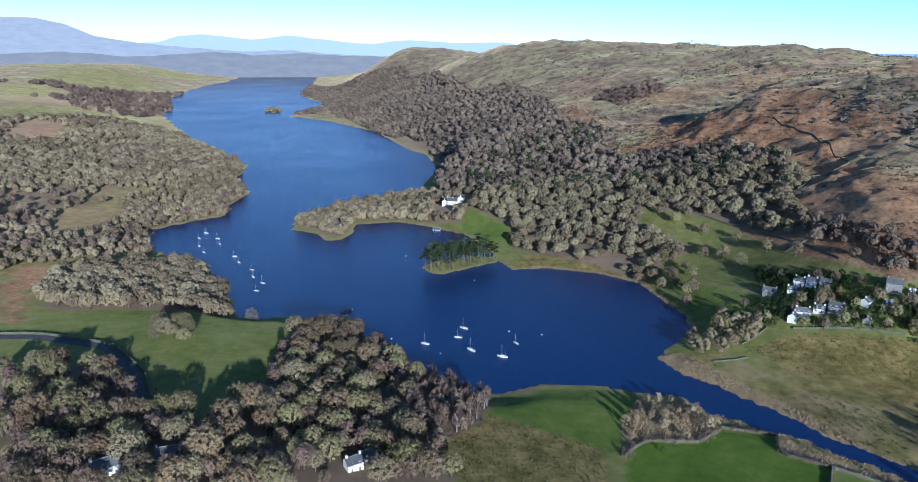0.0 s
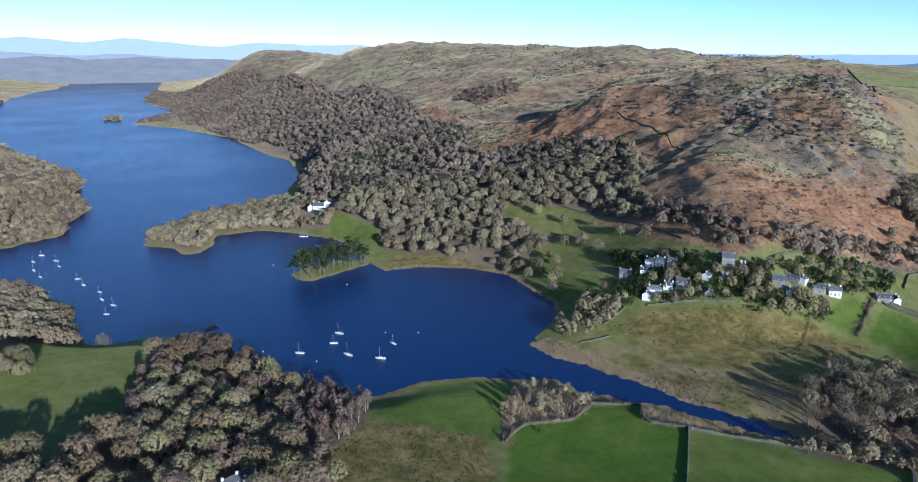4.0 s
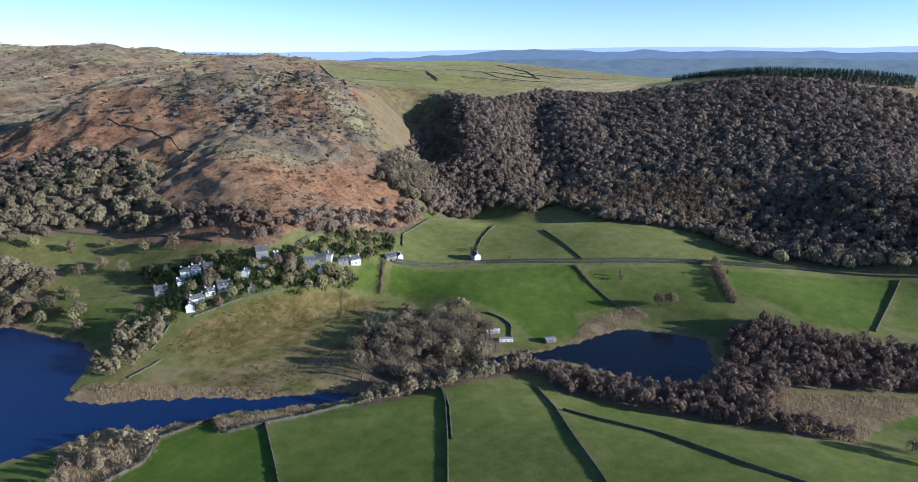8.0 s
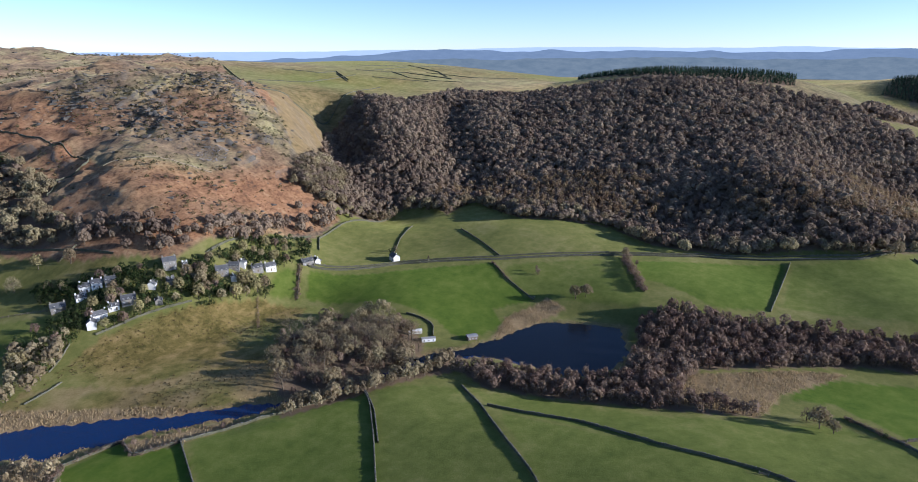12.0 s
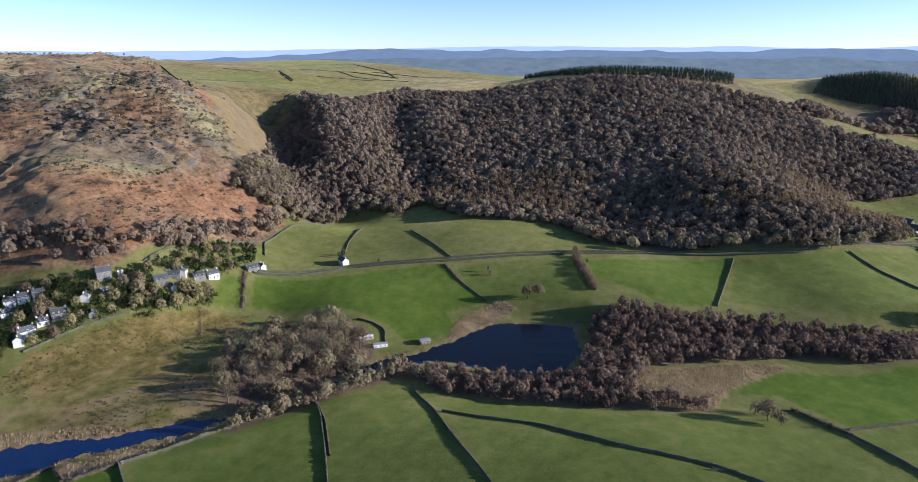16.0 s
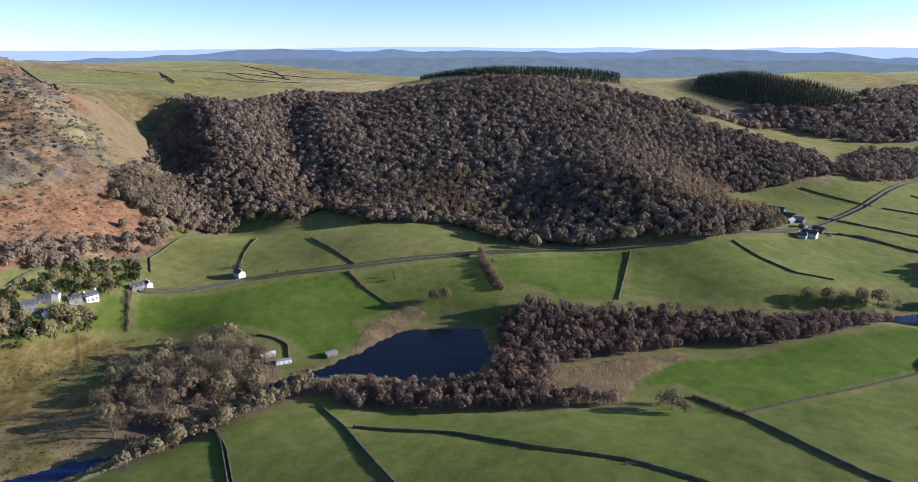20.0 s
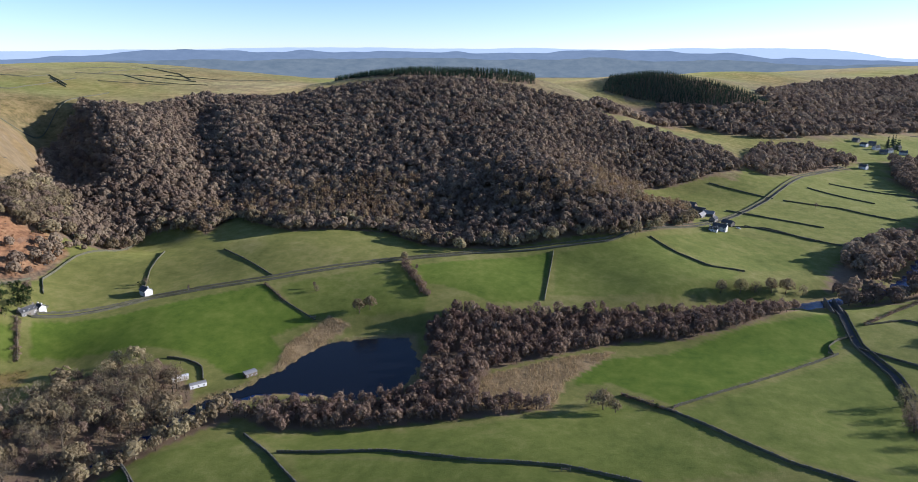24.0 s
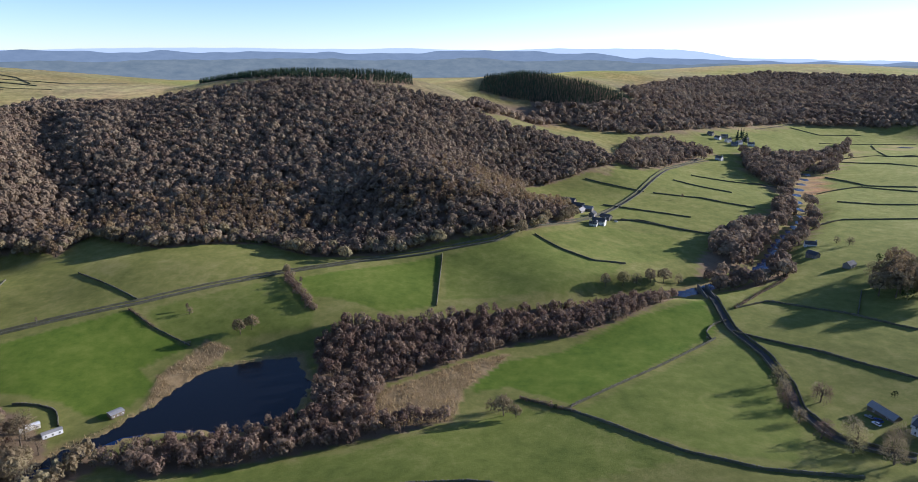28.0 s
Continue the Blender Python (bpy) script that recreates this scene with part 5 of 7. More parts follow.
for k, line in enumerate(WALLS):
    drystone_wall(line, 1.0 if line in (LINE_G, LINE_H, LINE_I) else 0.7 if line in (LINE_DB, LINE_DC) else 1.35, 0.8, "mossy", k)
for k, line in enumerate(MOOR_WALLS):
    drystone_wall(line, 1.5, 0.8, "mossy", 100 + k, "long grey drystone wall across the open fell")
for k, (line, o) in enumerate(((ROAD_VALLEY, 2.9), (ROAD_VALLEY, -2.9), (ROAD_BRIDGE, 3.0), (ROAD_BRIDGE, -3.0), (ROAD_WEST, 4.6))):
    drystone_wall(line, 1.4, 0.8, "mossy", 200 + k, "low mossy drystone wall beside the lane", o)


def hedge(line, height, width, seed, label, gap=1.1):
    """Leafless bushes grown together along a line."""
    x, y, dx, dy = along(line, gap)
    rng = np.random.RandomState(seed)
    bush = [bare_tree(900 + k, 1.0, 1.0, 4, 2, 60, 0.09, 0.34, 0.05, 3) for k in range(4)]
    o = rng.normal(0, width * 0.25, len(x))
    return grove("hedge", (x - dy * o, y + dx * o), bush, MAT["birch"], MAT["bark"], (height * 0.6, height * 1.15), seed, label, "hedge")


for k, (line, hgt, wid) in enumerate(HEDGES):
    hedge(line, hgt, wid, 300 + k, "tangled leafless hedge on a field edge")

# ---------------------------------------------------------------- woods
NEAR = [crown_tree(k, 16 + k % 4, 13 + (k % 4) * 1.8, 130, 900, 0.17, 2.4, 0.12, 50, 9, 5) for k in range(6)]
NEAR_TALL = [crown_tree(20 + k, 15 + k, 5.2 + 0.7 * k, 44, 460, 0.17, 2.2, 0.1, 20, 5, 5) for k in range(4)]
MIDDLE = [crown_tree(40 + k, 10 + k % 3, 8.6 + k % 3, 24, 26, 0.4, 1.9, 0.05) for k in range(8)]
SMALL = [crown_tree(280 + k, 8.5 + k % 3, 8.0 + k % 3, 15, 14, 0.4, 1.8, 0.05) for k in range(8)]
CARR = [crown_tree(60 + k, 10 + k % 3, 5.8 + k % 3, 17, 56, 0.26, 2.1, -0.05, 4, 4) for k in range(6)]
FAR = [crown_tree(80 + k, 11 + k % 2, 14 + k % 3, 8, 6, 1.0, 3.0, 0.0, 0, 4) for k in range(6)]
FIRS = [conifer(100 + k, 17 + k, 8.0, 5, 5) for k in range(3)]
PINES = [pine(120 + k, 17, 8.5, 12, 38) for k in range(4)]
YEWS = [bare_tree(140 + k, 9 + k, 7 - k * 0.6, 3, 1, 280, 0.5, 1.2, 0.02, 3) for k in range(3)]

LANKY = [bare_tree(240 + k, 14 + k % 3, 12 + k % 3, 12, 4, 800, 0.2, 2.2, -0.05, 5, 1.0) for k in range(4)]

# each tree of the lakeside wood below the camera is one of its own
OAKS = [single_kind(t, MAT[("lacy", "olive", "lacy", "russet", "lacy", "olive")[k]], MAT["bark"]) for k, t in enumerate(NEAR)]
BIRCHES = [single_kind(t, MAT["birch"], MAT["birch_bark"]) for t in NEAR_TALL]
EVERGREENS = [single_kind(t, MAT["ivy"], MAT["bark"]) for t in YEWS]
VILLAGERS = [single_kind(crown_tree(220 + k, 14 + k % 3, 10 + k % 3, 42, 160, 0.26, 1.7, 0.08, 14, 6, 4), MAT[("lacy", "olive", "lacy", "birch")[k]], MAT["bark"]) for k in range(4)] + EVERGREENS
OPEN_TREES = [single_kind(t, MAT[("ash", "birch", "ash", "olive")[k]], MAT["bark"]) for k, t in enumerate(LANKY)]
SCOTS = [single_kind(t, MAT["pine"], MAT["bark"]) for t in PINES]
rng = np.random.RandomState(5)


def stand(name, spots, kinds, size, label, group, limit=300):
    x, y = spots
    for k in range(min(limit, len(x))):
        plant_tree(name, kinds[rng.randint(len(kinds))], x[k], y[k], rng.uniform(*size), rng.uniform(0, 360), label, "tree", group)


sx, sy = spread(WOOD_NEAR_WOOD, 10.5, 11)
south = (sx - sy * 0.3 < -125) | (sy < 262)
stand("oak_tree", (sx[south], sy[south]), OAKS, (0.38, 0.92), "spreading leafless oak with a pale twiggy crown", "oaks of the lakeside wood", 220)
bx, by = spread(WOOD_NEAR_WOOD, 6.4, 10)
north = ~((bx - by * 0.3 < -125) | (by < 262))
stand("birch_tree", (bx[north], by[north]), BIRCHES, (0.5, 0.85), "slender leafless birch in a dense purple-brown stand", "birches of the lakeside wood", 300)
ux, uy = spread(WOOD_NEAR_WOOD, 8.0, 12, lambda x, y: 0.6 + 0.4 * wave(x, y, 25, 4))
grove("undergrowth_trees", (ux, uy), CARR, MAT["birch"], MAT["bark"], (0.6, 1.25), 13, "younger leafless birch and hazel filling the lakeside wood")
stand("holly_tree", spread(WOOD_NEAR_WOOD, 36, 14), EVERGREENS, (0.5, 0.9), "small dark evergreen holly among bare trees", "evergreens of the lakeside wood")
stand("meadow_tree", spread(WOOD_SPINNEY, 8, 15), OAKS + OPEN_TREES, (0.55, 0.8), "tall leafless tree in a clump on the meadow", "clump on the meadow")
stand("village_tree", spread(WOOD_VILLAGE, 6.2, 16), VILLAGERS + EVERGREENS, (0.45, 0.8), "garden tree among the village houses", "trees of the village", 300)
stand("island_pine", spread(ISLAND, 6.0, 17), SCOTS, (1.0, 1.3), "tall Scots pine with a tufted dark green top", "pines on the island")

grove("oak_wood_north", spread(WOOD_OAK_HILL, 6.6, 21, lambda x, y: 0.95 + 0 * x), SMALL, MAT["oak"], MAT["bark"], (0.75, 1.3), 22, "leafless oak wood covering the whole hillside")
ex, ey, edx, edy = along(WOOD_EDGE_A, 9.0)
fx, fy, fdx, fdy = along(WOOD_EDGE_B, 9.0)
ex, ey = np.concatenate([ex, fx]), np.concatenate([ey, fy])
jit = np.random.RandomState(63).normal(0, 4.0, (2, len(ex)))
EDGE = [crown_tree(200 + k, 12.5, 11.5 + k, 48, 100, 0.3, 2.0, 0.06, 8) for k in range(4)]
grove("wood_edge_trees", (ex + jit[0], ey + jit[1]), EDGE, MAT["ash"], MAT["bark"], (0.7, 1.15), 64, "broad pale-crowned oaks along the lower edge of the wood")
grove("larch_wood", spread(WOOD_OAK_HILL, 6.5, 23, lambda x, y: (reach([(610, 330), (660, 180), (690, 40), (740, -60)], x, y) < 62) * (0.55 + 0.6 * wave(x, y, 60, 3))), [crown_tree(160 + k, 14, 5.0, 12, 30, 0.4, 1.8, 0.05) for k in range(3)], MAT["russet"], MAT["bark"], (0.8, 1.2), 24, "russet leafless larches in a band across the hillside")
grove("lake_wood_pale", spread(WOOD_LAKE_WOOD, 12.5, 9, lambda x, y: (np.hypot(x, y) < 730) * (0.9 + 0.4 * wave(x, y, 50, 6))), EDGE, MAT["ash"], MAT["bark"], (0.55, 1.0), 8, "pale-crowned leafless trees among the lakeside oaks")
grove("lake_wood_lower", spread(WOOD_LAKE_WOOD, 10.5, 19, lambda x, y: (np.hypot(x, y) < 730) * (0.95 + 0.2 * wave(x, y, 50, 2))), EDGE, MAT["ash"], MAT["bark"], (0.5, 1.0), 20, "broad leafless oaks on the lower slope by the village")
grove("lake_wood", spread(WOOD_LAKE_WOOD, 8.8, 25, lambda x, y: (np.hypot(x, y) < 1000) * (np.hypot(x, y) > 700) * (0.88 + 0.3 * wave(x, y, 50, 2))), SMALL, MAT["oak"], MAT["bark"], (0.75, 1.3), 26, "leafless oak wood on the slope above the lake")
grove("lake_wood_far", spread(WOOD_LAKE_WOOD, 13, 27, lambda x, y: np.hypot(x, y) > 990), FAR, MAT["oak"], MAT["bark"], (0.55, 0.95), 28, "leafless woodland far along the lake shore")
grove("lake_wood_pines", spread(WOOD_LAKE_WOOD, 20, 29, lambda x, y: (np.hypot(x, y) < 950) * (wave(x, y, 70, 6) > 0.1) * 0.8), PINES, MAT["pine"], MAT["bark"], (0.7, 1.05), 30, "dark pines mixed through the lakeside oaks")
grove("moor_birches", spread(WOOD_MOOR, 9.0, 109), FAR, MAT["birch"], MAT["bark"], (0.5, 0.75), 110, "purple-brown birch wood on the open moor")
grove("hill_foot_trees", spread(WOOD_HILL_FOOT, 7.5, 31, lambda x, y: 0.9 + 0.4 * wave(x, y, 22, 3)), MIDDLE, MAT["oak"], MAT["bark"], (0.55, 1.1), 32, "scattered leafless trees at the foot of the fell")
WISPY = [bare_tree(260 + k, 13 + k % 2, 11 + k, 7, 3, 300, 0.28, 2.0, 0.1, 4, 0.9) for k in range(4)]
grove("copse", spread(WOOD_COPSE, 9.5, 33), WISPY + EDGE[:2], MAT["lacy"], MAT["bark"], (0.7, 1.08), 34, "leafless lichened trees of the copse on the river bank")
grove("copse_underwood", spread(WOOD_COPSE, 7.0, 18, lambda x, y: 0.6 + 0.5 * wave(x, y, 18, 52)), CARR, MAT["birch"], MAT["bark"], (0.4, 0.85), 17, "brown underwood filling the copse on the river bank")
grove("ravine_trees", spread(WOOD_RAVINE, 9.5, 3), EDGE[:2] + WISPY, MAT["ash"], MAT["bark"], (0.8, 1.2), 4, "pale leafless trees in the mouth of the ravine")
grove("bank_alders", spread(WOOD_BANK, 5.5, 61), CARR, MAT["ash"], MAT["bark"], (0.6, 1.0), 62, "leafless alders hiding the narrow river")
grove("alder_carr", spread(WOOD_CARR, 4.5, 35), CARR, MAT["birch"], MAT["bark"], (0.5, 0.98), 36, "dense purple-brown alder and willow carr round the tarn")
grove("shore_wood", spread(WOOD_SHORE_WOOD, 8.5, 37), EDGE, MAT["sallow"], MAT["bark"], (0.7, 1.1), 38, "leafless wood of pale crowns by the lake")
grove("promontory_wood", spread(WOOD_PROMONTORY, 7.0, 39), SMALL, MAT["sallow"], MAT["bark"], (0.75, 1.25), 40, "leafless trees crowding the wooded promontory")
grove("west_wood", spread(WOOD_WEST_WOOD, 8.6, 41, lambda x, y: (np.hypot(x, y) < 1000) * (0.85 + 0.6 * wave(x, y, 80, 5))), SMALL, MAT["sallow"], MAT["bark"], (0.6, 1.1), 42, "leafless woodland on the low western shore")
grove("west_birches", spread(WOOD_WEST_WOOD, 13.0, 73, lambda x, y: np.clip(0.3 + wave(x, y, 110, 35), 0, 1)), SMALL, MAT["birch"], MAT["bark"], (0.6, 1.1), 74, "purple-brown birch patches on the western shore")
grove("west_wood_far", spread(WOOD_WEST_WOOD, 14.0, 43, lambda x, y: (np.hypot(x, y) > 980) * 0.9), FAR, MAT["sallow"], MAT["bark"], (0.6, 1.0), 44, "leafless woodland far along the western shore")
grove("west_woods_distant", spread(WOOD_WEST_FAR, 24.0, 45, lambda x, y: 0.55 + 0.5 * wave(x, y, 180, 5)), FAR, MAT["birch"], MAT["bark"], (0.9, 1.5), 46, "patches of bare woodland on the far shore")
grove("spruce_plantation", spread(WOOD_PLANTATION, 6.3, 47), FIRS, MAT["fir"], MAT["bark"], (0.52, 0.62), 48, "dark spruce plantation along the hill crest", "conifers")
grove("spruce_hill", spread(WOOD_FIR_HILL, 5.6, 49), FIRS, MAT["fir"], MAT["bark"], (0.5, 0.65), 50, "dark green spruce plantation on the next hill", "conifers")
grove("valley_woods", spread(WOOD_BEYOND, 15.5, 51), FAR, MAT["oak"], MAT["bark"], (0.8, 1.2), 52, "russet leafless woods beyond the farm")
grove("riverside_trees", spread(WOOD_RIVERSIDE, 8.5, 53, lambda x, y: (reach(RIVER[4:], x, y) > 8.5) * (0.75 + 0.6 * wave(x, y, 30, 7))), MIDDLE, MAT["oak"], MAT["bark"], (0.95, 1.5), 54, "leafless trees lining the river")
grove("hamlet_trees", spread(WOOD_HAMLET, 11.0, 55), MIDDLE, MAT["oak"], MAT["bark"], (1.0, 1.5), 56, "leafless spinney in the valley fields")
grove("far_spinney", spread(WOOD_FARSIDE, 12.0, 57), MIDDLE, MAT["oak"], MAT["bark"], (0.9, 1.4), 58, "leafless spinney by the far river bend")
stand("valley_tree", spread(RIGHT_CLUMP, 11, 101), OAKS + EVERGREENS * 2, (1.0, 1.5), "big tree in a clump above the river fields", "clump above the river fields", 40)
lx, ly, ldx, ldy = along(LANE_TREES, 13.0)
stand("lane_tree", (lx + ldy * 5, ly - ldx * 5), OPEN_TREES, (0.6, 1.0), "leafless tree beside the lane", "trees along the lane")
fx, fy = spread(FAR_ISLE, 13, 59)
grove("far_island_trees", (fx, fy), FAR, MAT["ash"], MAT["bark"], (0.5, 0.8), 60, "trees on the small rocky island up the lake")

for x, y, s, kind in LONE_TREES:
    s = s * 0.9 if kind == 0 else s
    plant_tree("field_tree", (OPEN_TREES, BIRCHES, EVERGREENS, OAKS)[kind][int(x) % 3], x, y, s, x * 7 % 360, ("leafless tree standing by a field wall", "slim leafless tree standing in a field", "rounded evergreen bush standing in a field", "broad olive-grey willow bush on wet ground")[kind], "tree", "trees of the fields")

# dry reeds, in stands along the water
rng = np.random.RandomState(70)
pieces = []
for poly in REEDS:
    x, y = spread(poly, 0.8, 71, lambda x, y: 0.7 + 0.6 * wave(x, y, 7, 36))
    z = land(x, y)
    p = np.stack([x, y, z + 0.45], -1)
    pieces.append(slivers(p, rng.normal(0, 0.22, p.shape) + np.array([0.5, 0.3, 0.8]), 0.5, 1.5, rng))
x, y = rng.uniform(-20, 420, 130000), rng.uniform(80, 560, 130000)
g = shore_gap(x, y)
keep = (g > -0.8) & (g < 4.0 + 3 * wave(x, y, 16, 31)) & (wave(x, y, 60, 32) > -0.6) & ~((x < 98) & (y < 345))
x, y = x[keep], y[keep]
p = np.stack([x, y, np.maximum(land(x, y), 0) + 0.3], -1)
pieces.append(slivers(p, rng.normal(0, 0.25, p.shape) + np.array([0.5, 0.3, 0.8]), 0.5, 1.3, rng))
v, f = gather(pieces)
tagged(new("reed_bed", mesh_from("reed_bed", v, f, MAT["reed"])), "tall straw-coloured dead reeds at the water's edge", "reeds", kind="stuff")

# ---------------------------------------------------------------- scrub, stones and rushes on the fell
def rocks(name, spots, size, seed, label, mat="crag"):
    """Angular outcrops half sunk in the slope."""
    rng = np.random.RandomState(seed)
    x, y = spots
    n0 = len(x)
    z = land(x, y)
    unit = np.array([(-1, -1, -0.6), (1, -1, -0.6), (1, 1, -0.6), (-1, 1, -0.6), (-0.8, -0.7, 0.5), (0.8, -0.8, 0.5), (0.7, 0.8, 0.6), (-0.7, 0.7, 0.5), (0, 0, 0.85)])
    quad = np.array([(0, 1, 5), (0, 5, 4), (1, 2, 6), (1, 6, 5), (2, 3, 7), (2, 7, 6), (3, 0, 4), (3, 4, 7), (4, 5, 8), (5, 6, 8), (6, 7, 8), (7, 4, 8)])
    s = size[0] + (size[1] - size[0]) * rng.rand(n0) ** 3
    v = unit[None] + rng.normal(0, 0.22, (n0, 9, 3))
    v = v * s[:, None, None] * np.array([1.5, 1.0, 0.55])
    a = rng.uniform(0, 6.28, n0)
    c, t = np.cos(a)[:, None], np.sin(a)[:, None]
    w = np.stack([v[..., 0] * c - v[..., 1] * t + x[:, None], v[..., 0] * t + v[..., 1] * c + y[:, None], v[..., 2] + z[:, None]], -1).reshape(-1, 3)
    f = (quad[None] + (np.arange(n0) * 9)[:, None, None]).reshape(-1, 3)
    return tagged(new(name, mesh_from(name, w, f, MAT[mat])), label, "rocks", kind="stuff")


FELL_FRONT = [p for p in COVER_BRACKEN[:6]] + [(520, 600), (640, 640), (720, 760), (640, 900), (450, 980), (300, 1000)]
crag_thin = lambda x, y: np.clip(1.2 * wave(x, y, 34, 21) - 0.15, 0, 1)
rocks("crag_rocks", spread(FELL_FRONT, 6.5, 75, crag_thin), (0.7, 2.6), 76, "broken grey crags and boulders on the fell side")
rocks("crag_face", spread(CRAG_FACE, 3.6, 65, lambda x, y: np.clip(0.3 + 1.0 * wave(x, y, 30, 27), 0, 1)), (0.6, 2.6), 66, "dark broken crag on the face of the fell")
grove("garden_shrubs", spread(WOOD_VILLAGE, 3.6, 67, lambda x, y: 0.7 + 0 * x), YEWS, MAT["ivy"], MAT["bark"], (0.4, 0.95), 68, "dark evergreen shrubs and hedges in the village gardens", "shrubs")
rocks("bracken_rocks", spread(COVER_BRACKEN, 10, 77, lambda x, y: 0.35 + 0 * x), (0.4, 1.8), 78, "grey boulders scattered through the bracken")
rocks("scree", spread(SCREE, 1.5, 107), (0.2, 0.9), 108, "pale grey scree below the crag", "pale_rock")
rocks("moor_rocks", spread(COVER_MOOR, 24, 79, lambda x, y: (np.hypot(x, y) < 1900) * np.clip(0.25 + wave(x, y, 90, 22), 0, 1)), (1.0, 3.6), 80, "rocky knolls along the top of the fell")
TUFTS = [bare_tree(180 + k, 2.4, 3.4, 0, 0, 22, 0.7, 1.1, -0.1, 3) for k in range(5)]
none = (np.zeros((0, 3)), np.zeros((0, 3), int))
TUFTS = [(none, none, t[2]) for t in TUFTS]
grove("fell_scrub", spread(COVER_BRACKEN, 6.5, 81, lambda x, y: np.clip(0.35 + 0.9 * wave(x, y, 40, 23), 0, 1)), TUFTS, MAT["scrub"], MAT["bark"], (0.5, 1.3), 82, "dark gorse and juniper bushes on the fell side", "scrub")
for k, area in enumerate((VILLAGE_EAST, VILLAGE_LANE)):
    grove("garden_shrubs", spread(area, 4.2, 111 + k, lambda x, y: 0.75 + 0 * x), YEWS, MAT["ivy"], MAT["bark"], (0.35, 0.9), 113 + k, "dark evergreen shrubs and hedges in the village gardens", "shrubs")
grove("crag_scrub", spread(CRAG_FACE, 5.5, 69, lambda x, y: 0.5 + 0 * x), TUFTS, MAT["scrub"], MAT["bark"], (0.5, 1.4), 72, "dark heather and juniper on the crag ledges", "scrub")
grove("heather", spread(COVER_MOOR, 12, 83, lambda x, y: (np.hypot(x, y) < 1900) * np.clip(0.15 + wave(x, y, 55, 24), 0, 1)), TUFTS, MAT["scrub"], MAT["bark"], (0.6, 1.7), 84, "dark heather and juniper clumps over the moor", "scrub")
grove("bracken", spread(COVER_BRACKEN, 5.0, 85, lambda x, y: np.clip(0.5 + 0.8 * wave(x, y, 45, 8), 0, 1)), TUFTS, MAT["fern"], MAT["bark"], (0.3, 0.6), 86, "rust-brown dead bracken on the fell side", "bracken")
grove("fell_thorns", spread(FELL_FRONT, 22, 87, lambda x, y: np.clip(0.3 + 0.8 * wave(x, y, 60, 25), 0, 1)), MIDDLE, MAT["oak"], MAT["bark"], (0.3, 0.65), 88, "small leafless thorn trees dotted over the fell", "trees")
RUSH = [(none, none, bare_tree(190 + k, 0.9, 1.8, 0, 0, 12, 0.4, 0.8, -0.1, 3)[2]) for k in range(3)]
grove("rush_tussocks", spread(COVER_MARSH, 3.0, 89, lambda x, y: np.clip(0.45 + wave(x, y, 26, 26), 0, 1)), RUSH, MAT["rush"], MAT["bark"], (0.5, 1.0), 90, "straw-coloured rush tussocks over the wet meadow", "rushes")
grove("rough_grass", spread(FIELD_ROUGH, 2.4, 91, lambda x, y: 0.6 + 0 * x), RUSH, MAT["rush"], MAT["bark"], (0.4, 0.8), 92, "rough dead grass below the green mound", "grass")
stand("village_tree", spread(VILLAGE_WEST, 12, 103), VILLAGERS[:4], (0.55, 0.9), "garden tree among the village houses", "trees of the village", 120)
stand("village_tree", spread(VILLAGE_LANE, 9, 106), VILLAGERS + EVERGREENS, (0.45, 0.75), "garden tree among the village houses", "trees of the village", 120)
stand("village_tree", spread(VILLAGE_EAST, 7.5, 105), VILLAGERS[:4], (0.6, 0.95), "garden tree among the village houses", "trees of the village", 120)
stand("village_tree", spread(VILLAGE_SOUTH, 8.5, 104), VILLAGERS, (0.55, 0.9), "garden tree among the village houses", "trees of the village", 120)
grove("shore_willows", spread(SHORE_WILLOWS, 6, 93, lambda x, y: 0.6 + 0.5 * wave(x, y, 20, 3)), CARR, MAT["ash"], MAT["bark"], (0.6, 1.2), 94, "pale leafless willows along the village shore")
grove("reed_bushes", spread(COVER_REED_B, 6.0, 95, lambda x, y: 0.5 + 0 * x), CARR, MAT["sallow"], MAT["bark"], (0.35, 0.7), 96, "bare willow bushes in the reed clump")
grove("bank_bushes", spread(COVER_REED_C, 8, 97, lambda x, y: 0.4 + 0 * x), CARR, MAT["birch"], MAT["bark"], (0.25, 0.5), 98, "bare bushes on the river bank")
stand("pasture_tree", spread(VILLAGE_PASTURE, 26, 99), VILLAGERS[:4], (0.55, 0.9), "old leafless tree in the rough pasture", "trees of the hillside pasture", 60)

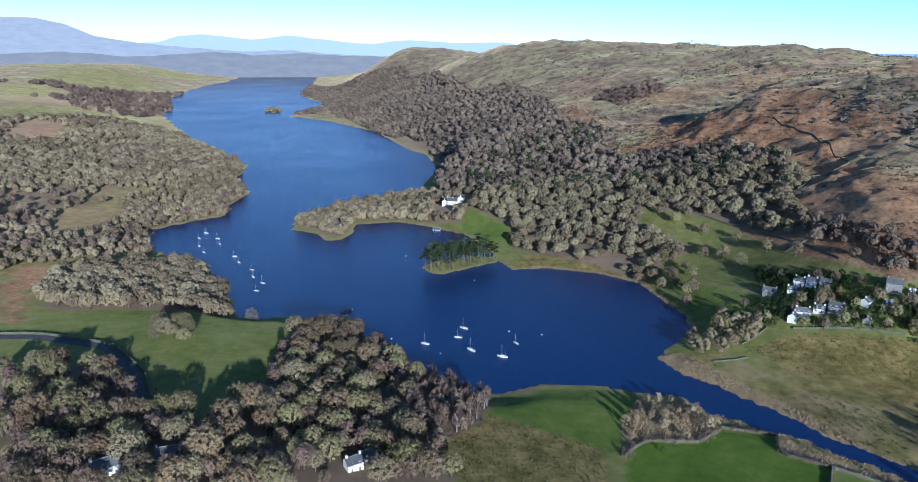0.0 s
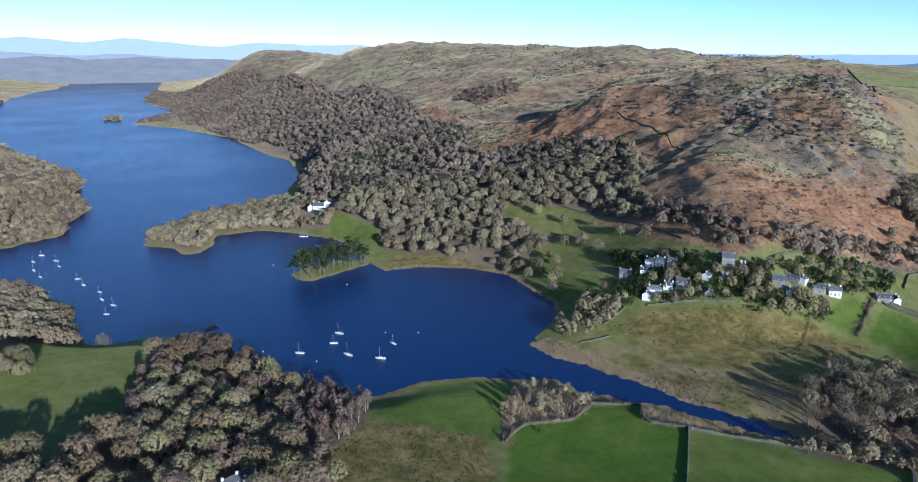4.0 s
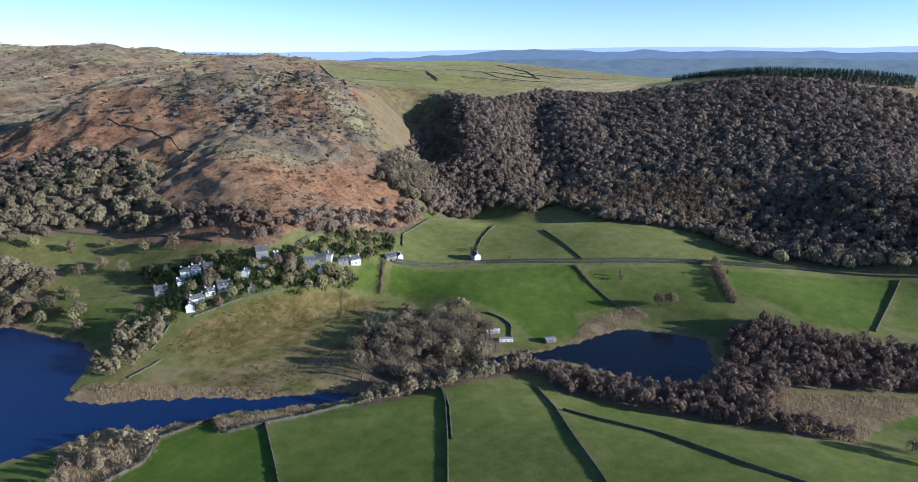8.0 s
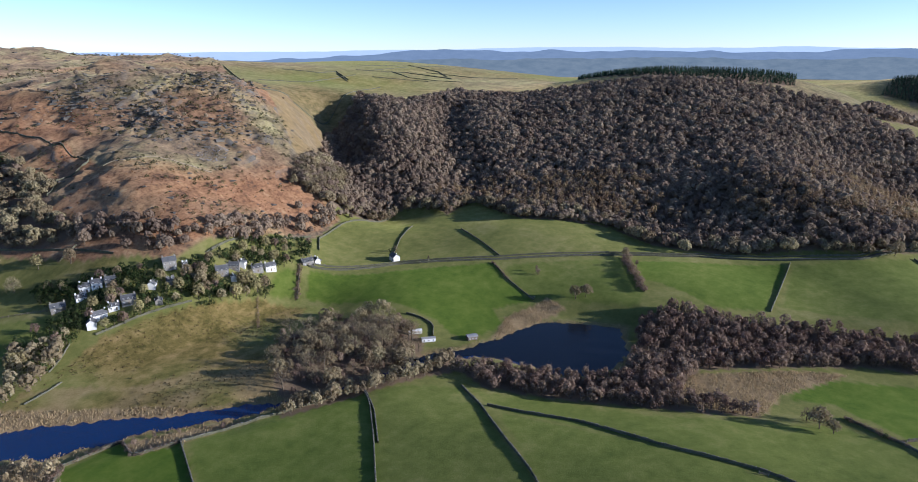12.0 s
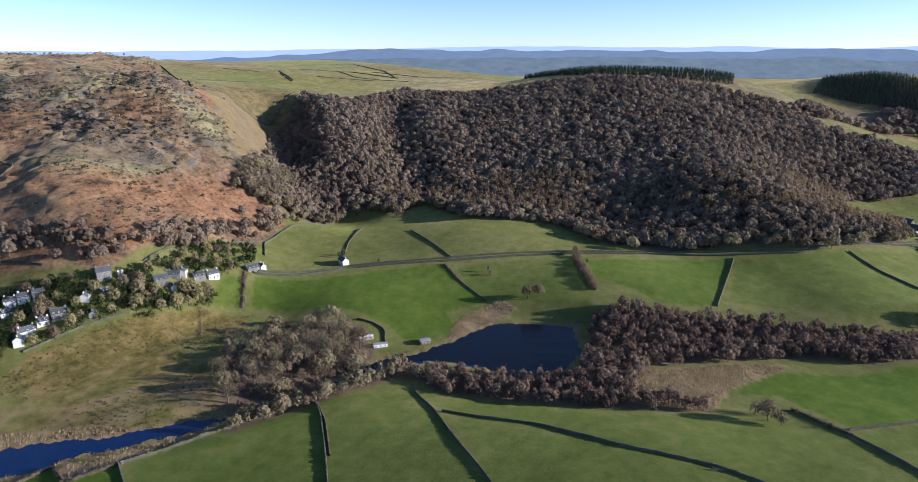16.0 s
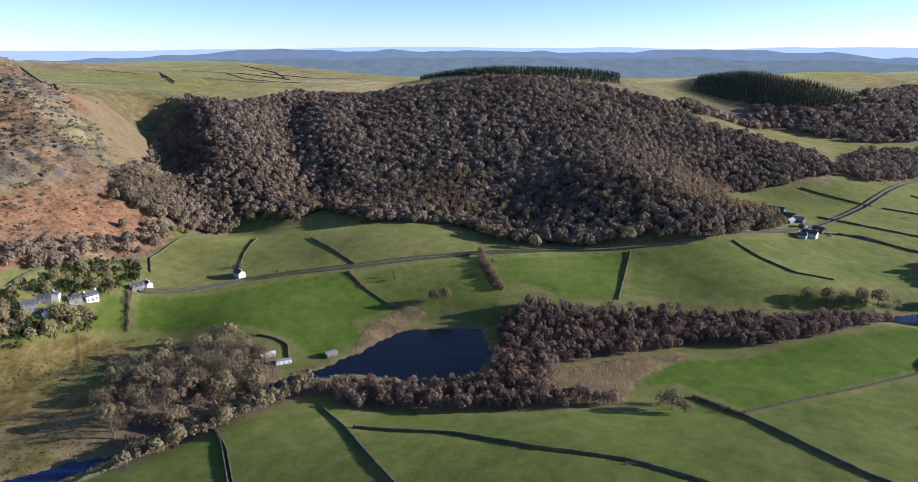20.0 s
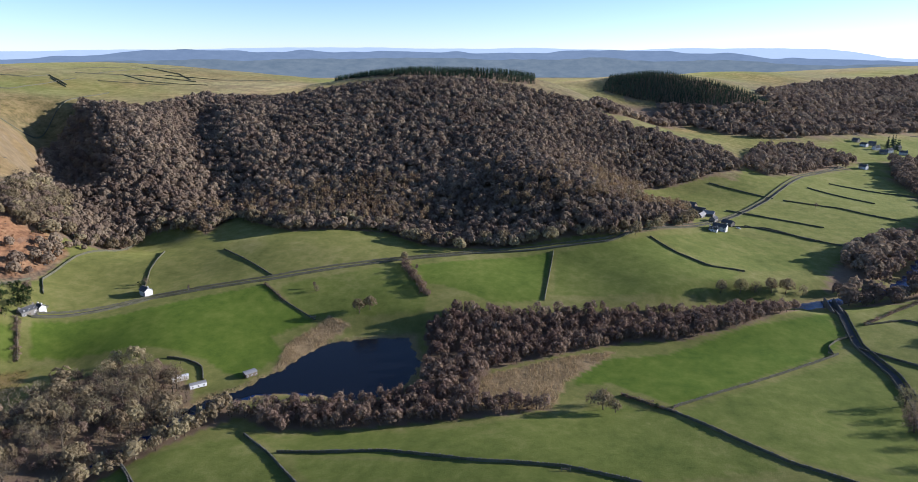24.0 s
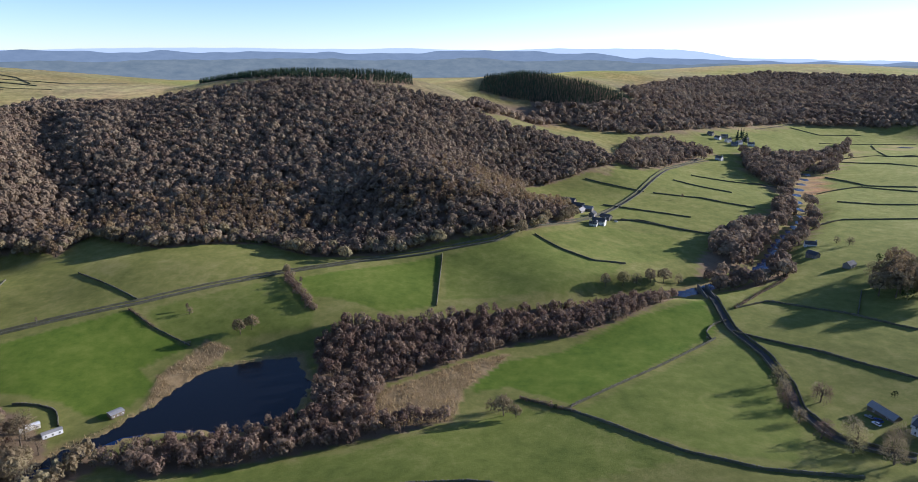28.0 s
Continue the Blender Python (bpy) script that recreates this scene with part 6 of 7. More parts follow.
# ---------------------------------------------------------------- houses
def window(parent, x, y, z, w, h, way):
    """A sash window set in a wall whose outer side looks along way (+1 or -1 in y)."""
    fr = bmesh.new()
    box(fr, x - w / 2, x + w / 2, y - 0.05, y + 0.05, z, z + 0.1)
    box(fr, x - w / 2, x + w / 2, y - 0.05, y + 0.05, z + h - 0.1, z + h)
    box(fr, x - w / 2, x - w / 2 + 0.1, y - 0.05, y + 0.05, z + 0.1, z + h - 0.1)
    box(fr, x + w / 2 - 0.1, x + w / 2, y - 0.05, y + 0.05, z + 0.1, z + h - 0.1)
    box(fr, x - w / 2 + 0.1, x + w / 2 - 0.1, y - 0.03, y + 0.03, z + h / 2 - 0.04, z + h / 2 + 0.04)
    win = part("window", fr, MAT["frame"], parent)
    part("pane", boxed(x - w / 2 + 0.1, x + w / 2 - 0.1, y - 0.015, y + 0.015, z + 0.1, z + h - 0.1), MAT["glass"], win)
    part("sill", boxed(x - w / 2 - 0.1, x + w / 2 + 0.1, min(y, y + way * 0.16), max(y, y + way * 0.16), z - 0.1, z), MAT["stone"], win)
    return win


def house(x, y, turn, length, width, eaves, wall, label, category="house", chimneys=2, roof="slate", rows=2, bays=3, group="houses of the village", rise=0.75, name="house", porch=False):
    """A gabled house with its ridge along its length."""
    z = min(ground_at(x + a * math.cos(radians(turn)), y + a * math.sin(radians(turn))) for a in (-length / 2, 0, length / 2))
    ob = thing(name, pose(x, y, z, 0, 0, turn), label, category, group)
    L2, W2, top = length / 2, width / 2, eaves + width / 2 * rise
    bm = bmesh.new()
    ends = []
    for sx0 in (-L2, L2):
        ends.append([bm.verts.new(p) for p in ((sx0, -W2, -1.5), (sx0, W2, -1.5), (sx0, W2, eaves), (sx0, 0, top), (sx0, -W2, eaves))])
    bm.faces.new(ends[0])
    bm.faces.new(ends[1][::-1])
    for a in range(5):
        b2 = (a + 1) % 5
        bm.faces.new((ends[0][a], ends[1][a], ends[1][b2], ends[0][b2]))
    part("wall", bm, MAT[wall], ob)
    for s in (-1, 1):
        bm = bmesh.new()
        e0, e1 = 0.35, 0.4
        pts = []
        for lift in (0.03, 0.22):
            for xx in (-L2 - e0, L2 + e0):
                pts += [bm.verts.new((xx, s * (W2 + e1), eaves - e1 * rise + lift)), bm.verts.new((xx, s * 0.01, top + lift))]
        for q in ((0, 1, 3, 2), (4, 5, 7, 6), (0, 1, 5, 4), (2, 3, 7, 6), (0, 2, 6, 4), (1, 3, 7, 5)):
            bm.faces.new([pts[k] for k in q])
        part("roof_slope", bm, MAT[roof], ob)
    part("ridge_tiles", boxed(-L2 - 0.35, L2 + 0.35, -0.16, 0.16, top + 0.14, top + 0.32), MAT["stone"], ob)
    for k in range(chimneys):
        cx = (-L2 + 0.5) if k == 0 else ((L2 - 0.5) if k == 1 else 0)
        bm = boxed(cx - 0.45, cx + 0.45, -0.35, 0.35, top - 0.6, top + 1.15)
        box(bm, cx - 0.52, cx + 0.52, -0.42, 0.42, top + 1.15, top + 1.3)
        ch = part("chimney", bm, MAT[wall], ob)
        for d in (-0.2, 0.2):
            v, f = tube((cx + d, 0, top + 1.3), (cx + d, 0, top + 1.7), 0.13, 0.11, 7)
            part_mesh("chimney_pot", mesh_from("chimney_pot", v, f, MAT["timber"]), ch, "clay chimney pot")
    for s in (-1, 1):
        for r in range(rows):
            for c in range(bays):
                wx = -L2 + length * (c + 0.5) / bays
                if r == 0 and c == bays // 2 and s < 0:
                    d = part("door", boxed(wx - 0.5, wx + 0.5, s * W2 - 0.06, s * W2 + 0.06, 0, 2.05), MAT["timber"], ob)
                    part("handle", boxed(wx + 0.3, wx + 0.36, s * (W2 + 0.1) - 0.04, s * (W2 + 0.1) + 0.04, 0.95, 1.1), MAT["mast"], d)
                else:
                    window(ob, wx, s * (W2 + 0.01), 0.9 + 2.6 * r, 1.0, 1.25, s)
    if porch:
        bm = boxed(-1.3, 1.3, -W2 - 1.8, -W2, -1, 2.4)
        part("porch", bm, MAT[wall], ob)
        part("porch_roof", boxed(-1.5, 1.5, -W2 - 2.0, -W2 + 0.02, 2.4, 2.6), MAT[roof], ob)
    return ob


for x, y, turn, ln, wd, ev, wall, bays, lab in (
        (200, 434, -24, 12, 7.5, 4.4, "stone", 2, "long stone barn with a pale slate roof"),
        (213, 429, -20, 9, 5.5, 3.4, "render", 2, "low white outhouse below the upper terrace"),
        (219, 433, -44, 9, 6.5, 5.2, "render", 2, "whitewashed end cottage of the upper terrace"),
        (225, 428, -44, 9, 6.5, 5.0, "render", 2, "white middle cottage of the upper terrace"),
        (231, 422, -44, 9, 6.5, 5.0, "stone", 3, "stone cottage in the upper terrace"),
        (203, 402, 55, 9, 7, 5.6, "render", 2, "bright white gabled house at the village edge"),
        (210, 405, -12, 12, 6.5, 4.8, "render", 3, "white farmhouse wing with a slate roof"),
        (220, 404, -30, 9, 6.0, 3.6, "render", 2, "low white outbuilding behind the farmhouse"),
        (229, 401, -30, 12, 8, 4.4, "stone", 3, "stone barn with a broad grey roof"),
        (242, 388, 60, 7, 6, 4.0, "stone", 2, "small stone barn with its gable to the meadow"),
        (247, 400, 40, 9, 6.5, 4.8, "render", 2, "white cottage half hidden by trees"),
        (257, 394, -30, 7, 5, 3.4, "stone", 2, "low stone shed under the trees"),
        (264, 403, -30, 12, 8, 6.6, "stone", 3, "tall grey stone house above the village"),
        (272, 397, -30, 5, 5, 3.0, "render", 2, "white garden room beside the tall stone house"),
        (291, 382, -32, 12, 8.5, 5.0, "stone", 3, "stone house with a wide grey roof"),
        (302, 381, -50, 10, 7, 5.0, "stone", 3, "stone house with blue-grey slates"),
        (309, 380, 30, 8, 6, 5.0, "render", 2, "white-gabled house with blue-grey slates"),
        (295, 375, 60, 6, 5, 4.2, "render", 2, "small white cottage among bare trees"),
        (316, 373, -26, 11, 7, 4.6, "stone", 3, "stone house joined to the long white house"),
        (326, 370, -20, 11, 7, 5.0, "render", 3, "long white house at the lane end"),
        (360, 364, -14, 14, 7, 4.2, "stone", 3, "stone farm building by the first field"),
        (369, 362, 70, 7, 6, 4.6, "render", 2, "white gabled end of the farm building")):
    house(x, y, turn, ln * 0.74, wd * 0.78, ev * 0.85, wall, lab, bays=bays)
house(422, 321, 62, 8, 6, 4.2, "render", "lone white cottage with a gable to the lane", bays=2, chimneys=1, group="")
house(426, 325, -28, 4.5, 3.6, 2.4, "render", "low white lean-to beside the cottage", bays=1, chimneys=0, rows=1, group="")
# the farm at the foot of the wood
for x, y, turn, ln, wd, ev, wall, roof, cat, lab in (
        (764, -122, 60, 18, 11, 5.5, "timber", "slate", "barn", "large dark timber barn with a black roof"),
        (752, -133, 60, 12, 7, 4.0, "stone", "slate", "barn", "stone farm building with a slate roof"),
        (738, -140, 60, 12, 7, 3.6, "stone", "tin", "barn", "stone shed with a pale sheet roof"),
        (727, -130, -30, 14, 6, 3.4, "stone", "tin", "barn", "long low stone shippon with a pale roof"),
        (712, -140, -30, 10, 6, 3.4, "stone", "slate", "barn", "stone outhouse in the farmyard"),
        (700, -152, 40, 12, 6, 3.8, "stone", "slate", "barn", "stone barn beside the lane"),
        (676, -139, 60, 13, 7, 5.0, "render", "slate", "house", "white farmhouse with a slate roof"),
        (668, -131, 60, 8, 5, 3.2, "render", "slate", "house", "white back kitchen of the farmhouse")):
    house(x, y, turn, ln, wd, ev, wall, lab, cat, chimneys=2 if cat == "house" else 0, roof=roof, rows=2 if cat == "house" else 1, bays=3, group="buildings of the farm")
# white house by the lake, islet house, houses below the camera
house(-40, 706, -5, 13, 8, 5.5, "render", "large white lakeside mansion with tall windows", bays=6, chimneys=3, group="", porch=True)
house(-49, 710, 85, 9, 6.5, 5.0, "render", "white cross wing of the lakeside mansion", bays=3, chimneys=1, group="")
house(-31, 705, 85, 9, 6.5, 5.4, "render", "white bow-ended wing of the lakeside mansion", bays=3, chimneys=1, group="")
house(-160, 651, -8, 8, 5, 3.0, "render", "small white summer house among lakeside trees", bays=3, chimneys=0, rows=1, group="")
house(-54, 651, -5, 8, 4, 2.2, "render", "white boathouse at the edge of the bay", bays=2, chimneys=0, rows=1, group="")
house(-147, 207, 40, 10, 6.5, 4.6, "render", "slate-roofed house under the oaks", bays=3, group="houses in the wood")
house(-134, 202, -50, 8, 5.5, 4.2, "render", "white gabled wing of the house under the oaks", bays=2, chimneys=1, group="houses in the wood")
house(-128, 221, 20, 11, 7, 4.4, "stone", "slate-roofed house deep in the wood", bays=3, group="houses in the wood")
house(-54, 228, 35, 7, 5.5, 4.2, "render", "white house half hidden by bare trees", bays=2, group="houses in the wood")
house(-49, 237, 35, 7, 5, 3.0, "stone", "low stone garage beside the white house", bays=1, chimneys=0, rows=1, group="houses in the wood")
house(284, -199, 20, 12, 7, 5.0, "render", "white house with a slate roof by the lane", bays=3, group="houses by the lane")
house(294, -203, -60, 8, 6, 4.4, "render", "white gabled wing by the lane", bays=2, chimneys=1, group="houses by the lane")
house(307, -194, 13, 15, 5, 2.8, "timber", "dark timber shed with a pale roof", "shed", chimneys=0, roof="tin", rows=1, bays=2, group="houses by the lane")
for k, (x, y) in enumerate(((1235, -492), (1252, -512), (1218, -505), (1265, -490), (1200, -540), (1240, -548), (1075, -430), (1190, -505), (1205, -520))):
    house(x, y, 35 + 40 * (k % 3), 11, 7, 4.8, ("render", "stone")[k % 2], ("white house in the distant hamlet", "stone house in the distant hamlet")[k % 2], bays=3, chimneys=1, group="houses of the far hamlet")
for k, (x, y) in enumerate(RIVER_BARNS):
    house(x, y, 20 + 50 * k, 10, 6, 3.6, ("stone", "render")[k % 2], ("stone barn near the river", "white house near the river")[k % 2], bays=2, chimneys=k % 2, rows=1, group="houses along the river")
fx, fy = np.array([1215, 1228, 1240, 1246, 1255, 1262, 1270, 1236, 1222, 1250, 1278]), np.array([-528, -535, -532, -542, -538, -548, -552, -545, -540, -555, -560])
FIR_MESHES = [single_kind(t, MAT["fir"], MAT["bark"]) for t in FIRS]
for k in range(len(fx)):
    plant_tree("conifer_tree", FIR_MESHES[k % 3], fx[k], fy[k], 1.0 + 0.1 * (k % 3), 40 * k, "tall dark conifer among the hamlet houses", "tree", "conifers of the hamlet")

# ---------------------------------------------------------------- huts, caravans, boathouse by the tarn
def hut(x, y, turn, ln, wd, hgt, wall, roof, label, name, category):
    z = ground_at(x, y)
    ob = thing(name, pose(x, y, z, 0, 0, turn), label, category, "huts by the tarn")
    bm = boxed(-ln / 2, ln / 2, -wd / 2, wd / 2, 0.35, hgt, bevel=0.12)
    part("body", bm, MAT[wall], ob)
    bm = bmesh.new()
    prof = [(-wd / 2 - 0.15, hgt - 0.05), (0, hgt + 0.45), (wd / 2 + 0.15, hgt - 0.05), (wd / 2 + 0.15, hgt + 0.06), (0, hgt + 0.57), (-wd / 2 - 0.15, hgt + 0.06)]
    a, b2 = [[bm.verts.new((xx, p, q)) for p, q in prof] for xx in (-ln / 2 - 0.2, ln / 2 + 0.2)]
    bm.faces.new(a)
    bm.faces.new(b2[::-1])
    for k in range(6):
        bm.faces.new((a[k], b2[k], b2[(k + 1) % 6], a[(k + 1) % 6]))
    part("roof", bm, MAT[roof], ob)
    for k in range(3):
        wx = -ln / 2 + ln * (k + 0.5) / 3
        window(ob, wx, -wd / 2 - 0.01, 1.1, 1.0, 0.9, -1)
    part("door", boxed(ln / 2 - 0.03, ln / 2 + 0.05, -0.45, 0.45, 0.4, 2.2), MAT["frame"], ob)
    for sx0 in (-ln / 3, ln / 3):
        for sy0 in (-wd / 2 + 0.3, wd / 2 - 0.3):
            part("pier", boxed(sx0 - 0.2, sx0 + 0.2, sy0 - 0.2, sy0 + 0.2, -0.6, 0.36), MAT["stone"], ob)
    return ob


hut(318, 229, -48, 9, 3.2, 2.7, "deck", "hull", "cream static caravan under bare trees", "caravan", "caravan")
hut(316, 217, -48, 9, 3.2, 2.7, "hull", "tin", "white static caravan behind a curved wall", "caravan", "caravan")
hut(335, 195, -40, 7, 5, 2.6, "timber", "tin", "timber boathouse with a pale roof at the tarn", "boathouse", "boathouse")

# ---------------------------------------------------------------- boats and moorings
def sailing_boat():
    ob = thing("sailing_boat", pose(0, 0, -50), "white sailing boat at its mooring with a bare mast", "boat", "boats moored on the lake")
    stations = ((-3.5, 0.75, 0.62, -0.05), (-2.2, 1.1, 0.6, -0.3), (-0.4, 1.22, 0.62, -0.42), (1.3, 1.0, 0.72, -0.38), (2.7, 0.5, 0.86, -0.2), (3.6, 0.03, 1.0, 0.35))
    bm, rings = bmesh.new(), []
    for x, w, top, low in stations:
        rings.append([bm.verts.new(p) for p in ((x, -w, top), (x, -w * 0.92, 0.12), (x, -w * 0.45, low), (x, w * 0.45, low), (x, w * 0.92, 0.12), (x, w, top))])
    for a, b2 in zip(rings, rings[1:]):
        for k in range(5):
            bm.faces.new((a[k], a[k + 1], b2[k + 1], b2[k]))
    bm.faces.new(rings[0])
    bm.faces.new(rings[-1][::-1])
    part("hull", bm, MAT["hull"], ob)
    bm = bmesh.new()
    rows = [[bm.verts.new((x, s * w * 0.97, top - 0.04)) for s in (-1, 1)] for x, w, top, low in stations]
    for a, b2 in zip(rows, rows[1:]):
        bm.faces.new((a[0], a[1], b2[1], b2[0]))
    part("deck", bm, MAT["deck"], ob)
    bm = bmesh.new()
    a = [bm.verts.new(p) for p in ((-0.9, -0.75, 0.6), (-0.9, 0.75, 0.6), (-0.8, 0.6, 1.12), (-0.8, -0.6, 1.12))]
    b2 = [bm.verts.new(p) for p in ((2.0, -0.45, 0.75), (2.0, 0.45, 0.75), (1.5, 0.35, 1.1), (1.5, -0.35, 1.1))]
    bm.faces.new(a)
    bm.faces.new(b2[::-1])
    for k in range(4):
        bm.faces.new((a[k], b2[k], b2[(k + 1) % 4], a[(k + 1) % 4]))
    cabin = part("cabin", bm, MAT["hull"], ob)
    for s in (-1, 1):
        part("cabin_window", boxed(-0.4, 1.1, s * 0.665 - 0.02, s * 0.665 + 0.02, 0.84, 0.98), MAT["glass"], cabin)
    v, f = tube((0.7, 0, 0.7), (0.6, 0, 9.2), 0.085, 0.06, 8)
    mast = part_mesh("mast", mesh_from("mast", v, f, MAT["mast"]), ob)
    v, f = gather([tube((0.62, 0, 6.5), (0.62, -0.7, 6.5), 0.025, 0.02, 4), tube((0.62, 0, 6.5), (0.62, 0.7, 6.5), 0.025, 0.02, 4)])
    part_mesh("spreaders", mesh_from("spreaders", v, f, MAT["mast"]), mast)
    v, f = tube((0.6, 0, 1.75), (-2.7, 0, 1.7), 0.06, 0.05, 6)
    part_mesh("boom", mesh_from("boom", v, f, MAT["mast"]), ob)
    v, f = tube((0.5, 0, 1.95), (-2.5, 0, 1.86), 0.2, 0.1, 7)
    part_mesh("sail_cover", mesh_from("sail_cover", v, f, MAT["blue_cover"]), ob, "blue canvas sail cover")
    for q in ((3.5, 0, 1.0), (-3.4, 0, 0.65), (0.4, -1.15, 0.65), (0.4, 1.15, 0.65)):
        v, f = tube((0.6, 0, 9.0), q, 0.018, 0.018, 3)
        part_mesh("stay", mesh_from("stay", v, f, MAT["mast"]), ob)
    part("rudder", boxed(-3.75, -3.48, -0.03, 0.03, -0.5, 0.7), MAT["timber"], ob)
    return ob


boat = sailing_boat()
for k, (x, y) in enumerate(BOATS):
    s = (0.85, 0.9, 0.75, 0.95, 0.95, 0.75)[k % 6] * (0.8 if k > 5 else 1.0)
    if k:
        copy_thing(boat, pose(x, y, 0.02, 0, 0, 152 + 11 * ((k * 7) % 5 - 2))).scale = (s, s, s)
    else:
        boat.matrix_basis = pose(x, y, 0.02, 0, 0, 160) @ Matrix.Diagonal((0.85, 0.85, 0.85, 1))


def buoy(x, y, mat, label):
    ob = thing("mooring_buoy", pose(x, y, 0), label, "buoy", "mooring buoys")
    bm = bmesh.new()
    bmesh.ops.create_uvsphere(bm, u_segments=10, v_segments=6, radius=0.45)
    for v in bm.verts:
        v.co.z = v.co.z * 0.8 + 0.15
    part("float", bm, MAT[mat], ob)
    v, f = gather([tube((-0.1, 0, 0.48), (-0.1, 0, 0.68), 0.03, 0.03, 4), tube((0.1, 0, 0.48), (0.1, 0, 0.68), 0.03, 0.03, 4), tube((-0.1, 0, 0.68), (0.1, 0, 0.68), 0.03, 0.03, 4)])
    part_mesh("ring", mesh_from("ring", v, f, MAT["mast"]), ob)


for x, y, c in ((-28, 366, "hull"), (16, 402, "hull"), (-75, 560, "hull"), (-10, 500, "hull"), (38, 398, "hull"), (-128, 640, "red"), (-62, 385, "hull"), (-40, 615, "hull")):
    buoy(x, y, c, "orange dinghy buoy near the summer house" if c == "red" else "small white mooring buoy on the lake")

# jetty below the wood
(jx0, jy0), (jx1, jy1) = JETTY
turn = math.degrees(math.atan2(jy1 - jy0, jx1 - jx0))
jet = thing("jetty", pose((jx0 + jx1) / 2, (jy0 + jy1) / 2, 0, 0, 0, turn), "dark timber jetty standing in the lake", "jetty")
for k in range(12):
    part("plank", boxed(-6 + k, -6 + k + 0.92, -1.1, 1.1, 0.75, 0.86), MAT["timber"], jet)
for k in range(5):
    for s in (-1.0, 1.0):
        v, f = tube((-5.8 + 2.9 * k, s, -3), (-5.8 + 2.9 * k, s, 1.6), 0.16, 0.15, 7)
        part_mesh("post", mesh_from("post", v, f, MAT["timber"]), jet)
for s in (-0.9, 0.9):
    part("beam", boxed(-6, 6, s - 0.1, s + 0.1, 0.5, 0.75), MAT["timber"], jet)

# ---------------------------------------------------------------- vehicles, bridge, gate, fence
def car(x, y, turn, paint, label):
    ob = thing("car", pose(x, y, ground_at(x, y) + 0.05, 0, 0, turn), label, "car", "parked cars")
    part("body", boxed(-2.1, 2.1, -0.88, 0.88, 0.3, 0.92, bevel=0.14), MAT[paint], ob)
    bm = bmesh.new()
    a = [bm.verts.new((p, s * 0.8, 0.9)) for p, s in ((-1.7, -1), (1.0, -1), (1.0, 1), (-1.7, 1))]
    b2 = [bm.verts.new((p, s * 0.62, 1.46)) for p, s in ((-1.25, -1), (0.35, -1), (0.35, 1), (-1.25, 1))]
    bm.faces.new(b2)
    for k in range(4):
        bm.faces.new((a[k], a[(k + 1) % 4], b2[(k + 1) % 4], b2[k]))
    part("cabin_glass", bm, MAT["glass"], ob)
    part("roof", boxed(-1.27, 0.37, -0.64, 0.64, 1.44, 1.5, bevel=0.02), MAT[paint], ob)
    for px in (-1.3, 1.3):
        for py in (-0.85, 0.85):
            v, f = tube((px, py - 0.1, 0.33), (px, py + 0.1, 0.33), 0.33, 0.33, 12)
            w = part_mesh("wheel", mesh_from("wheel", v, f, MAT["tyre"]), ob)
            v, f = tube((px, py - 0.11, 0.33), (px, py + 0.11, 0.33), 0.18, 0.18, 8)
            part_mesh("rim", mesh_from("rim", v, f, MAT["mast"]), w)


car(299, -185, 25, "hull", "white car parked in the yard by the lane")
car(306, -186, 30, "tin", "silver car parked in the yard by the lane")
car(302, -188, 20, "blue_cover", "dark blue car parked in the yard")
car(690, -160, 40, "hull", "white car parked at the farm")

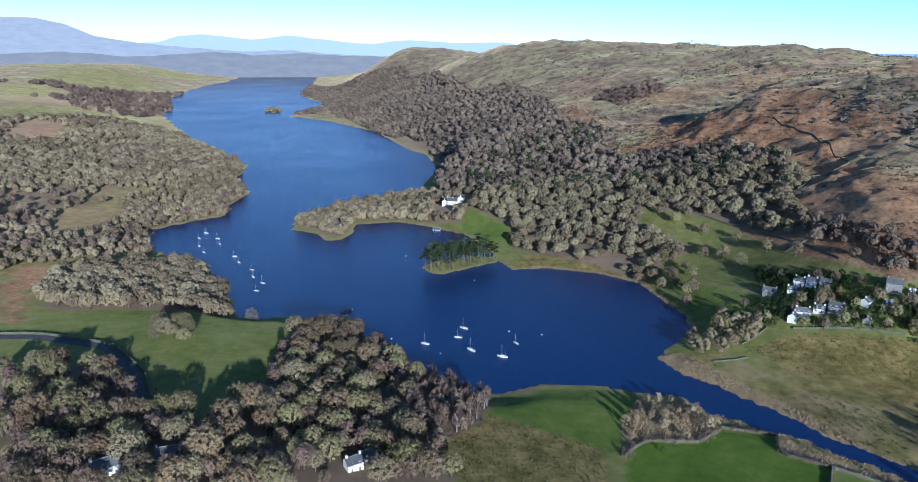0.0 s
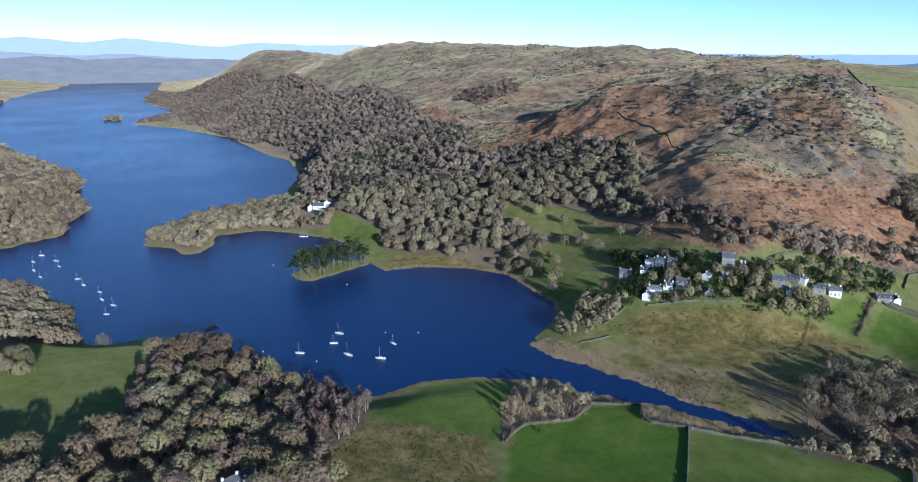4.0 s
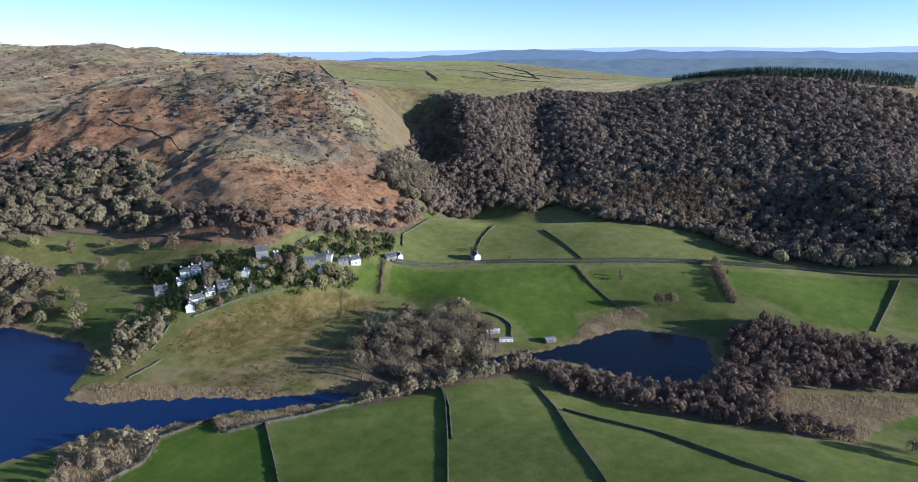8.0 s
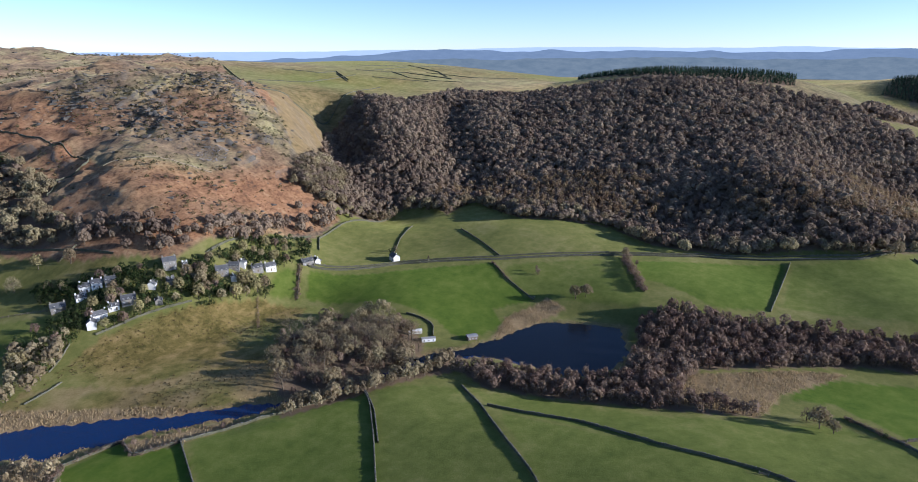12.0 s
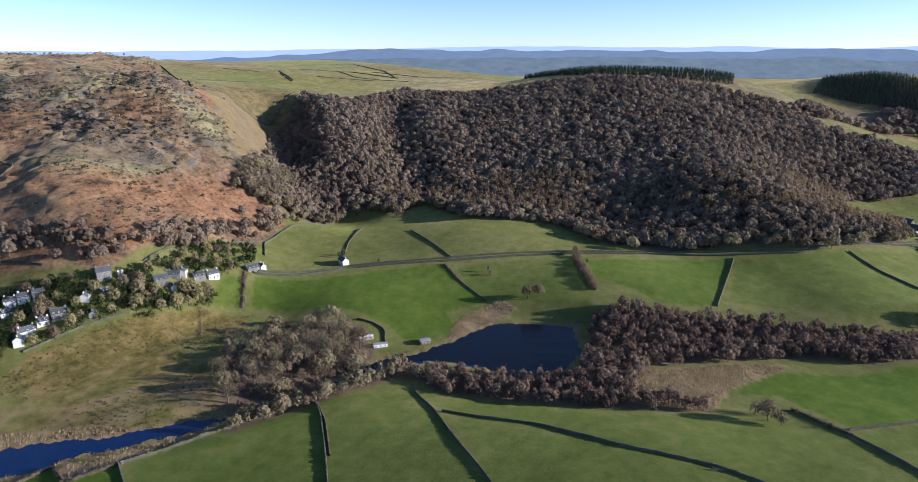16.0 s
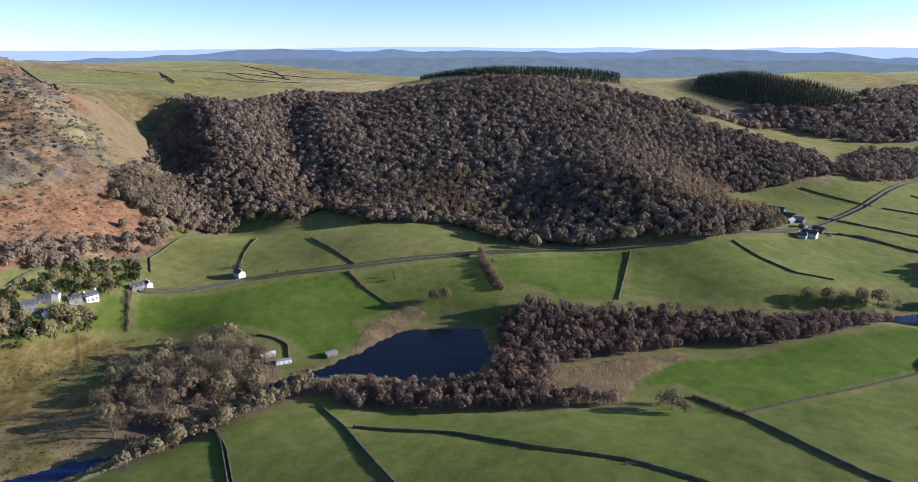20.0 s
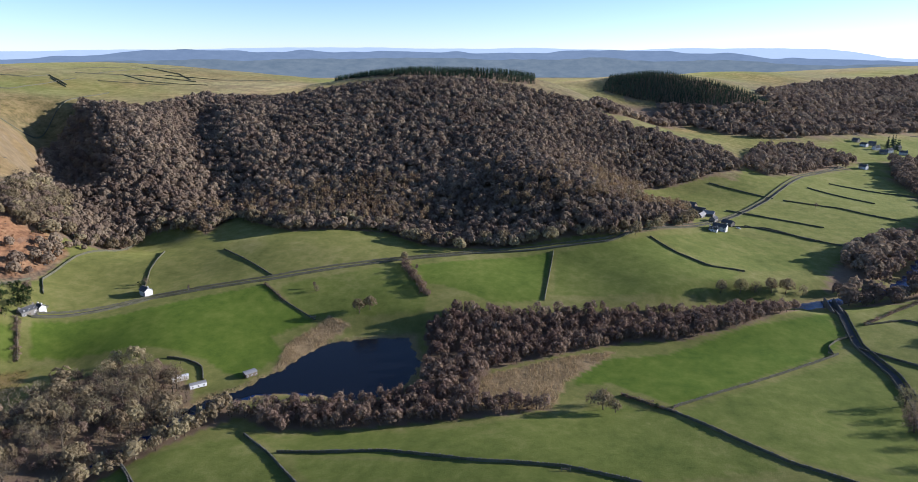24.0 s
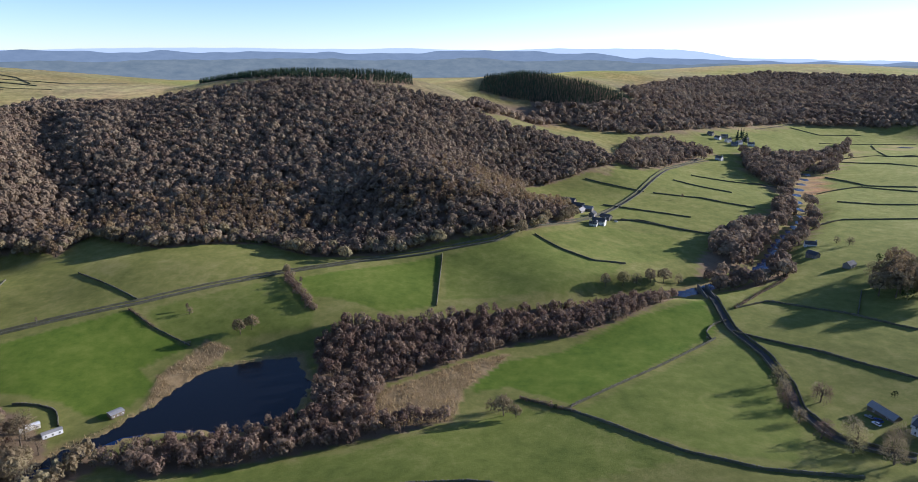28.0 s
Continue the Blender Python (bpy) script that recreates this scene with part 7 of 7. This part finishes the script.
bt = math.degrees(math.atan2(-175 + 183, 449 - 514))
br = thing("stone_bridge", pose(497, -182, 0, 0, 0, bt), "old stone bridge carrying the lane over the river", "bridge")
for s in (-1, 1):
    bm = boxed(-15, 15, s * 3.1 - 0.3, s * 3.1 + 0.3, 3.0, 6.6)
    part("parapet", bm, MAT["drystone"], br)
    bm = bmesh.new()
    prof = [(-15, 5.0), (15, 5.0), (15, -1)] + [(6 * math.cos(a), -1 + 4.2 * math.sin(a)) for a in np.linspace(0, math.pi, 9)] + [(-15, -1)]
    a = [bm.verts.new((p, s * 2.75, q)) for p, q in prof]
    b2 = [bm.verts.new((p, s * 2.45, q)) for p, q in prof]
    bm.faces.new(a)
    bm.faces.new(b2[::-1])
    for k in range(len(prof)):
        j = (k + 1) % len(prof)
        bm.faces.new((a[k], a[j], b2[j], b2[k]))
    part("arch_wall", bm, MAT["drystone"], br)


def gate(x, y, turn):
    ob = thing("field_gate", pose(x, y, ground_at(x, y), 0, 0, turn), "weathered five-bar timber gate in a field wall", "gate", "field gates")
    for k in range(5):
        part("bar", boxed(-1.7, 1.7, -0.03, 0.03, 0.3 + 0.22 * k, 0.4 + 0.22 * k), MAT["timber"], ob)
    for s in (-1.85, 1.85):
        part("gatepost", boxed(s - 0.12, s + 0.12, -0.12, 0.12, -0.4, 1.55, bevel=0.03), MAT["stone"], ob)
    part("brace", boxed(-0.05, 0.05, -0.05, 0.0, 0.3, 1.28), MAT["timber"], ob)


for x, y, a in ((256, 11, 95), (327, -45, 130), (440, -170, 20), (411, 186, 120), (545, -128, 60), (158, 254, 60), (412, -150, 40)):
    gate(x, y, a)

fx, fy, fdx, fdy = along(FENCE, 4.0)
fence = thing("paddock_fence", pose(0, 0, 0), "grey post and rail fence round the lakeside paddock", "fence")
for k in range(len(fx)):
    z = ground_at(fx[k], fy[k])
    part("post", boxed(fx[k] - 0.1, fx[k] + 0.1, fy[k] - 0.1, fy[k] + 0.1, z - 0.4, z + 1.4), MAT["timber"], fence)
    if k:
        z0 = ground_at(fx[k - 1], fy[k - 1])
        for h in (0.55, 0.95, 1.3):
            v, f = tube((fx[k - 1], fy[k - 1], z0 + h), (fx[k], fy[k], z + h), 0.06, 0.06, 4)
            part_mesh("rail", mesh_from("rail", v, f, MAT["timber"]), fence)
